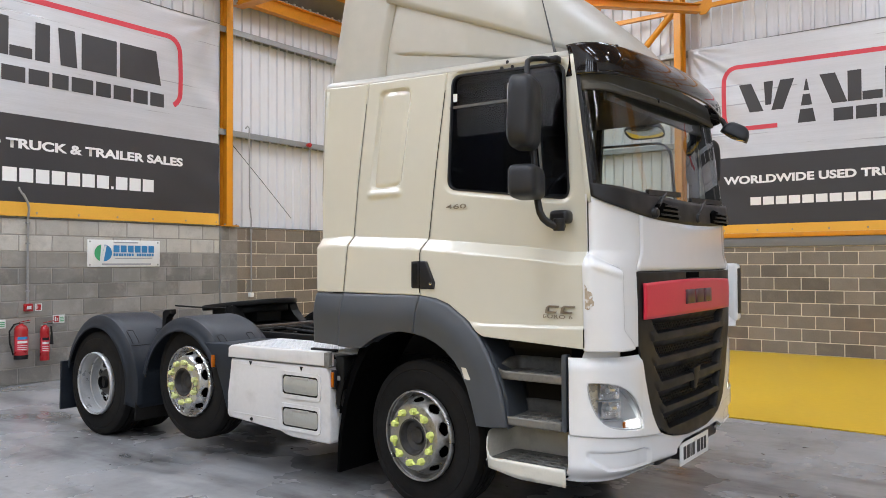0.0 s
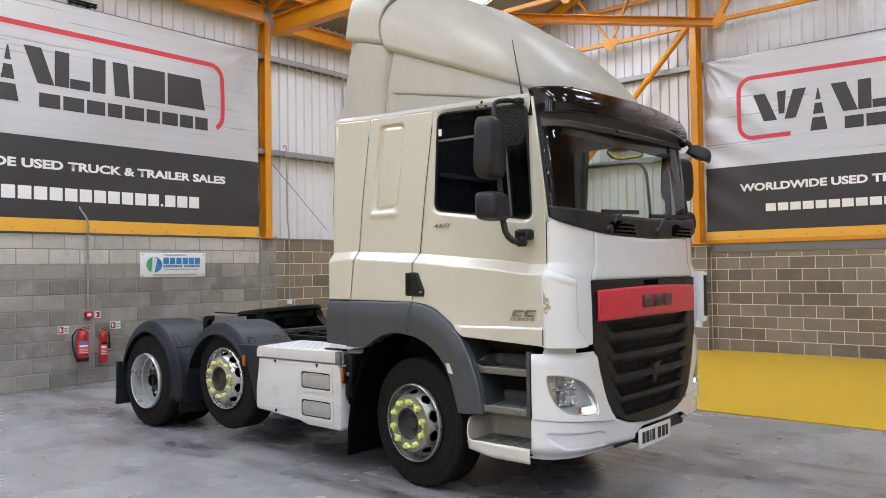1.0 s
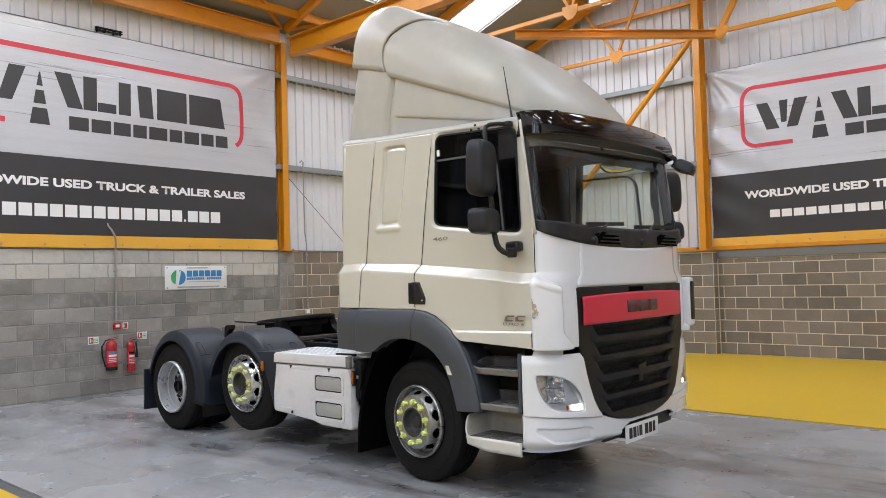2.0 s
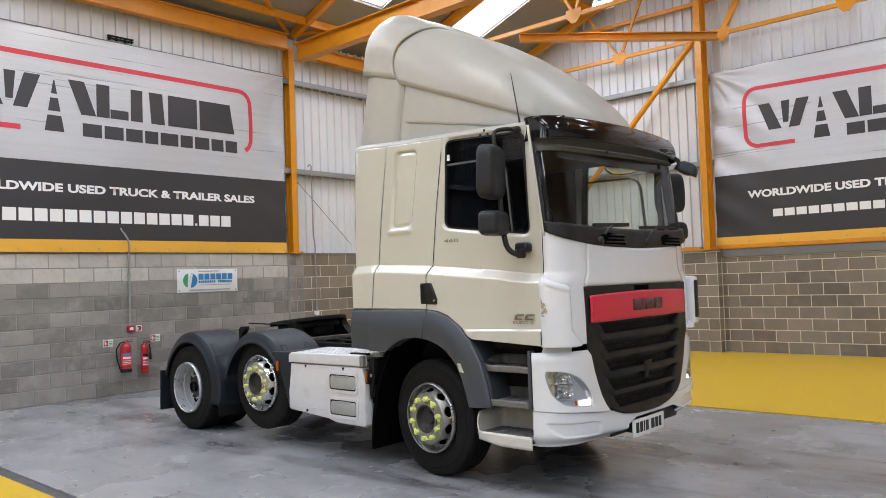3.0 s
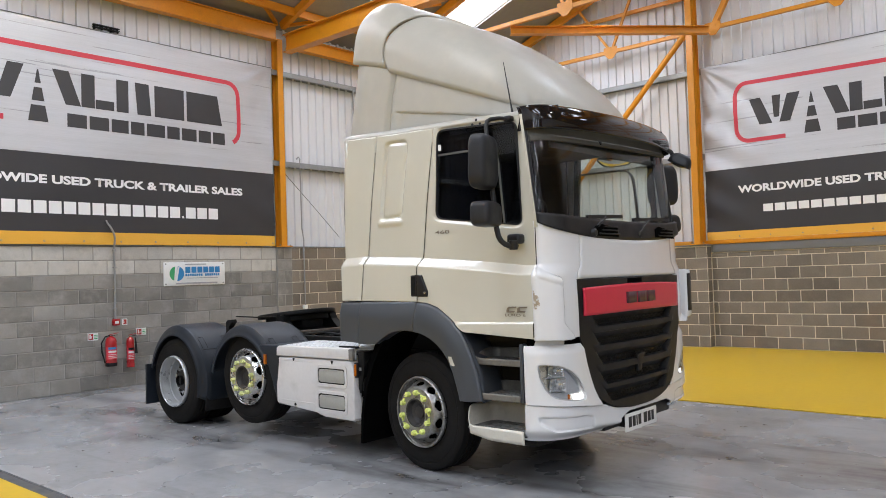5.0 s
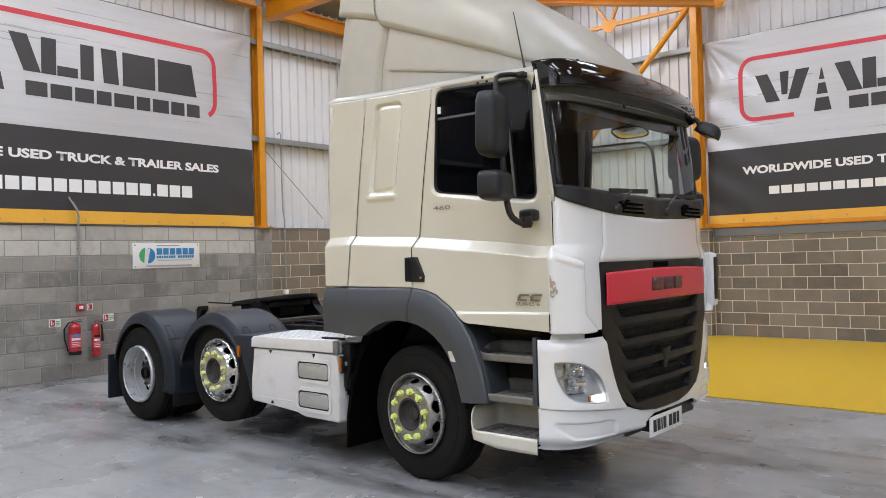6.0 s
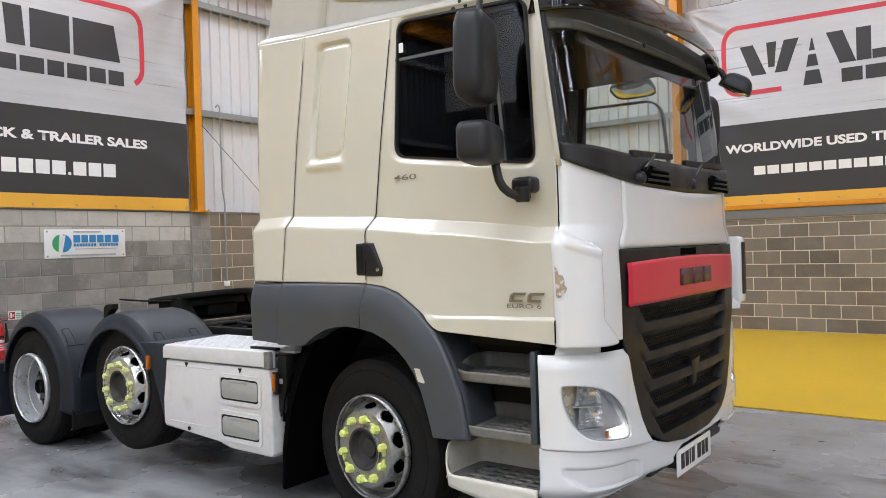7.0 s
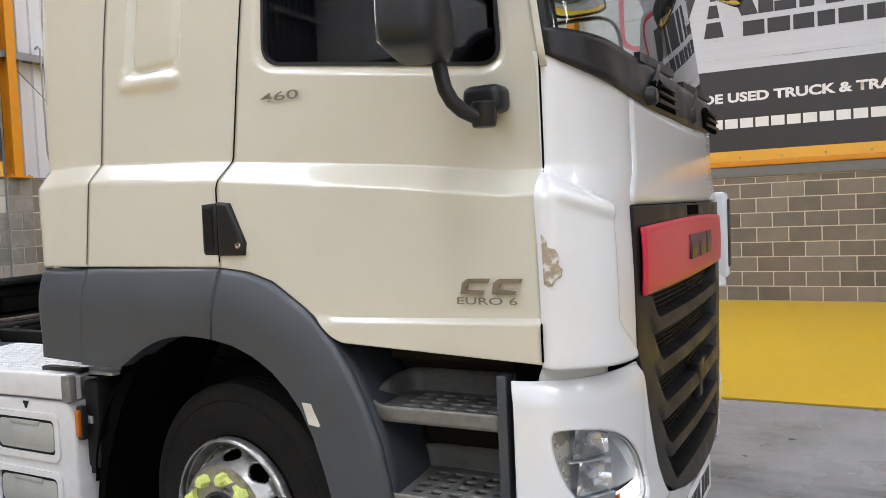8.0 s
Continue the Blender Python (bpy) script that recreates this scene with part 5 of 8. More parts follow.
grid(bm, cab_roof, 60, 90)
# Darker colour than the cab sides offsets the strong light from above.
solid(part("cab_roof", bm, M_GEL, truck, "cream cab roof, darkened against the light from above"), 0.02)
bm = bmesh.new()
box(bm, -3.74, -1.85, YC - 1.0, YC + 1.0, 1.21, 1.24)
box(bm, -3.76, -3.70, YC - 1.0, YC + 1.0, 1.22, 2.75)
box(bm, -3.7, -1.95, YC - 0.98, YC + 0.98, 2.74, 2.77)
for s in (-1, 1):
    box(bm, -3.7, -2.72, YC + s * 1.03 - 0.012, YC + s * 1.03 + 0.012, 1.2, 2.75)
    box(bm, -2.72, -1.86, YC + s * 1.04 - 0.02, YC + s * 1.04 + 0.02, 1.2, 1.98)
part("cab_lining", bm, M_TRIMIN, truck, "dark grey cab lining")

# front: a rounded plan with the corner radius R
XF = lambda z: -1.50 - 0.135 * max(0, z - 1.93) - 0.018 * smooth(1.3, 1.9, z)
CR = 0.25


def front(q, z, half, xf, rx=0.165, ry=0.33, bow=0.03):
    """Round the near corner from the side (q = 0) to the front's middle; q in metres along the skin."""
    arc = CR * math.pi / 2
    mid = half - ry
    if q <= 0:
        return Vector((xf - rx + q, YC - half, z))
    if q < arc:
        a = q / CR
        x, y = xf - rx + rx * math.sin(a), -half + ry - ry * math.cos(a)
    else:
        x, y = xf, -half + ry + (q - arc)
    return Vector((x + bow * (1 - min(1, abs(y) / mid) ** 2 if abs(y) < mid else 0), YC + y, z))


def mirrored(v, side):
    return v if side < 0 else Vector((v.x, 2 * YC - v.y, v.z))


ARC = CR * math.pi / 2
FRONT_HALF = lambda z: lin(1.163, 1.102, smooth(1.585, 1.69, z))
for side in (-1, 1):
    # white corner panel with an air vane
    bm = bmesh.new()

    def corner(u, v):
        z_top = 2.0 - 0.085 * u
        q = lin(0.016, ARC, u)
        z = lin(1.134 + 0.004 * smooth(0.27, 0.33, q), z_top, v)
        p = front(q, z, FRONT_HALF(z), XF(z))
        zt = 1.648 - 0.38 * max(0.0, q - 0.05)
        vane = (1 - smooth(zt - 0.016, zt + 0.010, z)) * smooth(1.10, 1.14, z) * smooth(0.0, 0.07, q) * (1 - smooth(0.236, 0.264, q - 0.07 * (1 - smooth(1.13, 1.26, z))))
        ridge = math.exp(-((z - zt + 0.026) / 0.018) ** 2) * smooth(0.05, 0.1, q) * (1 - smooth(0.243, 0.258, q))
        a = min(q / CR, math.pi / 2)
        return mirrored(p + Vector((math.sin(a), -math.cos(a), 0)) * ((0.028 + 0.019 * smooth(0.10, 0.24, q)) * vane + 0.009 * ridge), side)

    grid(bm, corner, 150, 130)
    cp = solid(part("corner_panel", bm, M_WHITE, truck, "white front corner panel with a moulded air vane"), 0.014)
    if side < 0:
        bm = bmesh.new()
        chip = [(q_ + 0.02, z_ + 0.01) for q_, z_ in [(0.010, 1.487), (0.026, 1.470), (0.030, 1.452), (0.052, 1.447), (0.064, 1.425), (0.058, 1.405), (0.070, 1.392), (0.066, 1.372), (0.045, 1.366), (0.040, 1.350), (0.022, 1.347), (0.018, 1.36), (0.010, 1.352)]]

        def chipped(q, z):
            p = front(q, z, FRONT_HALF(z), XF(z))
            out = Vector((math.sin(q / CR), -math.cos(q / CR), 0))
            return p + out * (0.028 * smooth(0.0, 0.07, q) + 0.0165)
        grid(bm, lambda u, v: chipped(lin(0.024, 0.10, u), lin(1.288, 1.502, v)), 18, 50, lambda u, v: inside(chip, lin(0.024, 0.10, u), lin(1.288, 1.502, v)), snap=lambda u, v: chipped(*nearest(chip, lin(0.024, 0.10, u), lin(1.288, 1.502, v))))
        solid(part("filler_patch", bm, M_CHIP, cp, "bare brown filler where the paint has chipped"), 0.003)
    else:
        part("air_duct", boxes((-1.58, -1.455, 6.19, 6.305, 1.17, 1.61), bevel=0.028, seg=3), M_WHITE, cp, "white air duct moulding")
        # A dark patch on the duct's face paints the shade of its opening.
        part("duct_shade_patch", boxes((-1.5, -1.450, 6.208, 6.288, 1.225, 1.575), bevel=0.012), M_BLACKP, cp, "dark patch for the shade inside the duct")

# bonnet panel
bm = bmesh.new()
def bonnet(u, v):
    z = lin(1.565, 1.905 - 0.045 * math.sin(math.pi * u), v)
    h = FRONT_HALF(z) - 0.33
    y = lin(-h + 0.006, h - 0.006, u)
    return (XF(z) + 0.004 + 0.03 * (1 - (y / h) ** 2), YC + y, z)


grid(bm, bonnet, 40, 10)
solid(part("bonnet_panel", bm, M_WHITE, truck, "white bonnet panel"), 0.014)
# cowl below the windscreen
FULL = 2 * (1.10 - 0.25) + CR * math.pi


def around(q, z, half, xf, rx=0.15, ry=0.25, bow=0.03):
    """The same rounded plan all the way from one side to the other."""
    total = 2 * (half - ry) + CR * math.pi
    if q > total / 2:
        p = front(total - q, z, half, xf, rx, ry, bow)
        return Vector((p.x, 2 * YC - p.y, p.z))
    return front(q, z, half, xf, rx, ry, bow)


bm = bmesh.new()


def cowl(u, v):
    q = lin(0.015, FULL - 0.015, u)
    side_lift = abs(2 * u - 1) ** 2
    z = lin(1.865 + 0.125 * abs(2 * u - 1) ** 3, 2.015 + 0.05 * side_lift, v)
    return around(q, z, 1.112, XF(z) + 0.018)


grid(bm, cowl, 60, 6)
cw = solid(part("cowl_panel", bm, M_BLACKP, truck, "black plastic cowl under the windscreen"), 0.014)
for y in (4.84, 5.84):
    # A raised black patch paints the shade of a hollow in the cowl.
    part("cowl_shade_patch", prism(bmesh.new(), [(y - 0.19, 1.892), (y + 0.17, 1.885), (y + 0.13, 1.925), (y + 0.15, 1.955), (y - 0.12, 1.985), (y - 0.19, 1.96)], "yz", XF(1.93) + 0.028, XF(1.93) + 0.0505, 0.006, 2), M_CAVITY_SHADE, cw, "black patch for the shade of a cowl hollow")
    for k in range(3):
        part("cowl_louvre", boxes((XF(1.93) + 0.034, XF(1.93) + 0.06, y - 0.15 + 0.035 * k, y + 0.17 - 0.02 * k, 1.902 + k * 0.028, 1.913 + k * 0.028), bevel=0.004), M_BLACKP, cw)
bm = bmesh.new()
grid(bm, lambda u, v: around(lin(0.02, FULL - 0.02, u), lin(2.0, 2.80, v), 1.09, XF(lin(2.0, 2.80, v)) - 0.004), 60, 12)
ws = part("windscreen", bm, M_GLASS, truck, "wide curved windscreen")
ws.visible_shadow = False
for side in (-1, 1):
    bm = bmesh.new()
    grid(bm, lambda u, v: mirrored(front(lin(0.018, 0.042, u), lin(1.955, 2.80, v), lin(1.103, 1.085, v), XF(lin(1.955, 2.80, v)) + 0.003, 0.15, 0.25), side), 10, 14)
    ap = solid(part("windscreen_pillar", bm, M_CREAM, truck, "cream windscreen pillar"), 0.03)
    bm = bmesh.new()
    grid(bm, lambda u, v: mirrored(front(lin(0.038, 0.066, u), lin(2.0, 2.78, v), lin(1.103, 1.085, v), XF(lin(2.0, 2.78, v)) + 0.006, 0.15, 0.25), side), 6, 14)
    solid(part("pillar_trim", bm, M_BLACKP, ap, "black glazing trim"), 0.012)
for side in (-1, 1):
    bm = bmesh.new()
    prism(bm, [(DOORF(1.14) - 0.03, 1.14), (DOORF(1.14) + 0.04, 1.14), (DOORF(2.0) + 0.04, 2.0), (DOORF(2.82) + 0.04, 2.82), (DOORF(2.82) - 0.03, 2.82), (DOORF(2.0) - 0.03, 2.0)], "xz", YC + side * 1.03, YC + side * 1.07)
    part("door_gap_seal", bm, M_BLACK_R, truck, "black rubber seal in the door gap")
# header and visor
bm = bmesh.new()
head_z = lambda u, v: lin(2.598 + 0.055 * u, 2.80, v)
grid(bm, lambda u, v: around(lin(0.05, FULL - 0.27, u), head_z(u, v), 1.088, XF(head_z(u, v)) + 0.004 + 0.014 * (1 - smooth(0.18, 0.24, v)) - 0.008 * smooth(0.6, 1, v)), 60, 24)
hd = solid(part("windscreen_header", bm, M_BLIND, truck, "olive header panel over the windscreen"), 0.02)
part("header_lock", lathe(bmesh.new(), [(0, 0.03), (0.016, 0.028), (0.02, 0.01), (0.02, 0)], (XF(2.62) + 0.02, YC - 0.28, 2.648), 14, "x"), M_BLACKP, hd, "small black catch")
bm = bmesh.new()


def visor(u, v):
    q = lin(0.0, FULL, u)
    mid = math.sin(math.pi * u) ** 0.55
    out = 0.02 + 0.15 * mid
    z = lin(2.86 + 0.015 * mid, 2.690 - 0.012 * (1 - mid), v)
    bulge = math.sin(math.pi * min(1, 0.12 + v * 0.95)) * 0.025
    p = around(q, z, 1.105, -1.645 + out * (0.45 + 0.55 * v) + bulge, 0.17, 0.24, 0.06)
    return p


grid(bm, visor, 80, 14)
vs_ = solid(part("sun_visor", bm, M_VISOR, truck, "glossy smoked sun visor"), 0.008)
for y in (4.35, 4.62, 4.95, 5.5, 5.82, 6.08):
    part("visor_fixing", lathe(bmesh.new(), [(0, 0.012), (0.012, 0.01), (0.014, 0)], (-1.60 + 0.05 * (1 - abs(y - YC)), y, 2.868), 10, "z"), M_BLACKP, vs_)

# grille
bm = bmesh.new()
GW = lambda z: table([(0.60, 0.62), (0.66, 0.64), (0.748, 0.684), (0.837, 0.728), (0.943, 0.769), (1.046, 0.798), (1.13, 0.84), (1.56, 0.845)], z)
EDGE_Z = lambda e: table([(0, 0.527), (0.31, 0.531), (0.58, 0.555), (0.78, 0.586), (0.92, 0.632), (1, 0.678)], e)
GE = lambda z: table([(0.555, 0.40), (0.586, 0.497), (0.632, 0.588), (0.678, 0.637), (0.748, 0.684), (0.837, 0.728), (0.943, 0.769), (1.046, 0.798), (1.13, 0.84)], z)
LOUVRES = (1.222, 1.076, 0.929, 0.776, 0.637)
LW = (0.60, 0.575, 0.545, 0.51, 0.45)


LEVELS = sorted([0.527 + 0.0108 * k for k in range(97)] + [zl + d for zl in LOUVRES for d in (-0.034, -0.0285, -0.028, 0.026, 0.082, 0.0855, 0.12, 0.135)])
LEVELS = [z for k, z in enumerate(LEVELS) if z < 1.5615 and not any(0 < abs(z - (zl + d)) < 0.003 for zl in LOUVRES for d in (-0.034, -0.028, 0.026, 0.082, 0.0855))] + [1.562]


def grille_skin(u, v):
    e = 2 * u - 1
    z = max(LEVELS[round(v * (len(LEVELS) - 1))], EDGE_Z(abs(e)))
    y = e * GW(z)
    x = -1.495 + 0.035 * (1 - (y / 0.85) ** 2)
    x += 0.012 * math.exp(-((z - 0.53) / 0.1) ** 2)
    for zl, w in zip(LOUVRES, LW):
        dz = z - zl
        if -0.05 < dz < 0.14:
            span = 1 - smooth(w + 0.9 * dz, w + 0.9 * dz + 0.03, abs(y))
            depth = table([(-0.034, 0.0), (-0.028, 0.052), (0.026, 0.052), (0.082, 0.020), (0.0855, -0.010), (0.12, -0.004), (0.135, 0.0)], dz)
            x -= depth * span
    return (x, YC + y, z)


grid(bm, grille_skin, 190, len(LEVELS) - 1, lambda u, v: LEVELS[min(int(v * (len(LEVELS) - 1)) + 1, len(LEVELS) - 1)] > EDGE_Z(abs(2 * u - 1)))
gr = solid(part("grille", bm, M_GRILLE, truck, "charcoal plastic grille with five louvred slots", angle=25), 0.01)
for zl, w in zip(LOUVRES, LW):
    xg = lambda y: -1.495 + 0.035 * (1 - (y / 0.85) ** 2) - 0.036
    bm = bmesh.new()
    grid(bm, lambda u, v: (xg(lin(-w, w, u)) - 0.012, YC + lin(-w, w, u), zl + lin(-0.027, 0.025, v)), 16, 1)
    solid(part("slot_backing", bm, M_CAVITY_SHADE, gr), 0.002)
    bm = bmesh.new()
    n = int(w * 2 / 0.026)
    for row in range(3):
        z0, z1 = zl - 0.027 + row * 0.0173, zl - 0.027 + (row + 1) * 0.0173
        for k in range(n + 1):
            y = -w + 2 * w * k / n + (0.013 if row % 2 else 0)
            if abs(y) < w:
                bar(bm, (xg(y), YC + y, z0), (xg(y), YC + y, z1), 0.006, 0.005)
    for row in range(4):
        z = zl - 0.027 + row * 0.0173
        for k in range(12):
            a_, b_ = -w + 2 * w * k / 12, -w + 2 * w * (k + 1) / 12
            bar(bm, (xg(a_), YC + a_, z), (xg(b_), YC + b_, z), 0.005, 0.005)
    part("mesh_insert", bm, M_CHASSIS, gr, "dark honeycomb mesh insert", smooth=False)
bm = bmesh.new()
prism(bm, [(YC - 0.04, 0.80), (YC + 0.02, 0.80), (YC + 0.02, 0.90), (YC + 0.07, 0.90), (YC + 0.09, 0.945), (YC - 0.04, 0.93)], "yz", -1.475, -1.44, 0.006, 2)
part("sensor_cover", bm, M_GRILLE, gr, "square sensor cover in the grille")
# Black patch on the grille skin, painted as the shade in a slot.
bm = bmesh.new()
prism(bm, [(YC - 0.15, 1.514), (YC + 0.10, 1.514), (YC + 0.10, 1.558), (YC - 0.15, 1.558)], "yz", -1.47, -1.450, 0.004, 1)
part("slot_shade_patch", bm, M_CAVITY_SHADE, gr, "small black patch for a slot's shade")
bm = bmesh.new()


def red_panel(u, v):
    y = lin(-0.795, 0.80, u)
    e = abs(2 * u - 1)
    z = lin(1.292 - 0.005 * e, 1.512 - 0.016 * e ** 2, v)
    return (-1.484 + 0.034 * (1 - (y / 0.85) ** 2) + 0.006 * math.sin(math.pi * (0.1 + 0.8 * v)) + 0.006, YC + y, z)


grid(bm, red_panel, 40, 10)
rp = solid(part("red_panel", bm, M_REDPANEL, truck, "crimson panel across the grille top"), 0.008, 0.0)
for y0, y1 in ((-0.20, -0.035), (-0.015, 0.14), (0.155, 0.30)):
    bm = bmesh.new()
    grid(bm, lambda u, v: (-1.484 + 0.034 * (1 - (lin(y0, y1, u) / 0.85) ** 2) + 0.012 + 0.003, YC + lin(y0, y1, u), lin(1.355, 1.445, v)), 4, 2)
    solid(part("badge_block", bm, M_BADGE, rp, "dark raised badge block"), 0.006)

# lower corners with headlamps, bumper, number plate
HL = 1.18
XL = lambda z: -1.49 + 0.01 * smooth(0.75, 0.55, z)
LAMP = [(0.088, 0.943), (0.108, 0.959), (0.18, 0.953), (0.245, 0.934), (0.305, 0.891), (0.356, 0.825), (0.392, 0.75), (0.414, 0.667), (0.31, 0.676), (0.21, 0.697), (0.165, 0.729), (0.128, 0.781), (0.100, 0.857)]
SEAM_L = lambda q: table([(0, 0.663), (0.09, 0.66), (0.17, 0.652), (0.30, 0.638), (0.41, 0.619), (0.57, 0.603), (0.67, 0.597), (0.70, 0.584), (0.83, 0.551), (1.0, 0.529), (1.2, 0.524)], q)
for _ in range(2):
    LAMP = [p_ for (q0, z0), (q1, z1) in zip(LAMP, LAMP[1:] + LAMP[:1]) for p_ in ((q0 * 0.75 + q1 * 0.25, z0 * 0.75 + z1 * 0.25), (q0 * 0.25 + q1 * 0.75, z0 * 0.25 + z1 * 0.75))]
for side in (-1, 1):
    bm = bmesh.new()

    def lower(u, v):
        z = lin(0.63, 1.088, v)
        q1 = ARC + (HL - 0.37) - GE(z) - 0.003
        q = lin(0.0, q1, u)
        z = lin(SEAM_L(q) + 0.003, 1.088, v)
        p = front(q, z, HL - 0.012 * smooth(1.02, 1.09, z), XL(z) - 0.012 * smooth(1.02, 1.09, z), 0.255, 0.37)
        return q, z, p

    def lower_at(u, v, hole=None):
        q, z, p = lower(u, v)
        if hole:
            q, z = nearest(hole, q, z)
            p = front(q, z, HL - 0.02 * smooth(0.95, 1.09, z), XL(z) - 0.015 * smooth(1.0, 1.09, z), 0.255, 0.37)
        a = min(max(q, 0) / CR, math.pi / 2)
        top = smooth(1.05, 1.088, z)
        p = p - Vector((math.sin(a), -math.cos(a), 0)) * 0.008 * top
        return mirrored(p, side)

    inset = grown(LAMP, -0.001)
    grid(bm, lower_at, 80, 70, lambda u, v: not inside(inset, *lower(u, v)[:2]), snap=lambda u, v: lower_at(u, v, inset))
    lp = solid(part("lamp_panel", bm, M_WHITE, truck, "white corner panel round the headlamp"), 0.016)
    lampq = lambda q, z, d=0.0: mirrored(front(q, z, HL, XL(z), 0.255, 0.37) - Vector((math.sin(min(q / CR, math.pi / 2)), -math.cos(min(q / CR, math.pi / 2)), 0)) * d, side)
    # bezel
    bm = bmesh.new()
    o, i = grown(LAMP, -0.002), grown(LAMP, -0.006)
    loops = [[bm.verts.new(lampq(q, z, d)) for q, z in poly] for poly, d in ((o, -0.002), (i, -0.002), (i, 0.009), (o, 0.009))]
    for a, b in zip(loops, loops[1:] + loops[:1]):
        for k in range(len(o)):
            bm.faces.new((a[k], a[(k + 1) % len(o)], b[(k + 1) % len(o)], b[k]))
    hl = part("headlamp", bm, M_LAMPGREY, truck, "clear headlamp with lit lower strip")
    # housing behind, with a curved clear cover
    c = (0.27, 0.81)

    def fan(bm, rows):
        rings = [[bm.verts.new(lampq(lin(c[0], q, f), lin(c[1], z, f), d)) for q, z in i] for f, d in rows]
        for a, b in zip(rings, rings[1:]):
            for k in range(len(i)):
                bm.faces.new((a[k], a[(k + 1) % len(i)], b[(k + 1) % len(i)], b[k]))
        bmesh.ops.remove_doubles(bm, verts=bm.verts, dist=0.0002)
        bm.normal_update()
        if sum(f_.normal.x for f_ in bm.faces) < 0:
            bmesh.ops.reverse_faces(bm, faces=bm.faces)
        return bm
    part("reflector_bowl", fan(bmesh.new(), ((1.0, 0.010), (0.97, 0.075), (0.5, 0.078), (0.0, 0.078))), M_LAMPBOWL, hl, "bright reflector bowl")
    cov = part("lamp_cover", fan(bmesh.new(), [(k / 12, 0.004) for k in range(12, 0, -1)] + [(0.0, 0.004)]), M_LENS, hl, "clear lamp cover")
    cov.visible_shadow = False
    if sum(f_.normal.x for f_ in cov.data.polygons) < 0:
        cov.data.flip_normals()
    # two stacked hollow reflectors with flat facets
    for q0, q1, z0, z1, deep in ((0.150, 0.262, 0.858, 0.945, 0.040), (0.158, 0.272, 0.752, 0.850, 0.046)):
        bm = bmesh.new()

        def hollow(u, v):
            w = (1 - abs(2 * u - 1) ** 1.6) * (1 - abs(2 * v - 1) ** 1.6)
            return lampq(lin(q0, q1, u) + 0.012 * v * (1 - u), lin(z0, z1, v), 0.020 + deep * w + 0.004 * math.sin(9 * u) * (v > 0.3))
        grid(bm, hollow, 9, 7)
        part("lamp_unit", bm, M_LAMPUNIT, hl, "chrome faceted lamp reflector", angle=8)
        bm = bmesh.new()
        lathe(bm, [(0.013, -0.02), (0.013, 0.014), (0.007, 0.02), (0.0, 0.021)], (0, 0, 0), 14, "x")
        am = min((q0 + q1) / 2 / CR, math.pi / 2)
        out_ = Vector((math.sin(am), -math.cos(am), 0))
        if side > 0:
            out_.y = -out_.y
        bmesh.ops.transform(bm, matrix=Matrix.Translation(lampq((q0 + q1) / 2, (z0 + z1) / 2, 0.05)) @ Vector((1, 0, 0)).rotation_difference(out_).to_matrix().to_4x4(), verts=bm.verts)
        part("bulb_cap", bm, M_LAMPGREY, hl, "grey bulb cap")
        bm = bmesh.new()
        grid(bm, lambda u, v: lampq(lin(q0 - 0.012, q1, u), z0 - 0.004 - 0.008 * u, lin(0.012, 0.06, v)), 8, 3)
        solid(part("lamp_shelf", bm, M_LAMPBOWL, hl, "bright ledge under a reflector"), 0.003)
    # plain silver lining towards the middle of the truck
    bm = bmesh.new()
    grid(bm, lambda u, v: lampq(lin(0.268, 0.42, u), lin(0.728, 0.95, v), 0.052 - 0.034 * u + 0.010 * math.sin(3.1 * v)), 10, 10)
    part("lamp_lining", bm, M_LAMPBOWL, hl, "smooth silver lamp lining")
    bm = bmesh.new()
    grid(bm, lambda u, v: lampq(lin(0.085, 0.150, u), lin(0.72, 0.955, v), lin(0.016, 0.05, u)), 6, 8)
    part("lamp_lining", bm, M_AMBER_D, hl, "amber tinted side lining")
    # lower strip: grey lining, amber bulb, lit running light
    bm = bmesh.new()
    grid(bm, lambda u, v: lampq(lin(0.14, 0.285, u), lin(0.66, 0.738, v), 0.022), 8, 3)
    part("lamp_lining", bm, M_LAMPGREY, hl, "grey lower lamp lining")
    bm = bmesh.new()
    grid(bm, lambda u, v: lampq(lin(0.286, 0.42, u), lin(0.655, 0.728, v), 0.024), 8, 3)
    part("lamp_lining", bm, M_LAMPUNIT, hl, "bright lower lamp lining")
    bm = bmesh.new()
    grid(bm, lambda u, v: lampq(lin(0.278, 0.297, u), lin(0.690, 0.724, v), 0.016 - 0.008 * math.sin(math.pi * u) * math.sin(math.pi * v)), 6, 6)
    part("indicator", bm, M_AMBER, hl, "amber indicator bulb")
    bm = bmesh.new()
    grid(bm, lambda u, v: lampq(lin(0.335, 0.404, u), lin(0.682, 0.718, v), 0.013), 10, 2)
    part("running_light", bm, M_DRL, hl, "lit white running light")
    # white tab that joins the corner panel above
    bm = bmesh.new()
    grid(bm, lambda u, v: mirrored(front(lin(0.075 + 0.06 * v ** 2, 0.265 + 0.01 * v, u), lin(1.06, 1.18, v), HL - 0.018 - 0.016 * v, -1.512 - 0.016 * v, 0.25, 0.365), side), 16, 8)
    solid(part("panel_tab", bm, M_WHITE, lp, "white tab under the corner panel"), 0.008)
    # slot between the panels and the post beside the steps
    bm = bmesh.new()
    grid(bm, lambda u, v: mirrored(front(lin(0.02, 0.66, u), lin(1.03, 1.17, v), HL - 0.055, -1.54, 0.24, 0.36), side), 30, 3)
    solid(part("panel_gap", bm, M_CAVITY_SHADE, truck, "dark slot above the lamp panel"), 0.006)
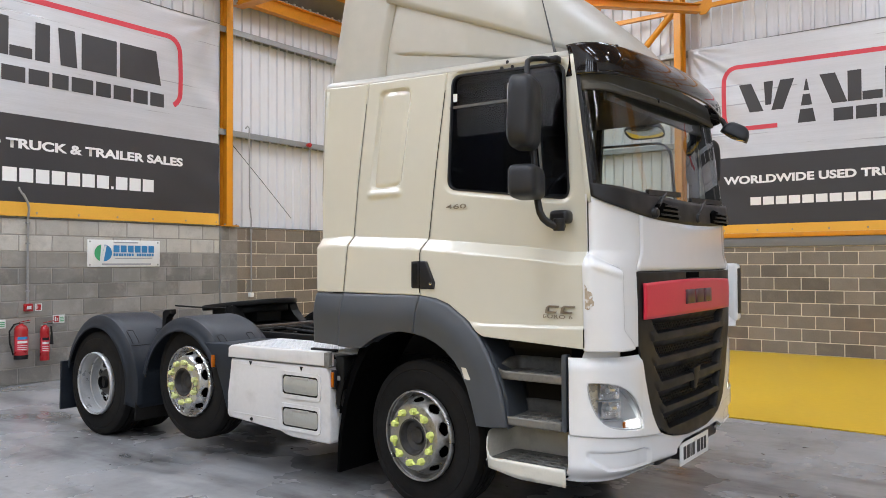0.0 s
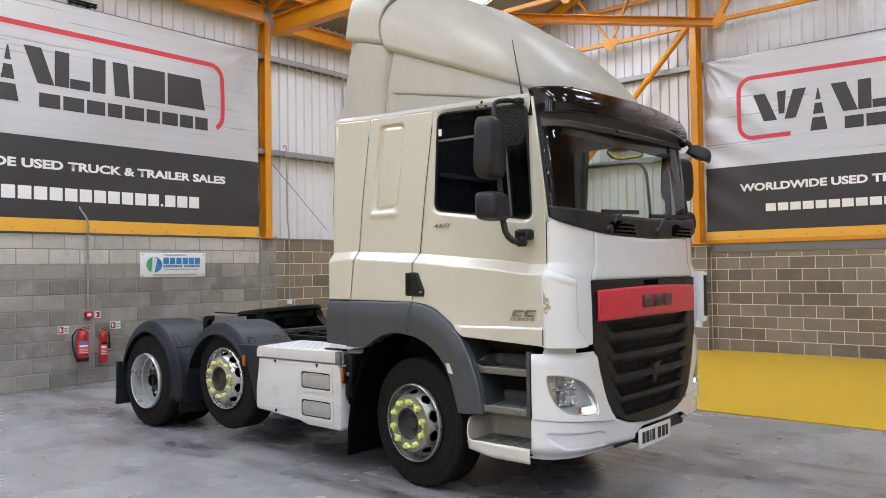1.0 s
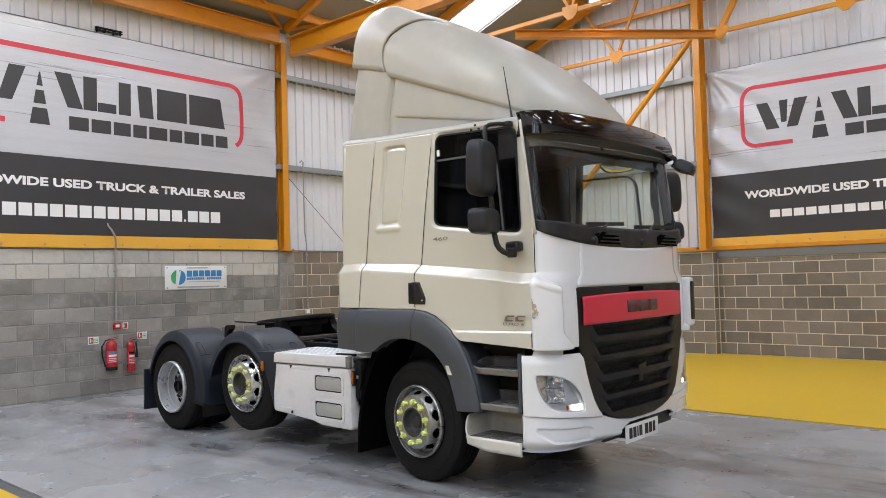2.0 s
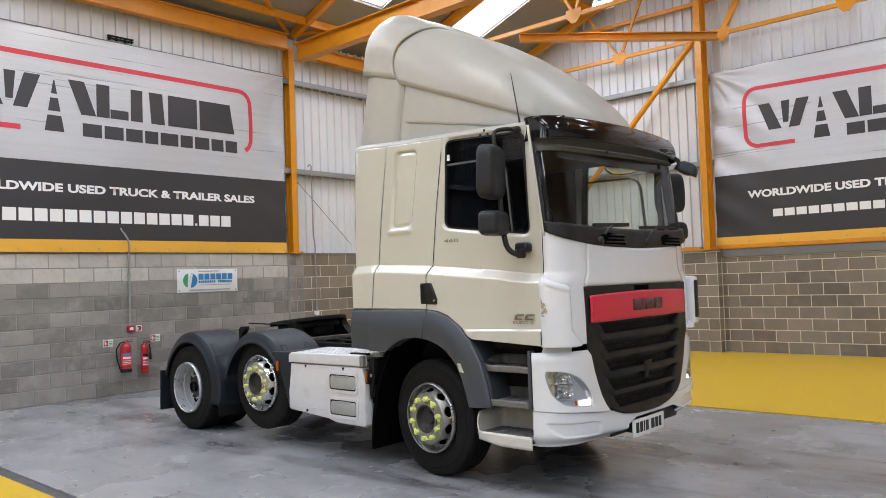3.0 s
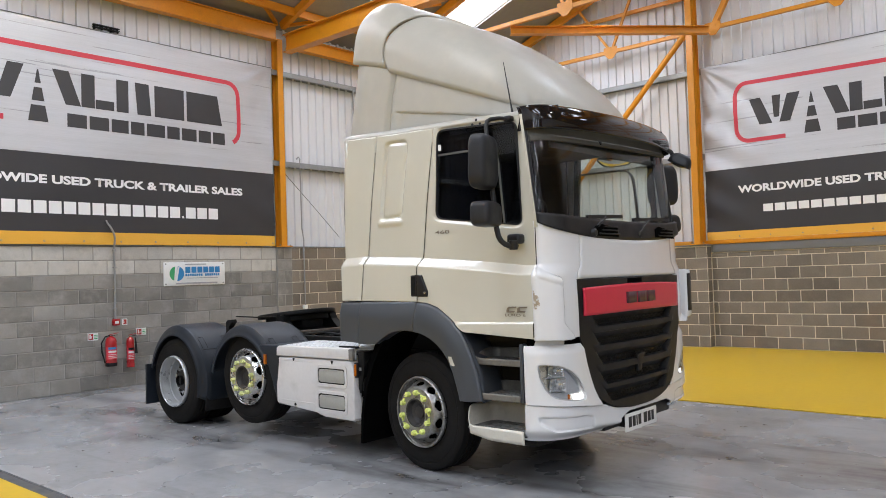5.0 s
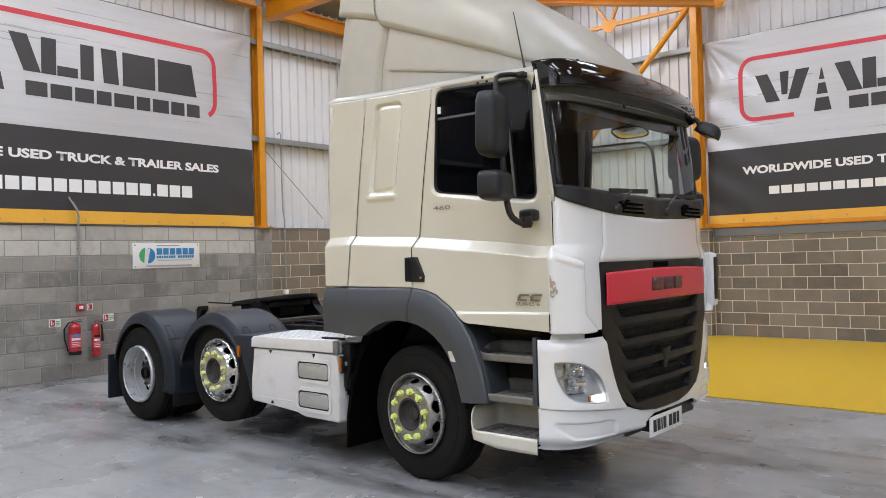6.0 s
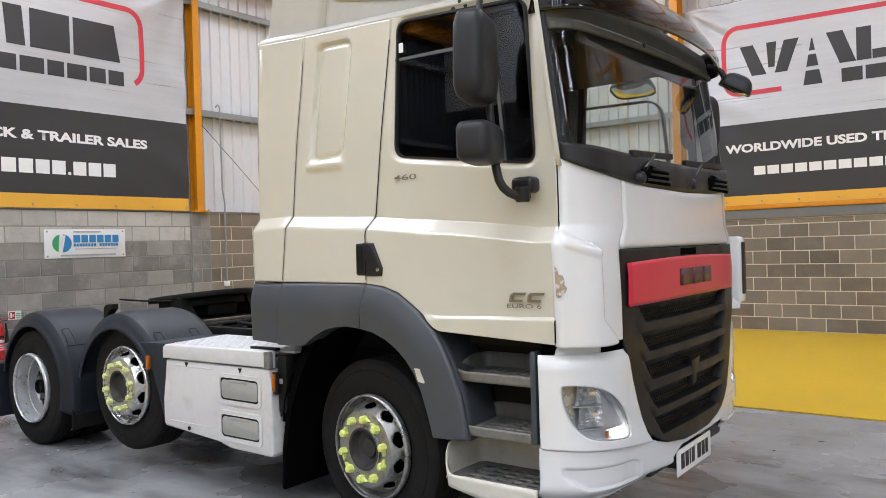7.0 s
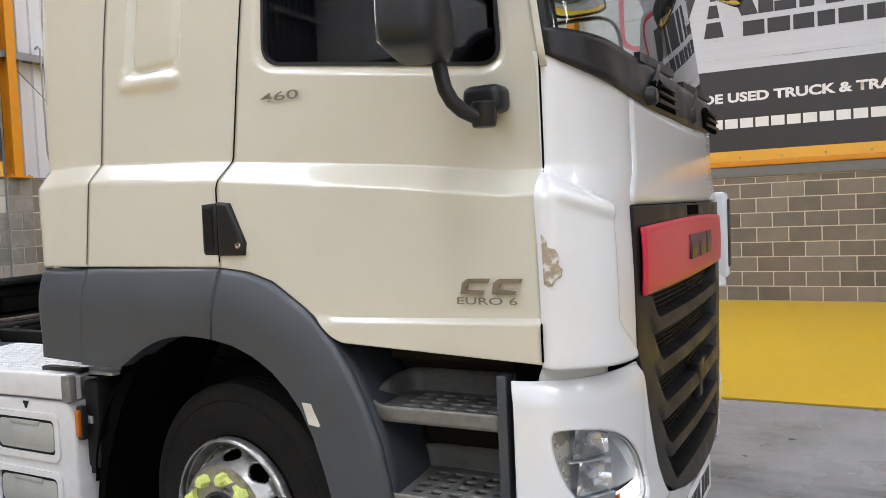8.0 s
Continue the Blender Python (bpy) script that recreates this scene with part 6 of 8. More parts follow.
    part("step_post", boxes((-1.812, -1.779, YC + side * 1.13 - 0.03, YC + side * 1.13 + 0.03, 0.665, 1.10), bevel=0.008), M_GREYP, truck, "grey post beside the steps")
    part("panel_support", boxes((-1.77, -1.70, YC + side * 0.99 - 0.08, YC + side * 0.99 + 0.08, 0.6, 1.11)), M_CAVITY_SHADE, truck)

# bumper lower lip
HB = 1.19
BFULL = 2 * (HB - 0.38) + CR * math.pi
bm = bmesh.new()


def bumper(u, v):
    q = lin(-0.01, BFULL + 0.01, u)
    e = abs(2 * u - 1)
    top = SEAM_L(max(0.0, min(q, BFULL - q)))
    bot = lin(0.372, 0.395, e)
    z = lin(bot, top, v)
    p = around(q, z, HB, -1.485, 0.26, 0.38, 0.03)
    tuck = 0.09 * (1 - smooth(0, 0.45, v)) ** 2
    qq = min(q, BFULL - q)
    lo_edge, hi_edge = table([(0.08, 0.55), (0.14, 0.50), (0.2, 0.46), (0.53, 0.435)], qq), table([(0.08, 0.588), (0.44, 0.556), (0.5, 0.54), (0.53, 0.51)], qq)
    dish = 0.018 * smooth(0.085, 0.115, qq) * (1 - smooth(0.49, 0.525, qq)) * smooth(lo_edge, lo_edge + 0.018, z) * (1 - smooth(hi_edge - 0.018, hi_edge, z))
    d = Vector((p.x + 2.2, (p.y - YC) * 0.35, 0)).normalized()
    return p - d * (tuck + dish)


def bumper_keep(u, v):
    p = bumper(u, v)
    y = p[1] - YC
    return not (-0.31 < y < 0.62 and p[2] < 0.50 - 0.35 * max(0, abs(y - 0.155) - 0.345))


grid(bm, bumper, 220, 44, bumper_keep)
solid(part("bumper", bm, M_WHITE, truck, "white lower bumper with moulded recesses"), 0.02)
part("bumper_backing", boxes((-1.62, -1.525, YC - 0.46, YC + 0.68, 0.37, 0.56), bevel=0.02), M_BLACKP, truck, "black slot behind the number plate")
np_ = part("number_plate", boxes((-1.468, -1.46, 4.97, 5.505, 0.335, 0.475), bevel=0.002), M_PLATE, truck, "white number plate")
part("plate_bracket", boxes((-1.54, -1.4685, 5.0, 5.48, 0.37, 0.45)), M_BLACKP, np_)
p = 5.02
for wd in (0.05, 0.05, 0.02, 0.048, 0.0, 0.058, 0.05, 0.042):
    if wd:
        part("plate_bar", boxes((-1.4598, -1.4585, p, p + wd, 0.365, 0.448)), M_BLACKP, np_)
    p += (wd + 0.014) if wd else 0.03

# ---- steps ----
def tray_path(x0, x1, ya, yb, r=0.055):
    """Plan line of a tray wall: along its front, round its rear end and back along the inside."""
    p = [Vector((x1, ya, 0))]
    p += arc_points((x1, ya, 0), (x0, ya, 0), (x0, (ya + yb) / 2, 0), 8, r)[1:-1]
    p += arc_points((x0, (ya + yb) / 2, 0), (x0, yb, 0), (x1, yb, 0), 8, r)[1:]
    cum = [0.0]
    for a, b in zip(p, p[1:]):
        cum.append(cum[-1] + (b - a).length)

    def at(s):
        s = s * cum[-1]
        for k in range(len(p) - 1):
            if s <= cum[k + 1] or k == len(p) - 2:
                d = p[k + 1] - p[k]
                return p[k] + d * ((s - cum[k]) / max(1e-6, cum[k + 1] - cum[k])), d.normalized()
    return at


for side in (-1, 1):
    part("step_well", boxes((-2.36, -1.76, YC + side * 0.82 - 0.02, YC + side * 0.82 + 0.02, 0.42, 1.14), (-2.25, -1.76, YC + side * 0.9 - 0.1, YC + side * 0.9 + 0.1, 1.10, 1.14)), M_WELL, truck, "brown dusty step well")
    for k, (z, x0, x1, ys) in enumerate(((0.962, -2.262, -1.813, 1.13), (0.702, -2.212, -1.813, 1.16), (0.452, -2.31, -1.775, 1.185))):
        ya, yb = YC + side * ys, YC + side * 0.85
        bm = bmesh.new()
        cols, rows = 5, 4

        def tread(u, v):
            return (lin(x0 + 0.006, x1, u), lin(ya - side * 0.006, yb, v), z)

        def slots(u, v):
            a, b = (u - 0.13) / 0.82 * cols, (v - 0.14) / 0.72 * rows
            return not (0 < a < cols and 0 < b < rows and 0.14 < a % 1 < 0.78 and 0.18 < b % 1 < 0.74)
        grid(bm, tread, 60, 50, slots)
        tr = solid(part("step_tread", bm, M_STEPG, truck, "worn grey slotted step tread"), 0.012)
        line = tray_path(x0, x1, ya, yb)
        bm = bmesh.new()

        def wall(u, v):
            p, d = line(u)
            out = Vector((d.y, -d.x, 0)) * (1 if side < 0 else -1)
            low = z - 0.036 if k < 2 else z - lin(0.085, 0.05, smooth(0.2, 0.40, u))
            h = lin(0.014, 0.16, smooth(0.355, 0.43, u)) if k == 2 else lin(0.014, 0.075, smooth(0.32, 0.55, u))
            return p - out * (0.012 * v * (1 if u > 0.3 else 0.3)) + Vector((0, 0, lin(low, z + h, v)))
        grid(bm, wall, 60, 4)
        solid(part("step_tray", bm, M_STEPC if k == 2 else M_TRAY, tr, "cream lower step tray" if k == 2 else "worn beige step tray"), 0.009)
        part("tray_bottom", boxes((x0 + 0.02, x1, min(ya - side * 0.012, yb), max(ya - side * 0.012, yb), z - 0.034, z - 0.028)), M_CAVITY_SHADE, tr)

# ---- door furniture on the near side ----
HY = YC - cab_half(-2.8, 1.5) - 0.006
bm = bmesh.new()
prism(bm, slid([(-2.898, 1.636), (-2.826, 1.64), (-2.826, 1.458), (-2.89, 1.458), (-2.90, 1.47)]), "xz", HY - 0.006, HY + 0.02, 0.01, 2)
hs = part("handle_recess", bm, M_BLACKP, truck, "black recessed grip beside the door edge")
bm = bmesh.new()
# Dark patch over the grip, painted as its shaded hollow.
prism(bm, slid([(-2.887, 1.622), (-2.845, 1.625), (-2.845, 1.475), (-2.883, 1.476)]), "xz", HY - 0.010, HY - 0.006, 0.003, 1)
part("grip_shade_patch", bm, M_CHASSIS, hs)
bm = bmesh.new()
prism(bm, slid([(-2.82, 1.64), (-2.765, 1.635), (-2.703, 1.50), (-2.71, 1.458), (-2.82, 1.458)]), "xz", HY - 0.018, HY + 0.02, 0.012, 3)
dh = part("door_handle", bm, M_BLACKP, truck, "black plastic door handle with lock")
part("lock", lathe(bmesh.new(), [(0, -0.008), (0.009, -0.007), (0.011, 0.0)], (-2.717, HY - 0.016, 1.487), 14, "y"), M_CHROME, dh, "small chrome lock")
# badges
YB = YC - max(cab_half(-1.95, 1.35), cab_half(-1.72, 1.35)) - 0.019
RIGHTW, UPW = (1, 0, 0), (0, 0, 1)
words("460", 0.030, 0.158, (-2.642, YC - cab_half(-2.55, 1.962) - 0.016, 1.957), (RIGHTW, UPW), M_BRONZE, truck, "badge_number", 0.01, "small chrome power number")
words("EURO 6", 0.0205, 0.186, (-1.912, YB, 1.3035), (RIGHTW, UPW), M_BRONZE, truck, "badge_lettering", 0.01, "small chrome emission lettering")
for x0 in (-1.90, -1.803):
    bm = bmesh.new()
    prism(bm, [(x0, 1.333), (x0 + 0.07, 1.333), (x0 + 0.076, 1.344), (x0 + 0.02, 1.344), (x0 + 0.026, 1.365), (x0 + 0.088, 1.365), (x0 + 0.093, 1.377), (x0 + 0.024, 1.377), (x0 + 0.006, 1.365)], "xz", YB - 0.002, YB + 0.004, 0.001, 1)
    part("badge_shape", bm, M_BRONZE, truck, "chrome model badge shape")
for dx, dz in ((0, 0), (0.075, 0.0), (0.04, 0.05)):
    part("plug_hole", lathe(bmesh.new(), [(0, -0.004), (0.011, -0.003), (0.012, 0.002)], (-2.24 + dx, YC - cab_half(-2.2, 2.79) - 0.002, 2.80 + dz * 0.6), 10, "y"), M_BLACKP, truck, "dark plug hole")
# marker sticker in the window
part("window_sticker", boxes((-2.595, -2.565, YC - 1.101, YC - 1.0995, 2.635, 2.685)), M_SIGN_W, truck, "small pale window sticker")


# ---- mirrors ----
def mirror_head(name, cx, cy, cz, w, h, d, parent, tilt=0.0):
    bm = bmesh.new()

    def shell(u, v):
        a, b = lin(-math.pi / 2, math.pi / 2, v), 2 * math.pi * u
        sgn = lambda t, p: math.copysign(abs(t) ** p, t)
        ex = 0.42
        return (sgn(math.cos(a), ex) * sgn(math.cos(b), ex) * d, sgn(math.cos(a), ex) * sgn(math.sin(b), ex) * w, sgn(math.sin(a), ex) * h)
    grid(bm, shell, 40, 26)
    bmesh.ops.remove_doubles(bm, verts=bm.verts, dist=0.0006)
    for v in bm.verts:
        v.co.y *= 1 - 0.12 * max(0, v.co.z / h) if v.co.y > 0 else 1
        v.co.x *= 1 if v.co.x > 0 else 0.7
    turn = pose(cx, cy, cz, 0, tilt, 18 if cy < YC else -18)
    bmesh.ops.transform(bm, matrix=turn, verts=bm.verts)
    ob = part(name, bm, M_HOUSING, parent, "black mirror housing")
    bm = boxes((-d * 0.7 - 0.001, -d * 0.7 + 0.004, -w * 0.68, w * 0.68, -h * 0.72, h * 0.72))
    bmesh.ops.transform(bm, matrix=turn, verts=bm.verts)
    part("mirror_glass", bm, M_MIRROR, ob, "mirror glass")
    return ob


for side in (-1, 1):
    my = YC + (1.33 if side > 0 else -1.405)
    ahead = 0.08 if side > 0 else 0.0          # the far mirrors are swung further forward
    bm = bmesh.new()
    s = side
    pts = [(-1.868, YC + s * 1.08, 2.785), (-1.91, YC + s * 1.17, 2.788), (-1.94, YC + s * 1.24, 2.775), (-1.948, YC + s * 1.275, 2.755), (-1.944, YC + s * 1.292, 2.71), (-1.93, YC + s * 1.295, 2.6), (-1.898, YC + s * 1.295, 2.2), (-1.882, YC + s * 1.292, 1.975), (-1.875, YC + s * 1.29, 1.935), (-1.866, YC + s * 1.288, 1.895), (-1.85, YC + s * 1.28, 1.862), (-1.83, YC + s * 1.262, 1.838), (-1.808, YC + s * 1.24, 1.824), (-1.79, YC + s * 1.215, 1.82), (-1.782, YC + s * 1.18, 1.822)]
    pts = pts[:1] + [(x + ahead * smooth(0, 0.12, abs(y - YC) - 1.1), y, z) for x, y, z in pts[1:]]
    tube(bm, pts, [0.016] * 6 + [0.018] + [0.021] * (len(pts) - 7), 12)
    ma = part("mirror_arm", bm, M_BLACKP, truck, "black tubular mirror arm")
    part("mirror_foot", boxes((-1.86, -1.742, YC + s * 1.165 - 0.045, YC + s * 1.165 + 0.045, 1.835, 1.912), bevel=0.024, seg=3), M_BLACKP, ma, "rounded mirror foot")
    part("arm_knuckle", lathe(bmesh.new(), [(0.0, -0.034), (0.03, -0.034), (0.034, -0.026), (0.034, 0.03), (0.028, 0.036), (0.0, 0.036)], (-1.79, YC + s * 1.212, 1.828), 16, "z"), M_BLACKP, ma, "black pivot of the mirror arm")
    part("upper_foot", boxes((-1.905, -1.835, YC + s * 1.105 - 0.035, YC + s * 1.105 + 0.035, 2.766, 2.806), bevel=0.012, seg=2), M_BLACKP, ma)
    mirror_head("main_mirror", -1.905 + ahead, my, 2.435, 0.165, 0.198, 0.085, ma, 2)
    mirror_head("wide_angle_mirror", -1.895 + ahead, my, 2.055, 0.16, 0.092, 0.095, ma, 0)
# kerb mirror on the far front corner
bm = bmesh.new()
tube(bm, [(-1.62, 6.12, 2.735), (-1.57, 6.14, 2.72), (-1.535, 6.155, 2.69), (-1.52, 6.16, 2.655)], 0.02, 10)
km = part("kerb_mirror_arm", bm, M_BLACKP, truck, "black kerb mirror arm")


def bowl_mirror(name, place, turn, wide, deep, tall, parent, label):
    """A small rounded mirror housing with a domed glass let into its lower side."""
    bm = bmesh.new()
    half = lambda t: math.copysign(abs(t) ** 0.6, t)
    grid(bm, lambda u, v: (wide * half(math.cos(2 * math.pi * u)) * math.cos(math.pi / 2 * v) ** 0.6, deep * half(math.sin(2 * math.pi * u)) * math.cos(math.pi / 2 * v) ** 0.6, tall * math.sin(math.pi / 2 * v)), 36, 10)
    m = Matrix.Translation(place) @ turn
    bmesh.ops.remove_doubles(bm, verts=bm.verts, dist=0.0004)
    bmesh.ops.transform(bm, matrix=m, verts=bm.verts)
    ob = solid(part(name, bm, M_HOUSING, parent, label), 0.006)
    bm = bmesh.new()
    grid(bm, lambda u, v: (0.93 * wide * half(math.cos(2 * math.pi * u)) * v, 0.93 * deep * half(math.sin(2 * math.pi * u)) * v, 0.006 - 0.20 * wide * (1 - v * v)), 36, 10)
    bmesh.ops.remove_doubles(bm, verts=bm.verts, dist=0.0004)
    bmesh.ops.transform(bm, matrix=m, verts=bm.verts)
    part("mirror_glass", bm, M_MIRROR, ob, "domed mirror glass", angle=60)
    return ob


bowl_mirror("kerb_mirror", (-1.45, 6.12, 2.555), pose(0, 0, 0, 0, 28, 12), 0.105, 0.075, 0.105, km, "small black kerb mirror with a domed glass")
bowl_mirror("proximity_mirror", (-2.27, 6.42, 2.71), pose(0, 0, 0, -20, 0, 0), 0.165, 0.11, 0.10, truck, "round proximity mirror over the far door")
part("proximity_mirror_bracket", boxes((-2.26, -2.18, 6.30, 6.42, 2.80, 2.83), bevel=0.008), M_BLACKP, truck, "black bracket over the far door")

# ---- wipers ----
for y0, y1 in ((4.62, 5.12), (5.36, 5.98)):
    bm = bmesh.new()
    tube(bm, [(XF(1.93) + 0.035, y0, 1.915), (XF(1.96) + 0.045, y0 + 0.1, 1.985), (XF(2.05) + 0.035, y0 + 0.24, 2.045)], [0.014, 0.012, 0.010], 8)
    wp = part("wiper_arm", bm, M_BLACKP, truck, "black wiper arm")
    part("wiper_blade", bar(bmesh.new(), (XF(2.04) + 0.03, y0 - 0.05, 2.035), (XF(2.06) + 0.03, y1, 2.055), 0.02, 0.03), M_BLACKP, wp, "black wiper blade")
    part("wiper_hub", lathe(bmesh.new(), [(0, 0.045), (0.022, 0.045), (0.03, 0.035), (0.032, 0.0)], (XF(1.92) + 0.02, y0, 1.912), 14, "x"), M_BLACKP, wp)

# ---- inside the cab ----
part("dashboard", prism(bmesh.new(), [(-1.62, 1.95), (-1.75, 2.02), (-2.0, 2.03), (-2.12, 1.95), (-2.12, 1.55), (-1.62, 1.5)], "xz", YC - 0.98, YC + 0.98, 0.02, 2), M_TRIMIN, truck, "dark dashboard")
bm = bmesh.new()
ringpts = [(0.22 * math.cos(a), 0.22 * math.sin(a), 0) for a in [2 * math.pi * k / 36 for k in range(36)]]
tube(bm, ringpts + ringpts[:1], 0.014, 8, cap=False)
for a in (0.3, math.pi - 0.3, -math.pi / 2):
    bar(bm, (0, 0, -0.03), (0.21 * math.cos(a), 0.21 * math.sin(a), 0), 0.03, 0.012)
bmesh.ops.transform(bm, matrix=pose(-2.16, 4.72, 2.03, 0, -58, 0), verts=bm.verts)
part("steering_wheel", bm, M_BLACKP, truck, "black steering wheel")
for y in (4.68, 5.76):
    bm = bmesh.new()
    box(bm, -2.75, -2.25, y - 0.24, y + 0.24, 1.60, 1.76, 0.05, 3)
    seat = part("seat", bm, M_SEAT, truck, "dark cloth driver's seat")
    bm = bmesh.new()
    box(bm, -2.86, -2.74, y - 0.23, y + 0.23, 1.74, 2.33, 0.045, 3)
    bmesh.ops.rotate(bm, cent=(-2.8, y, 1.76), matrix=Matrix.Rotation(radians(-8), 3, "Y"), verts=bm.verts)
    part("backrest", bm, M_SEAT, seat)
    part("headrest", boxes((-2.95, -2.85, y - 0.14, y + 0.14, 2.33, 2.52), bevel=0.04, seg=3), M_SEAT, seat)
bm = bmesh.new()
grid(bm, lambda u, v: (lin(-3.0, -2.30, u) + 0.0, YC - 0.97 + 0.004 * math.sin(u * 40), lin(1.9, 2.72, v)), 40, 2)
solid(part("curtain", bm, M_CURTAIN, truck, "dark navy bunk curtain"), 0.006)
bm = bmesh.new()
grid(bm, lambda u, v: (-3.0 + 0.02 * math.sin(u * 90), lin(YC - 0.96, YC + 0.45, u), lin(1.9, 2.72, v)), 90, 2)
solid(part("curtain", bm, M_CURTAIN, truck, "dark navy bunk curtain"), 0.006)
part("bunk", boxes((-3.78, -3.05, YC - 0.98, YC + 0.98, 1.5, 1.78), bevel=0.04), M_SEAT, truck, "dark bunk mattress")
part("sun_blind", prism(bmesh.new(), [(-1.66, 2.72), (-1.68, 2.72), (-1.66, 2.56), (-1.64, 2.56)], "xz", YC - 0.9, YC + 0.75, 0.004, 1), M_BLIND, truck, "olive grey roller sun blind")
# ---- roof fairing ----
TOPZ = [(-3.3, 4.03), (-3.1, 3.975), (-2.95, 3.905), (-2.7, 3.77), (-2.47, 3.62), (-2.2, 3.425), (-1.965, 3.215), (-1.8, 3.055), (-1.68, 2.925), (-1.60, 2.83)]
TOPC = [(-3.75, 4.10), (-3.68, 4.145), (-3.60, 4.175), (-3.5, 4.19), (-3.40, 4.172), (-3.28, 4.108), (-3.16, 4.034), (-3.06, 3.968), (-2.96, 3.91), (-2.85, 3.86)]
LOWZ = lambda x: table([(-3.8, 3.60), (-3.27, 3.443), (-2.85, 3.28), (-2.41, 3.115), (-1.94, 2.93), (-1.5, 2.82)], x)
FH = lambda x: table([(-3.75, 1.0), (-3.2, 1.0), (-2.6, 0.965), (-2.2, 0.885), (-1.95, 0.74), (-1.8, 0.58), (-1.70, 0.41), (-1.63, 0.22), (-1.60, 0.05)], x)


def hood(bm, back, ahead, tops, lowf, swell, n=40, nv=56):
    """A rounded hood between two leaning edges: back(z) and ahead(z) give where it starts and ends."""
    def fn(u, v):
        e = (v - 0.5) * 2
        z = 3.6
        for _ in range(12):
            x = lin(back(z), ahead(z), u)
            half, top, low = FH(x) + swell, table(tops, x), lowf(x)
            r = min(0.38, half * 0.9, max(0.02, (top - low) * 0.8))
            k_ = smooth(-3.35, -2.7, x)
            ra, rb = lin(r, half * 0.6, k_), lin(r, max(0.02, (top - low) * 0.9), k_)
            top += (0.28 * (ra - r) + 0.96 * (rb - r) + r - math.hypot(0.28 * ra, 0.96 * rb)) / 0.96
            sidelen, arc, flatw = max(0.001, top - rb - low), math.hypot(ra, rb) * 1.11, half - ra
            s_ = abs(e) * (sidelen + arc + flatw)
            if s_ < flatw:
                y, zn = s_, top + 0.02 * (1 - (s_ / max(flatw, 0.01)) ** 2) ** 2
            elif s_ < flatw + arc:
                a = (s_ - flatw) / arc * math.pi / 2
                y, zn = flatw + ra * math.sin(a), top - rb + rb * math.cos(a)
            else:
                y, zn = half, top - rb - (s_ - flatw - arc)
            z = 0.5 * z + 0.5 * zn
        return (x, YC + math.copysign(y, e), zn)
    return grid(bm, fn, n, nv)


SEAMX = lambda z: table([(3.44, -3.235), (3.48, -3.27), (3.54, -3.295), (3.62, -3.30), (3.70, -3.28), (3.78, -3.235), (3.86, -3.165), (3.92, -3.11), (4.0, -3.05), (4.1, -3.01)], z)
bm = hood(bmesh.new(), lambda z: SEAMX(z) + 0.003, lambda z: -1.602, TOPZ, LOWZ, 0.0, 70)
fair = solid(part("roof_fairing", bm, M_GEL, truck, "tall cream roof fairing", angle=50), 0.02)
bm = hood(bmesh.new(), lambda z: -3.695 + 0.20 * max(0, z - 3.6) + 0.30 * max(0, z - 3.95), lambda z: SEAMX(z) - 0.003, TOPC, lambda x: table([(-3.75, 3.61), (-3.27, 3.475)], x), 0.008, 24)
solid(part("fairing_collar", bm, M_GEL, fair, "cream trailing collar of the fairing", angle=50), 0.02)
# lower side walls of the fairing
PILLAR_F = lambda z: table([(2.88, -3.295), (2.941, -3.284), (3.167, -3.25), (3.411, -3.187), (3.5, -3.16)], z)
for side in (-1, 1):
    bm = bmesh.new()

    def low_side(u, v):
        z = 3.0
        for _ in range(3):
            x = lin(PILLAR_F(z) + 0.004, -1.92, u)
            z = lin(roof_line(x), LOWZ(x) + 0.012, v)
        line = 3.077 - 0.175 * (x + 3.175)
        d = FH(x) - 0.03 - 0.03 * (1 - smooth(0.0, 0.07, x - PILLAR_F(z))) ** 2
        d -= 0.016 * (1 - smooth(line - 0.012, line + 0.003, z)) * smooth(-3.2, -3.14, x)
        return (x, YC + side * d, z)
    grid(bm, low_side, 70, 60)
    solid(part("fairing_side", bm, M_GEL, fair, "cream lower side of the fairing with a pressed ledge"), 0.016)
    bm = bmesh.new()

    def low_collar(u, v):
        z = lin(2.88, lin(3.61, 3.47, u), v)
        x = lin(-3.81 + 0.215 * (z - 2.9), PILLAR_F(z), u)
        d = 0.988 - 0.05 * (1 - min(u / 0.34, 1)) ** 2 - 0.012 * u - 0.03 * smooth(0.92, 1.0, u)
        return (x, YC + side * d, z)
    grid(bm, low_collar, 40, 16)
    solid(part("fairing_pillar", bm, M_GEL, fair, "cream rounded rear pillar of the fairing"), 0.018)
    part("fairing_screw", lathe(bmesh.new(), [(0, -0.006), (0.01, -0.005), (0.012, 0)], (-3.25, YC + side * 0.985, 3.44), 10, "y"), M_BLACKP, fair)
part("fairing_inner", boxes((-3.55, -3.3, YC - 0.84, YC + 0.84, 2.9, 3.4)), M_CAVITY_SHADE, fair)
bm = bmesh.new()
tube(bm, [(-1.94, 4.265, 2.85), (-1.985, 4.305, 2.95), (-2.15, 4.45, 3.335)], [0.012, 0.006, 0.003], 8)
an = part("antenna", bm, M_BLACKP, truck, "thin black whip antenna")
part("antenna_foot", lathe(bmesh.new(), [(0.03, -0.03), (0.026, 0.0), (0.01, 0.02), (0, 0.02)], (-1.94, 4.265, 2.85), 14, "z"), M_BLACKP, an)


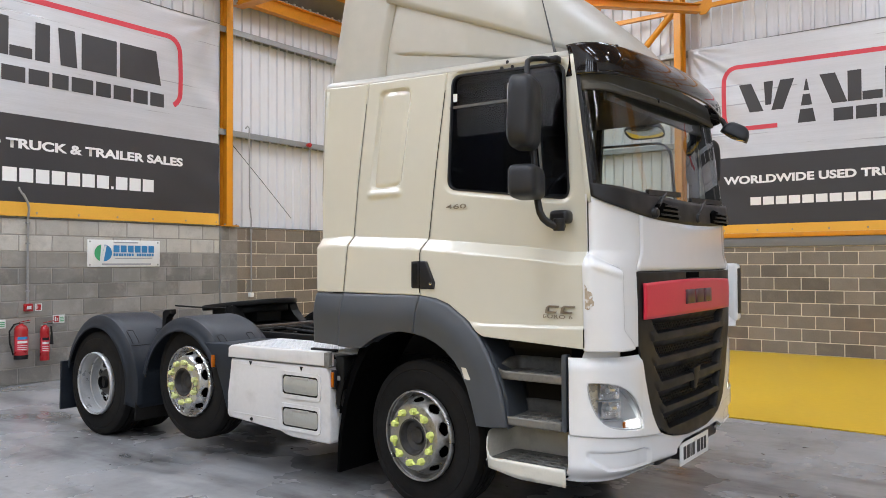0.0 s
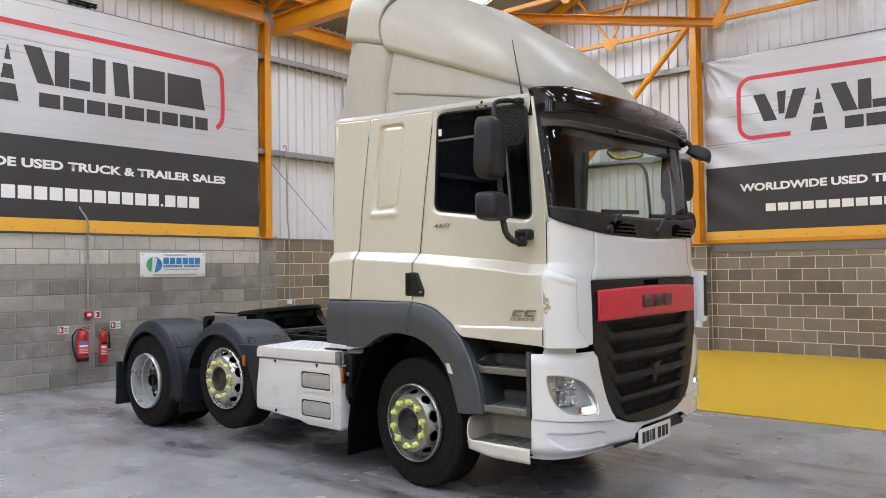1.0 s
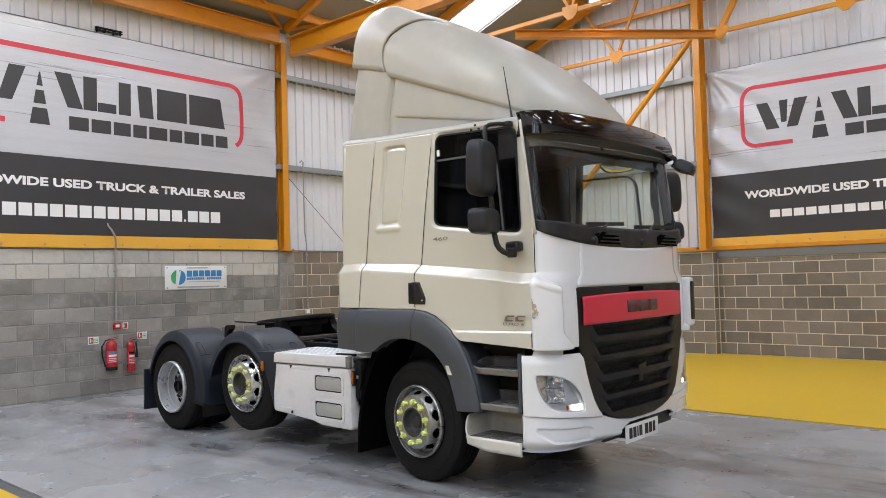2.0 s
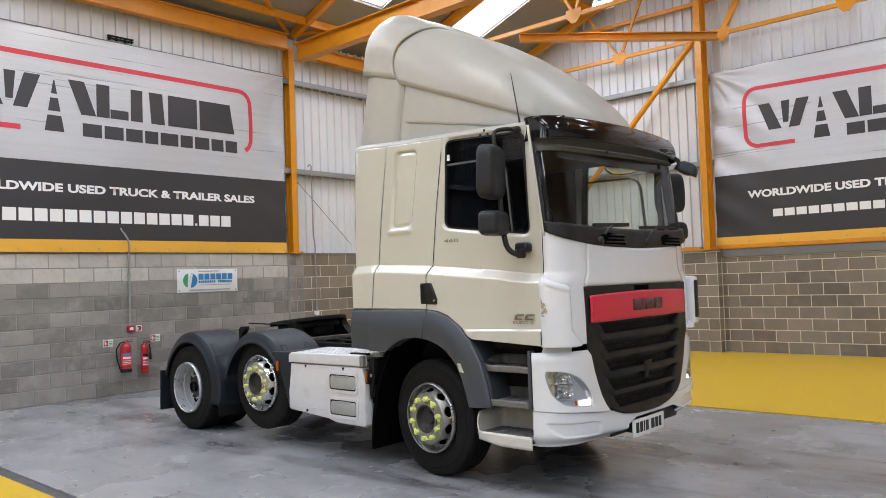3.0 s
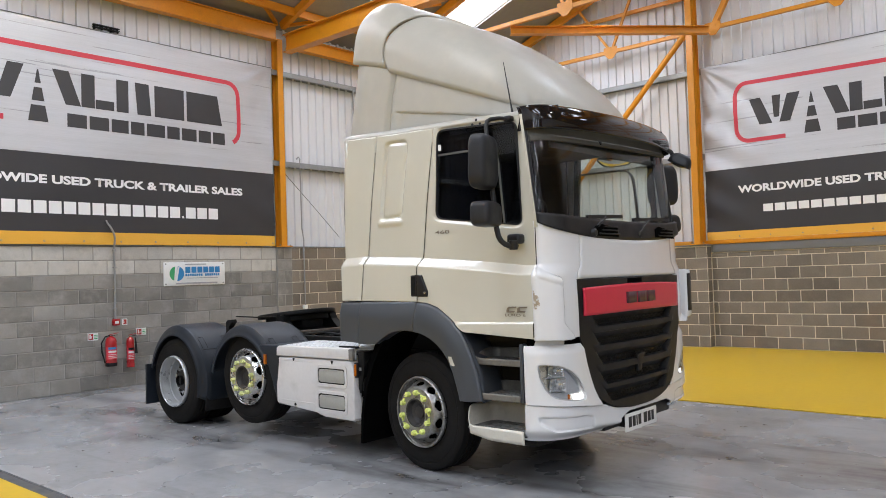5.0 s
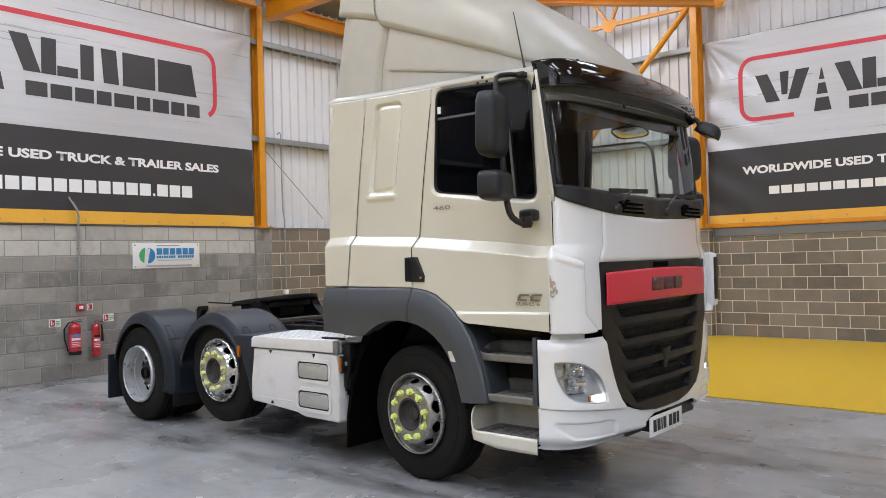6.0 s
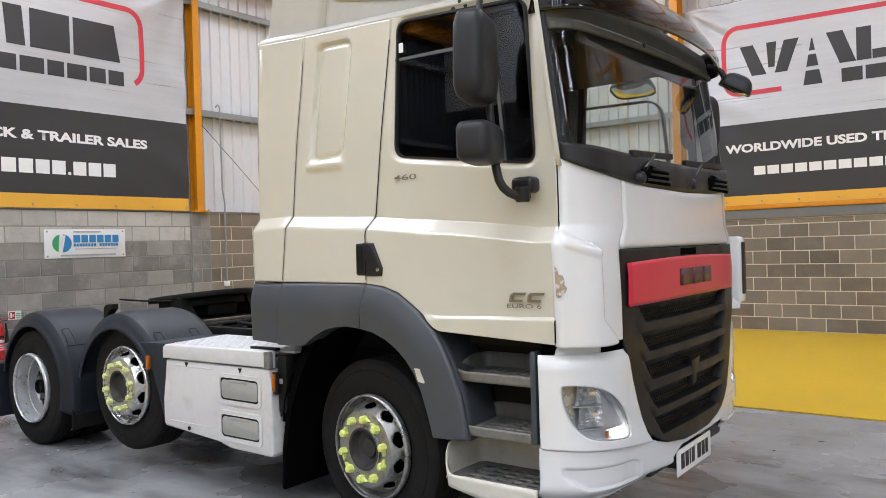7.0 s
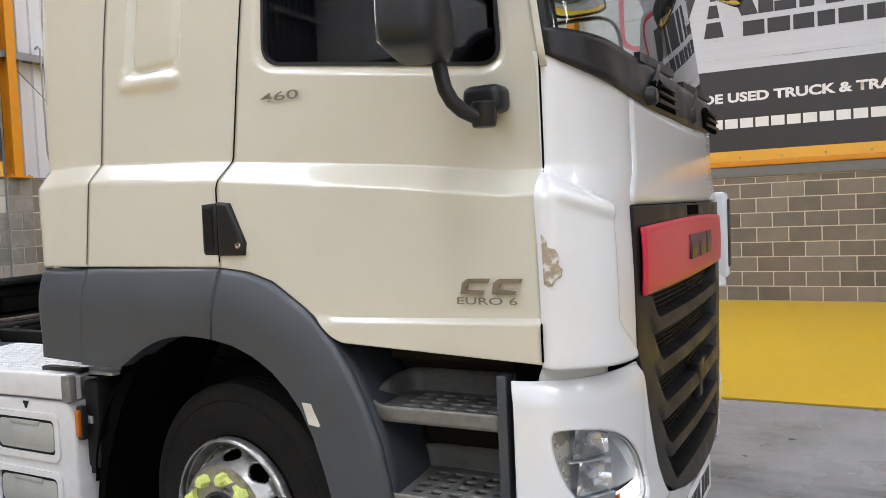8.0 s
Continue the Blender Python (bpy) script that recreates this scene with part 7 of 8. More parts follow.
# ---- wheels ----
def wheel_tyre(cx, cy, cz, side, width, parent, radius=0.49):
    """Tyre with rounded sidewalls and grooved tread; cy is the outer sidewall, inward is -side."""
    w = width
    prof = [(0.286, 0.035), (0.300, 0.012), (0.34, 0.0), (0.385, 0.0), (0.42, 0.006), (0.425, 0.0105), (0.43, 0.007), (radius - 0.034, 0.010), (radius - 0.016, 0.017), (radius - 0.005, 0.028)]
    tread = [(radius - 0.001, 0.045), (radius, 0.07)]
    for g in (0.095, 0.14, 0.175, 0.22):
        tread += [(radius, g - 0.006), (radius - 0.012, g - 0.004), (radius - 0.012, g + 0.004), (radius, g + 0.006)]
    prof = prof + tread + [(radius, w - 0.06), (radius - 0.014, w - 0.04), (0.43, w - 0.01), (0.37, w), (0.30, w - 0.02), (0.286, w - 0.04)]
    prof = [(r, -side * y) for r, y in prof]
    return part("tyre", lathe(bmesh.new(), prof, (cx, cy, cz), 72, "y"), M_TYRE, parent, "black rubber tyre", angle=28)


def hand_holes(i, a, ring_no, count=10):
    f = (a * count) % 1.0 - 0.5
    return ((i - ring_no) / 4.3) ** 2 + (f / 0.29) ** 2 > 1


def disc_wheel(cx, cy, cz, side, parent, m_rim, m_nut, bulge, hub_r=0.123):
    """A steel disc wheel: bulge > 0 pushes its middle outward, < 0 sinks it (twin rear wheels)."""
    s = side
    prof = [(0.286, 0.03), (0.293, 0.006), (0.293, -0.004), (0.284, -0.008), (0.277, 0.002), (0.270, -0.014 if bulge > 0 else -0.05)]
    if bulge > 0:
        body = [(0.268, -0.030), (0.263, -0.036), (0.257, -0.034)] + [(lin(0.253, 0.214, k / 11), lin(-0.028, 0.046, k / 11)) for k in range(12)] + [(0.208, 0.057), (0.198, 0.060), (0.165, 0.060), (hub_r, 0.060), (hub_r - 0.004, 0.045)]
        ring_no = len(prof) + 8
    else:
        body = [(0.268, -0.085), (0.258, -0.09), (0.256, -0.125), (0.252, -0.15)] + [(lin(0.248, 0.200, k / 11), lin(-0.157, -0.165, k / 11)) for k in range(12)] + [(0.19, -0.16), (hub_r, -0.16), (hub_r - 0.004, -0.15)]
        ring_no = len(prof) + 9
    prof = [(r, s * y) for r, y in prof + body]
    bm = lathe(bmesh.new(), prof, (cx, cy, cz), 200, "y", keep=lambda i, a: hand_holes(i, a, ring_no))
    rim = solid(part("rim", bm, m_rim, parent, "steel disc wheel with hand holes"), 0.008, 0.0)
    # A dark disc paints the shade behind the hand holes.
    dark = lathe(bmesh.new(), [(0.29, -s * 0.12), (0.0, -s * 0.13)] if bulge > 0 else [(0.28, -s * 0.2), (0.0, -s * 0.2)], (cx, cy, cz), 40, "y")
    part("hand_hole_shade", dark, M_CAVITY_SHADE, rim, "dark disc for the shade behind the hand holes")
    face = 0.060 if bulge > 0 else -0.16
    hub = [(hub_r + 0.004, face - 0.01), (hub_r - 0.004, face + 0.014), (hub_r - 0.016, face + 0.012), (hub_r - 0.03, face - 0.03), (0.055, face - 0.045), (0.05, face - 0.03), (0.03, face - 0.025), (0.0, face - 0.025)] if bulge > 0 else [(hub_r, face), (hub_r, face + 0.05), (hub_r - 0.02, face + 0.07), (0.05, face + 0.075), (0, face + 0.075)]
    part("hub", lathe(bmesh.new(), [(r, s * y) for r, y in hub], (cx, cy, cz), 40, "y"), M_HUB, rim, "greasy hub in a bright ring" if bulge > 0 else "round hub end")
    if bulge > 0:
        part("hub_ring", lathe(bmesh.new(), [(hub_r + 0.01, s * (face + 0.001)), (hub_r + 0.008, s * (face + 0.012)), (hub_r - 0.004, s * (face + 0.012)), (hub_r - 0.006, s * (face - 0.004))], (cx, cy, cz), 48, "y"), m_rim, rim)
    nut = None
    for k in range(10):
        a = radians(36 * k + 12)
        r = 0.168
        px, pz = cx + r * math.cos(a), cz + r * math.sin(a)
        if nut is None:
            bm = bmesh.new()
            lathe(bm, [(0.0245, 0.0), (0.0225, s * 0.03), (0.018, s * 0.04), (0.0, s * 0.042)], (px, cy + s * face, pz), 6, "y")
            nut = part("nut_cover", bm, m_nut, rim, "lime wheel nut cover" if m_nut is M_NUT else "")
            origin = Vector((px, cy + s * face, pz))
        else:
            piece("nut_cover", nut.data, rim, PLACE[nut] + Vector((px, cy + s * face, pz)) - origin)
        if m_nut is not M_HUB:
            # pointer of the cover, turned in pairs
            b = a + math.pi / 2 * (1 if k % 2 else -1)
            t = Vector((math.cos(b), 0, math.sin(b)))
            c = Vector((px, cy + s * (face + 0.016), pz))
            bm = bmesh.new()
            n3 = Vector((-t.z, 0, t.x))
            p_ = [c + n3 * 0.018, c + t * 0.047, c - n3 * 0.018]
            lo = [bm.verts.new(q - Vector((0, s * 0.01, 0))) for q in p_]
            hi = [bm.verts.new(q + Vector((0, s * 0.01, 0))) for q in p_]
            bm.faces.new(lo)
            bm.faces.new(hi)
            for i_ in range(3):
                bm.faces.new((lo[i_], lo[(i_ + 1) % 3], hi[(i_ + 1) % 3], hi[i_]))
            part("nut_pointer", bm, m_nut, rim)
    return rim


def wheel(name, x, z, side, twin, m_rim, m_nut, bulge, dy, label):
    y = YC + side * dy
    w = part(name, lathe(bmesh.new(), [(0.06, side * -0.25), (0.06, side * -0.05)], (x, y, z), 20, "y"), M_CHASSIS, truck, label, centre=(x, y, z))
    wheel_tyre(x, y, z, side, 0.31, w)
    disc_wheel(x, y, z, side, w, m_rim, m_nut, bulge)
    if twin:
        wheel_tyre(x, y - side * 0.34, z, side, 0.29, w)
    return w


for side in (-1, 1):
    steered = wheel("front_wheel", -2.905, 0.49, side, False, M_RIM, M_NUT, 1, 1.06, "front wheel with bright lime nut covers, steered slightly")
    steered.rotation_euler.z = radians(-5.5)
    wheel("lift_axle_wheel", -5.36, 0.63, side, False, M_RIM_L, M_NUT_F, 1, 1.085, "raised middle wheel with faded nut covers")
    wheel("drive_wheel", -6.79, 0.49, side, True, M_RIM_S, M_HUB, -1, 1.12, "rear drive wheel with deep silver rim")

# ---- chassis ----
for side in (-1, 1):
    part("chassis_rail", boxes((-7.35, -1.9, YC + side * 0.42 - 0.04, YC + side * 0.42 + 0.04, 0.62, 0.92), bevel=0.01), M_CHASSIS, truck, "oily black chassis rail")
for x, z in ((-2.92, 0.49), (-5.36, 0.63), (-6.79, 0.49)):
    bm = bmesh.new()
    tube(bm, [(x, YC - 1.0, z), (x, YC - 0.25, z), (x, YC + 0.25, z), (x, YC + 1.0, z)], [0.07, 0.09, 0.09, 0.07], 14)
    part("axle", bm, M_CHASSIS, truck, "black axle beam")
for x in (-7.3, -6.1, -4.9, -3.9):
    part("cross_member", boxes((x - 0.05, x + 0.05, YC - 0.4, YC + 0.4, 0.66, 0.88), bevel=0.01), M_CHASSIS, truck)
part("engine_block", boxes((-3.7, -1.75, YC - 0.38, YC + 0.38, 0.48, 1.3), bevel=0.05), M_CHASSIS, truck, "dark engine underside")
# Unseen underbody masses, added to keep light off the floor below the truck.
part("engine_light_block", boxes((-2.32, -1.80, YC - 0.98, YC + 0.98, 0.31, 0.365), (-3.55, -2.30, YC - 0.70, YC + 0.70, 0.28, 0.47), bevel=0.02), M_CHASSIS, truck, "unseen black slab that blocks light under the engine")
part("frame_light_block", boxes((-4.68, -3.60, YC - 0.80, YC + 0.80, 0.27, 0.62), bevel=0.06, seg=3), M_CHASSIS, truck, "unseen dark block against light under the frame")
part("catwalk", boxes((-4.75, -3.95, YC - 0.40, YC + 0.40, 0.955, 0.985), bevel=0.006), M_CHASSIS, truck, "dark catwalk plate")
# Box, beams and cylinders here are unseen too, added to darken the floor underneath.
part("rail_light_block", boxes((-4.65, -3.72, YC - 0.30, YC + 0.30, 0.40, 0.90), bevel=0.08), M_CHASSIS, truck, "unseen dark mass that blocks light between the rails")
for side in (-1, 1):
    part("axle_light_block", boxes((-7.2, -4.9, YC + side * 0.55 - 0.05, YC + side * 0.55 + 0.05, 0.34, 0.60), bevel=0.03), M_CHASSIS, truck, "unseen black beam that blocks light beside the axles")
    bm = bmesh.new()
    lathe(bm, [(0.0, -0.42), (0.10, -0.42), (0.13, -0.39), (0.13, 0.39), (0.10, 0.42), (0.0, 0.42)], (-4.15, YC + side * 0.60, 0.36), 18, "x")
    part("tank_light_block", bm, M_CHASSIS, truck, "unseen black cylinder that blocks light under the frame")
bm = bmesh.new()
tube(bm, [(-4.6, YC, 0.62), (-6.5, YC, 0.52)], 0.06, 12)
part("drive_shaft", bm, M_CHASSIS, truck, "oily black drive shaft")
for side in (-1, 1):
    part("tank_mount", boxes((-4.6, -3.7, YC + side * 0.62 - 0.14, YC + side * 0.62 + 0.14, 0.5, 0.9), bevel=0.04), M_CHASSIS, truck)

# fifth wheel coupling
bm = bmesh.new()
plate = [(-6.13, -0.14), (-6.18, -0.30), (-6.16, -0.40), (-6.05, -0.455), (-5.88, -0.445), (-5.71, -0.39), (-5.56, -0.29), (-5.46, -0.16), (-5.42, 0.0)]
plate = plate + [(x, -y) for x, y in plate[-2::-1]] + [(-5.74, 0.05), (-5.70, 0.0), (-5.74, -0.05)]
prism(bm, [(x, YC + y) for x, y in plate], "xy", 1.262, 1.312, 0.012, 2)
prism(bm, [(-6.0, YC - 0.40), (-5.82, YC - 0.38), (-5.64, YC - 0.24), (-5.56, YC), (-5.64, YC + 0.24), (-5.82, YC + 0.38), (-6.0, YC + 0.40)], "xy", 1.195, 1.264, 0.012, 2)
bmesh.ops.rotate(bm, cent=(-5.25, YC, 1.312), matrix=Matrix.Rotation(radians(-6.4), 3, "Y"), verts=bm.verts)
fw = part("fifth_wheel_plate", bm, M_CHASSIS, truck, "greasy black fifth wheel plate")
part("coupling_body", boxes((-6.0, -5.62, YC - 0.16, YC + 0.16, 1.05, 1.2), bevel=0.03), M_CHASSIS, fw, "black coupling body under the plate")
part("base_plate", boxes((-6.3, -5.27, YC - 0.46, YC + 0.46, 1.015, 1.04), bevel=0.006), M_CHASSIS, fw, "black mounting plate")
for z_, d_, m_ in ((1.052, 0.0, M_RUSTY), (1.027, 0.02, M_HUB), (0.985, -0.01, M_HUB)):
    part("base_lip", boxes((-5.29 + d_, -5.255 + d_, YC - 0.47, YC + 0.47, z_ - 0.012, z_ + 0.010), bevel=0.004), m_, fw, "worn bright edge of the mounting plate")
for side in (-1, 1):
    bm = bmesh.new()
    prism(bm, [(-6.05, 1.035), (-5.50, 1.035), (-5.60, 1.10), (-5.66, 1.15), (-5.68, 1.235), (-5.95, 1.19), (-5.98, 1.10)], "xz", YC + side * 0.30, YC + side * 0.40, 0.01, 1)
    part("pedestal", bm, M_CHASSIS, fw, "black coupling pedestal")
    part("rail_foot", boxes((-6.3, -4.1, YC + side * 0.43 - 0.03, YC + side * 0.43 + 0.03, 0.92, 1.012), bevel=0.006), M_CHASSIS, fw)
    for x in (-5.1, -4.8, -4.5, -4.2):
        part("rail_bolt", lathe(bmesh.new(), [(0.018, 0.0), (0.018, 0.014), (0, 0.016)], (x, YC + side * 0.42, 1.012), 8, "z"), M_HUB, fw)
bm = bmesh.new()
tube(bm, [(-5.7, YC - 0.45, 1.205), (-6.1, YC - 0.46, 1.20), (-6.50, YC - 0.46, 1.205)], 0.008, 8)
tube(bm, [(-5.70, YC - 0.46, 1.235), (-5.70, YC - 0.465, 1.14)], 0.006, 6)
part("release_handle", bm, M_CHASSIS, fw, "black release handle")
for k in range(3):
    bm = bmesh.new()
    y = YC - 0.3 + 0.2 * k
    tube(bm, [(-3.86, y, 1.25), (-4.0, y, 1.12), (-4.3, y + 0.05, 1.02), (-4.7, y + 0.1, 1.0), (-5.1, y + 0.05, 1.03)], 0.014, 8)
    part("air_line", bm, M_BLACK_R, truck, "black coiled air line")

# rear fenders
def rear_fender(x, z, side, a0, a1, radius):
    bm = bmesh.new()
    half_w = 0.29

    def fn(u, v):
        a = radians(lin(a0, a1, u))
        e = (v - 0.5) * 2
        r = radius - (0.11 * smooth(0.80, 1.0, -e) + 0.012 * smooth(0.6, 0.85, -e) if e < 0 else 0.02 * smooth(0.8, 1.0, e))
        e = max(e, -0.86 - 0.14 * smooth(0.7, 0.88, -e)) if e < 0 else e
        flat_top = 0.02 * math.cos(2 * (a - math.pi / 2))
        return (x + r * math.cos(a), YC + side * (0.86 - e * half_w), z + (r + flat_top) * math.sin(a) * 0.985)
    grid(bm, fn, 44, 40)
    return solid(part("rear_fender", bm, M_FENDER, truck, "worn black plastic rear mudguard"), 0.012)


for side in (-1, 1):
    f1 = rear_fender(-6.76, 0.50, side, -18, 168, 0.635)
    f2 = rear_fender(-5.43, 0.52, side, 30, 168, 0.645)
    yo = YC + side * 1.155
    part("rear_mud_flap", prism(bmesh.new(), [(-7.40, 0.66), (-7.365, 0.66), (-7.375, 0.4), (-7.39, 0.18), (-7.415, 0.18), (-7.40, 0.4)], "xz", YC + side * 0.58, YC + side * 1.16, 0.006, 1), M_FENDER, f1, "black plastic mud flap")
    part("middle_mud_flap", prism(bmesh.new(), [(-6.17, 0.46), (-6.15, 0.46), (-6.165, 0.2), (-6.185, 0.2)], "xz", YC + side * 0.60, YC + side * 1.10, 0.006, 1), M_TYRE, f2, "black plastic mud flap")
    for fx, cx, cz in ((f1, -6.76, 0.50), (f2, -5.43, 0.52)):
        for yb in (1.03, 0.73):
            bm = bmesh.new()

            def pad(u, v):
                b_ = radians(lin(39, 53, v))
                rr = (0.635 if fx is f1 else 0.645) + 0.0005
                return (cx + rr * math.cos(b_), YC + side * (yb + lin(-0.032, 0.032, u)), cz + (rr + 0.02 * math.cos(2 * (b_ - math.pi / 2))) * math.sin(b_) * 0.985)
            tube(bm, [pad(0, 0), pad(0, 0.3), pad(0, 0.6), pad(0, 0.93), pad(0.15, 1), pad(0.5, 1), pad(0.85, 1), pad(1, 0.93), pad(1, 0.6), pad(1, 0.3), pad(1, 0)], 0.0028, 6)
            part("pad_outline", bm, M_CHASSIS, fx, "dark outline of a flush step pad")
    for fx, cx, cz, rr in ((f1, -6.76, 0.50, 0.635), (f2, -5.43, 0.52, 0.645)):
        b_ = radians(37)
        row = [(cx + (rr + 0.001) * math.cos(b_), YC + side * yb, cz + (rr + 0.001 + 0.02 * math.cos(2 * (b_ - math.pi / 2))) * math.sin(b_) * 0.985) for yb in (1.085, 0.9, 0.75, 0.62)]
        part("fender_seam", tube(bmesh.new(), row, 0.003, 6), M_CHASSIS, fx, "dark joint across the mudguard")
    # wedge between fender and side box, with an amber marker
    bm = bmesh.new()
    prism(bm, [(-5.10, 0.975), (-4.72, 0.985), (-4.70, 0.45), (-4.80, 0.42), (-4.84, 0.62), (-4.92, 0.80)], "xz", YC + side * 0.6, YC + side * 1.14, 0.02, 2)
    wd = part("fender_wedge", bm, M_FENDER, truck, "dark wedge behind the side box")
    part("side_marker", boxes((-4.982, -4.952, YC + side * 1.15 - 0.012, YC + side * 1.15 + 0.012, 0.785, 0.885), bevel=0.005), M_AMBER, wd, "amber side marker")
    bm = bmesh.new()
    prism(bm, [(-6.38, 1.00), (-6.375, 1.155), (-6.34, 1.18), (-6.25, 1.185), (-6.245, 1.145), (-6.31, 1.11), (-6.33, 1.00)], "xz", YC + side * 0.62, YC + side * 0.69, 0.006, 1)
    part("fender_clamp", bm, M_CHASSIS, truck, "black fender clamp")

# side box between the axles
for side in (-1, 1):
    yo = YC + side * 1.18
    bm = bmesh.new()
    # body with a curved lower edge
    face = [(-4.70, 0.878), (-3.63, 0.885), (-3.615, 0.80), (-3.605, 0.375), (-3.63, 0.352), (-4.02, 0.356), (-4.10, 0.372), (-4.17, 0.405), (-4.72, 0.418), (-4.745, 0.44), (-4.735, 0.6)]
    prism(bm, face, "xz", yo, yo - side * 0.42, 0.014, 3)
    sb = part("side_box", bm, M_WHITE_D, truck, "scuffed white side locker with two hatches")
    bm = bmesh.new()
    prism(bm, [(-4.725, 0.888), (-3.615, 0.895), (-3.615, 0.985), (-3.64, 1.0), (-4.69, 0.985), (-4.72, 0.965)], "xz", yo + side * 0.012, yo - side * 0.05, 0.012, 3)
    part("box_lip", bm, M_WHITE_D, sb, "white lip round the box top")
    part("lip_end", boxes((-3.66, -3.606, min(yo + side * 0.016, yo - side * 0.02), max(yo + side * 0.016, yo - side * 0.02), 0.888, 0.995), bevel=0.01), M_STEPG, sb, "grey worn lip end")
    bm = bmesh.new()

    def deck(u, v):
        return (lin(-4.69, -3.64, u), lin(yo - side * 0.03, yo - side * 0.50, v), 0.985 + 0.012 * v)
    grid(bm, deck, 60, 24)
    dk = solid(part("box_deck", bm, M_CHECK, sb, "chequered aluminium tread deck"), 0.012)
    bm = bmesh.new()
    for i_ in range(30):
        for j_ in range(12):
            x_, y_ = -4.66 + i_ * 0.0335, yo - side * (0.05 + j_ * 0.036)
            s_ = 1 if (i_ + j_) % 2 else -1
            bar(bm, (x_ - 0.010, y_ - s_ * 0.007, 0.9895 + 0.0009 * j_), (x_ + 0.010, y_ + s_ * 0.007, 0.9895 + 0.0009 * j_), 0.005, 0.004)
    tagged(part("tread_pattern", bm, M_CHECK, dk, "raised tread pattern", smooth=False), kind="stuff")
    part("deck_strip", boxes((-3.86, -3.62, min(yo - side * 0.05, yo - side * 0.09), max(yo - side * 0.05, yo - side * 0.09), 0.992, 1.01), bevel=0.004), M_BLACKP, sb, "black rubber strip")
    # upper and lower pressed lines of the locker face
    for z0, z1, x0, x1 in ((0.845, 0.852, -4.62, -4.17), (0.462, 0.47, -4.66, -4.17)):
        part("pressed_line", boxes((x0, x1, yo - 0.003, yo + 0.003, z0, z1), bevel=0.002), M_WHITE_D, sb)
    part("box_catch", lathe(bmesh.new(), [(0, side * 0.01), (0.012, side * 0.008), (0.014, 0)], (-4.45, yo, 0.435), 12, "y"), M_CHASSIS, sb)
    for x in (-4.46, -3.9):
        part("catch", prism(bmesh.new(), [(x - 0.016, 0.875), (x + 0.016, 0.875), (x, 0.845)], "xz", yo, yo + side * 0.006), M_CHASSIS, sb)
    for zc in (0.735, 0.50):
        frame_o = rounded(-4.125, -3.70, zc - 0.098, zc + 0.098, 0.035)
        frame_i = rounded(-4.10, -3.725, zc - 0.072, zc + 0.072, 0.025)
        ring("hatch_frame", frame_o, frame_i, yo + side * 0.009, yo - side * 0.004, M_WHITE_D, sb, "raised white hatch frame")
        bm = bmesh.new()
        prism(bm, rounded(-4.098, -3.727, zc - 0.07, zc + 0.07, 0.024), "xz", yo + side * 0.0015, yo - side * 0.006)
        part("hatch_gap", bm, M_CHASSIS, sb)
        bm = bmesh.new()
        lid = rounded(-4.085, -3.735, zc - 0.058, zc + 0.058, 0.022)
        prism(bm, lid, "xz", yo + side * 0.007, yo - side * 0.004, 0.004, 2)
        ht = part("hatch", bm, M_HATCH, sb, "grey plastic hatch")
        part("hatch_grip", boxes((-4.0, -3.82, yo + side * 0.007 - 0.003, yo + side * 0.007 + 0.003, zc + 0.044, zc + 0.062), bevel=0.002), M_HATCH, ht)
    # valves and pipes at the front end of the box
    part("valve_block", boxes((-3.60, -3.52, YC + side * 1.05 - 0.09, YC + side * 1.05 + 0.06, 0.62, 0.97), bevel=0.015), M_CHASSIS, truck, "dark valve block")
    part("deck_end", boxes((-3.638, -3.50, min(yo - side * 0.10, yo - side * 0.42), max(yo - side * 0.10, yo - side * 0.42), 0.978, 0.992), bevel=0.003), M_CHECK, sb, "bare aluminium end of the tread deck")
    for k, (hx, hy, hz) in enumerate(((-3.575, 0.05, 0.93), (-3.545, 0.09, 0.90), (-3.59, 0.13, 0.945))):
        y_ = yo - side * hy
        part("valve_hose", tube(bmesh.new(), arc_points((hx, y_, 0.60), (hx - 0.01, y_, hz), (hx + 0.07, y_ - side * 0.12, hz + 0.01), 6, 0.06), 0.011, 8), M_BLACK_R, truck, "black rubber hose beside the valve block")
    part("hose_clip", boxes((-3.60, -3.55, yo - side * 0.045 - 0.012, yo - side * 0.045 + 0.012, 0.80, 0.83), bevel=0.004), M_GALV, truck, "bright hose clip")
    part("marker_holder", boxes((-3.606, -3.572, yo - side * 0.02 - 0.014, yo - side * 0.02 + 0.014, 0.74, 0.872), bevel=0.004), M_BLACKP, sb, "black marker holder")
    part("front_marker", boxes((-3.600, -3.579, yo - side * 0.006 - 0.012, yo - side * 0.006 + 0.006, 0.755, 0.86), bevel=0.004), M_AMBER, sb, "amber side marker")

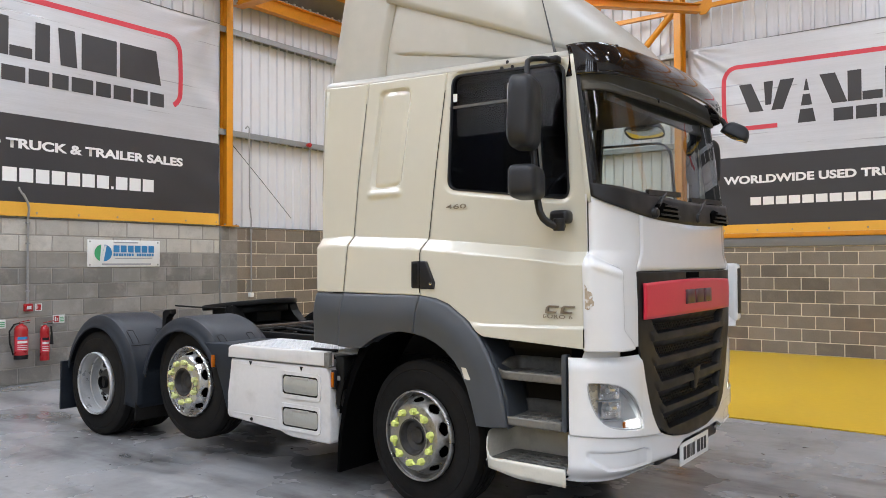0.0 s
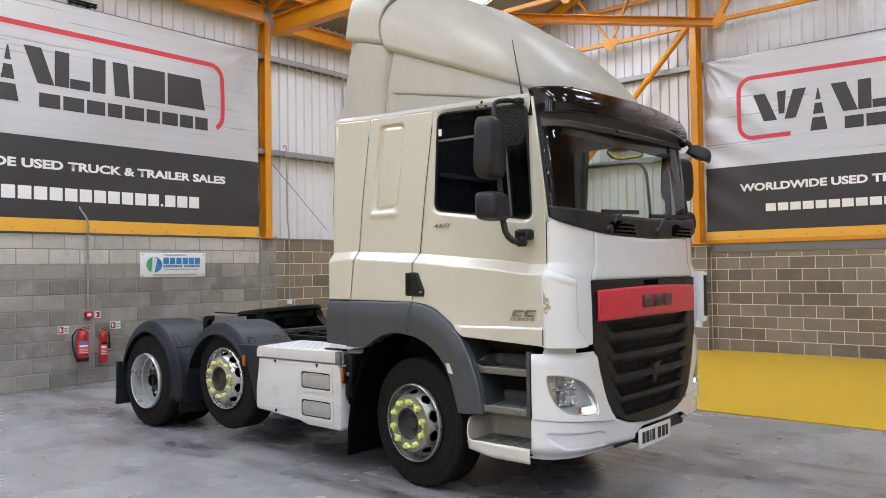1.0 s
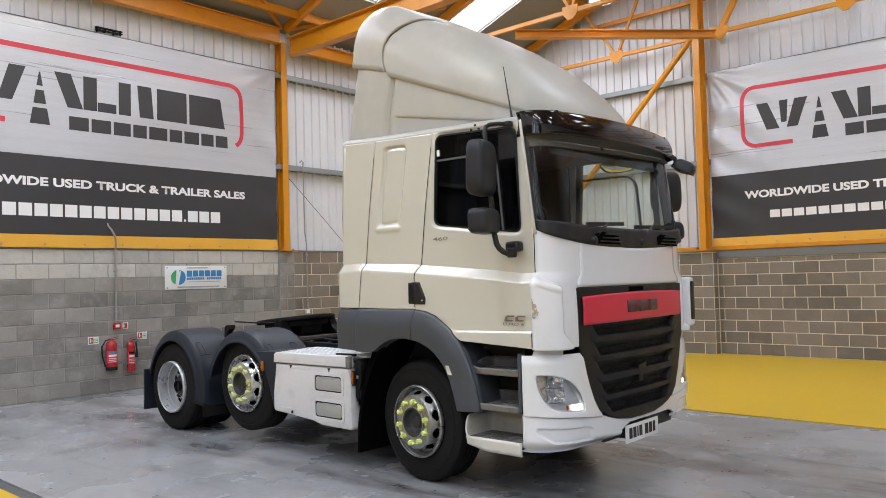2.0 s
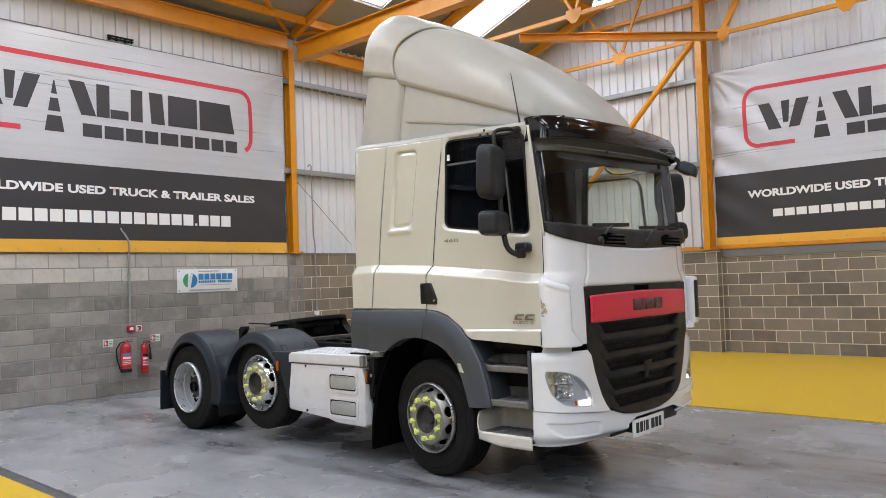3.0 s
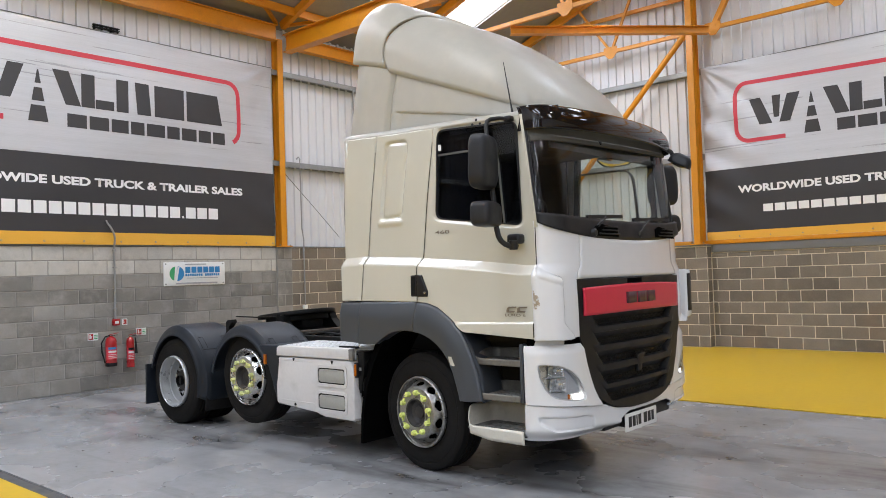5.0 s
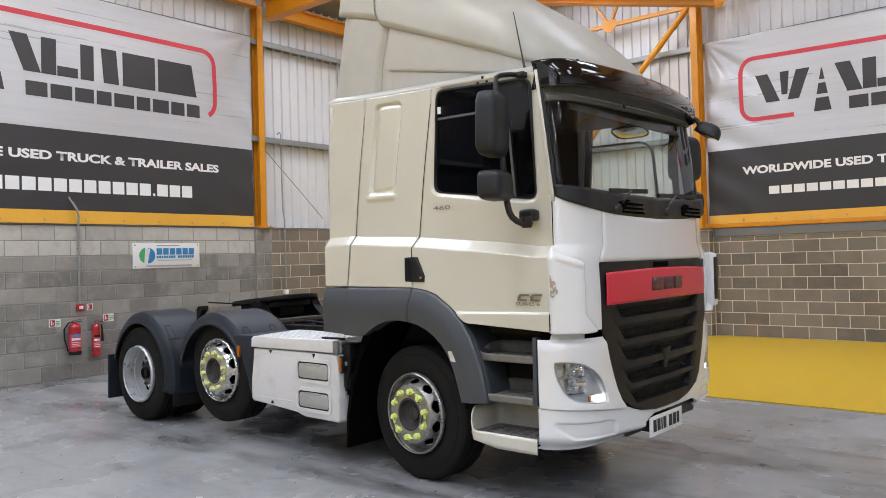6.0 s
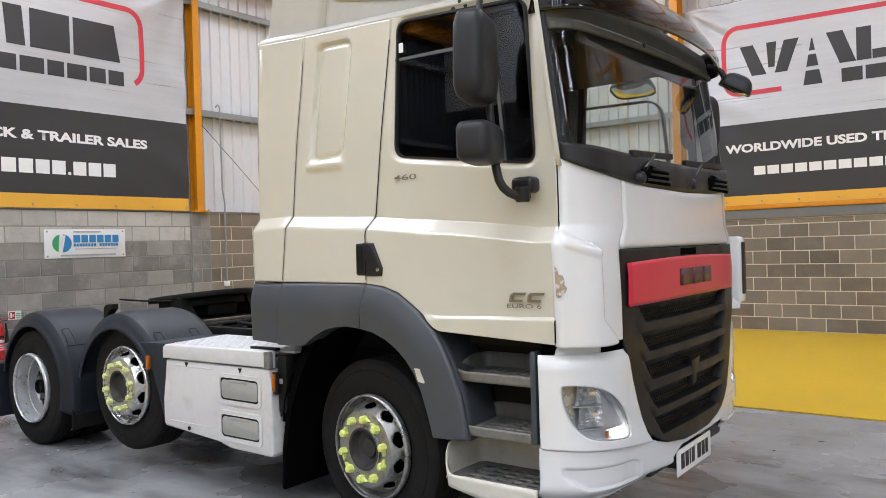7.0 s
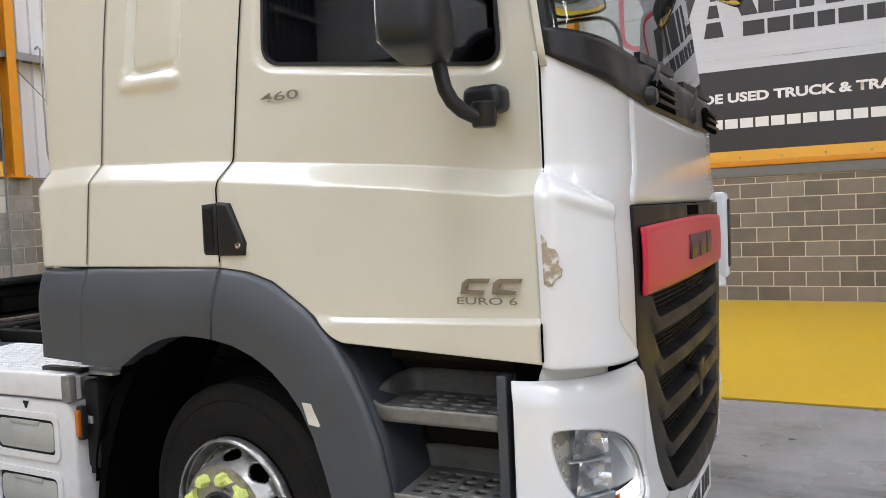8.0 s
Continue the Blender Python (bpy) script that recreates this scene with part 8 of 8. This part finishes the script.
# ---- concrete blocks of the walls, piece by piece ----
def block_mesh(name, w, h, d, facing, mat):
    """A block with a chamfered face; facing x or -y."""
    bm = bmesh.new()
    c = 0.005
    a = [(-w / 2, -h / 2), (w / 2, -h / 2), (w / 2, h / 2), (-w / 2, h / 2)]
    b = [(-w / 2 + c, -h / 2 + c), (w / 2 - c, -h / 2 + c), (w / 2 - c, h / 2 - c), (-w / 2 + c, h / 2 - c)]
    put = (lambda p, o: (o, p[0], p[1])) if facing == "x" else (lambda p, o: (p[0], -o, p[1]))
    back, rim, face = [bm.verts.new(put(p, -d)) for p in a], [bm.verts.new(put(p, -c)) for p in a], [bm.verts.new(put(p, 0)) for p in b]
    bm.faces.new(face)
    for lo, hi in ((back, rim), (rim, face)):
        for i in range(4):
            bm.faces.new((lo[i], lo[(i + 1) % 4], hi[(i + 1) % 4], hi[i]))
    bmesh.ops.recalc_face_normals(bm, faces=bm.faces)
    mesh = bpy.data.meshes.new(name)
    bm.to_mesh(mesh)
    bm.free()
    mesh.materials.append(mat)
    return mesh


MESHES = {}


def lay(parent, facing, s, z, w, h, depth_at, mat, jitter):
    key = (facing, round(w, 3), round(h, 3), mat.name)
    if key not in MESHES:
        MESHES[key] = block_mesh("block", w, h, 0.03, facing, mat)
    o = random.uniform(0, jitter)
    piece("block", MESHES[key], parent, (depth_at + o, s, z) if facing == "x" else (s, depth_at - o, z))


def course(parent, facing, s0, s1, first, z0, h, depth_at, mat, jitter=0.003, gap=0.013):
    """One course of blocks from s0 to s1, with a joint at first + n * B."""
    n = math.ceil((s0 - first) / B - 1e-6)
    cuts = [s0] + [first + B * k for k in range(n, n + 200) if s0 + 0.03 < first + B * k < s1 - 0.03] + [s1]
    for a, b in zip(cuts, cuts[1:]):
        if b - a > 0.05:
            lay(parent, facing, (a + b) / 2, z0 + h / 2, b - a - gap, h - gap, depth_at, mat, jitter)


for row in range(10):
    odd = 0.225 * (row % 2 == 0)
    course(wall_left, "x", 2.4, 8.352, 3.967 + odd, row * H, H, XW, M_BLOCK_W if row > 7 else M_BLOCK_L)
    course(wall_left, "x", 8.705, 11.2, 3.967 + odd, row * H, H, XW, M_BLOCK_R)
    course(pier_l, "x", 8.36, 8.70, 8.53 + odd, row * H, H, XW + 0.037, M_BLOCK_L)
for row in range(9):
    odd = 0.225 * (row % 2 == 0)
    h = H if row < 8 else 0.095
    course(wall_right, "y", -6.6, -5.45, -2.827 + odd, row * H, h, YW, M_BLOCK_R, 0.003, 0.016)
    course(wall_right, "y", -4.73, 0.6, -2.827 + odd, row * H, h, YW, M_BLOCK_R, 0.003, 0.016)
    course(pier, "x", YW - 0.212, YW - 0.012, 0.0, row * H, H, -4.733, M_BLOCK_R)
    course(pier, "y", -5.444, -4.736, -5.09 + odd - 0.1, row * H, H, YW - 0.217, M_BLOCK_R)
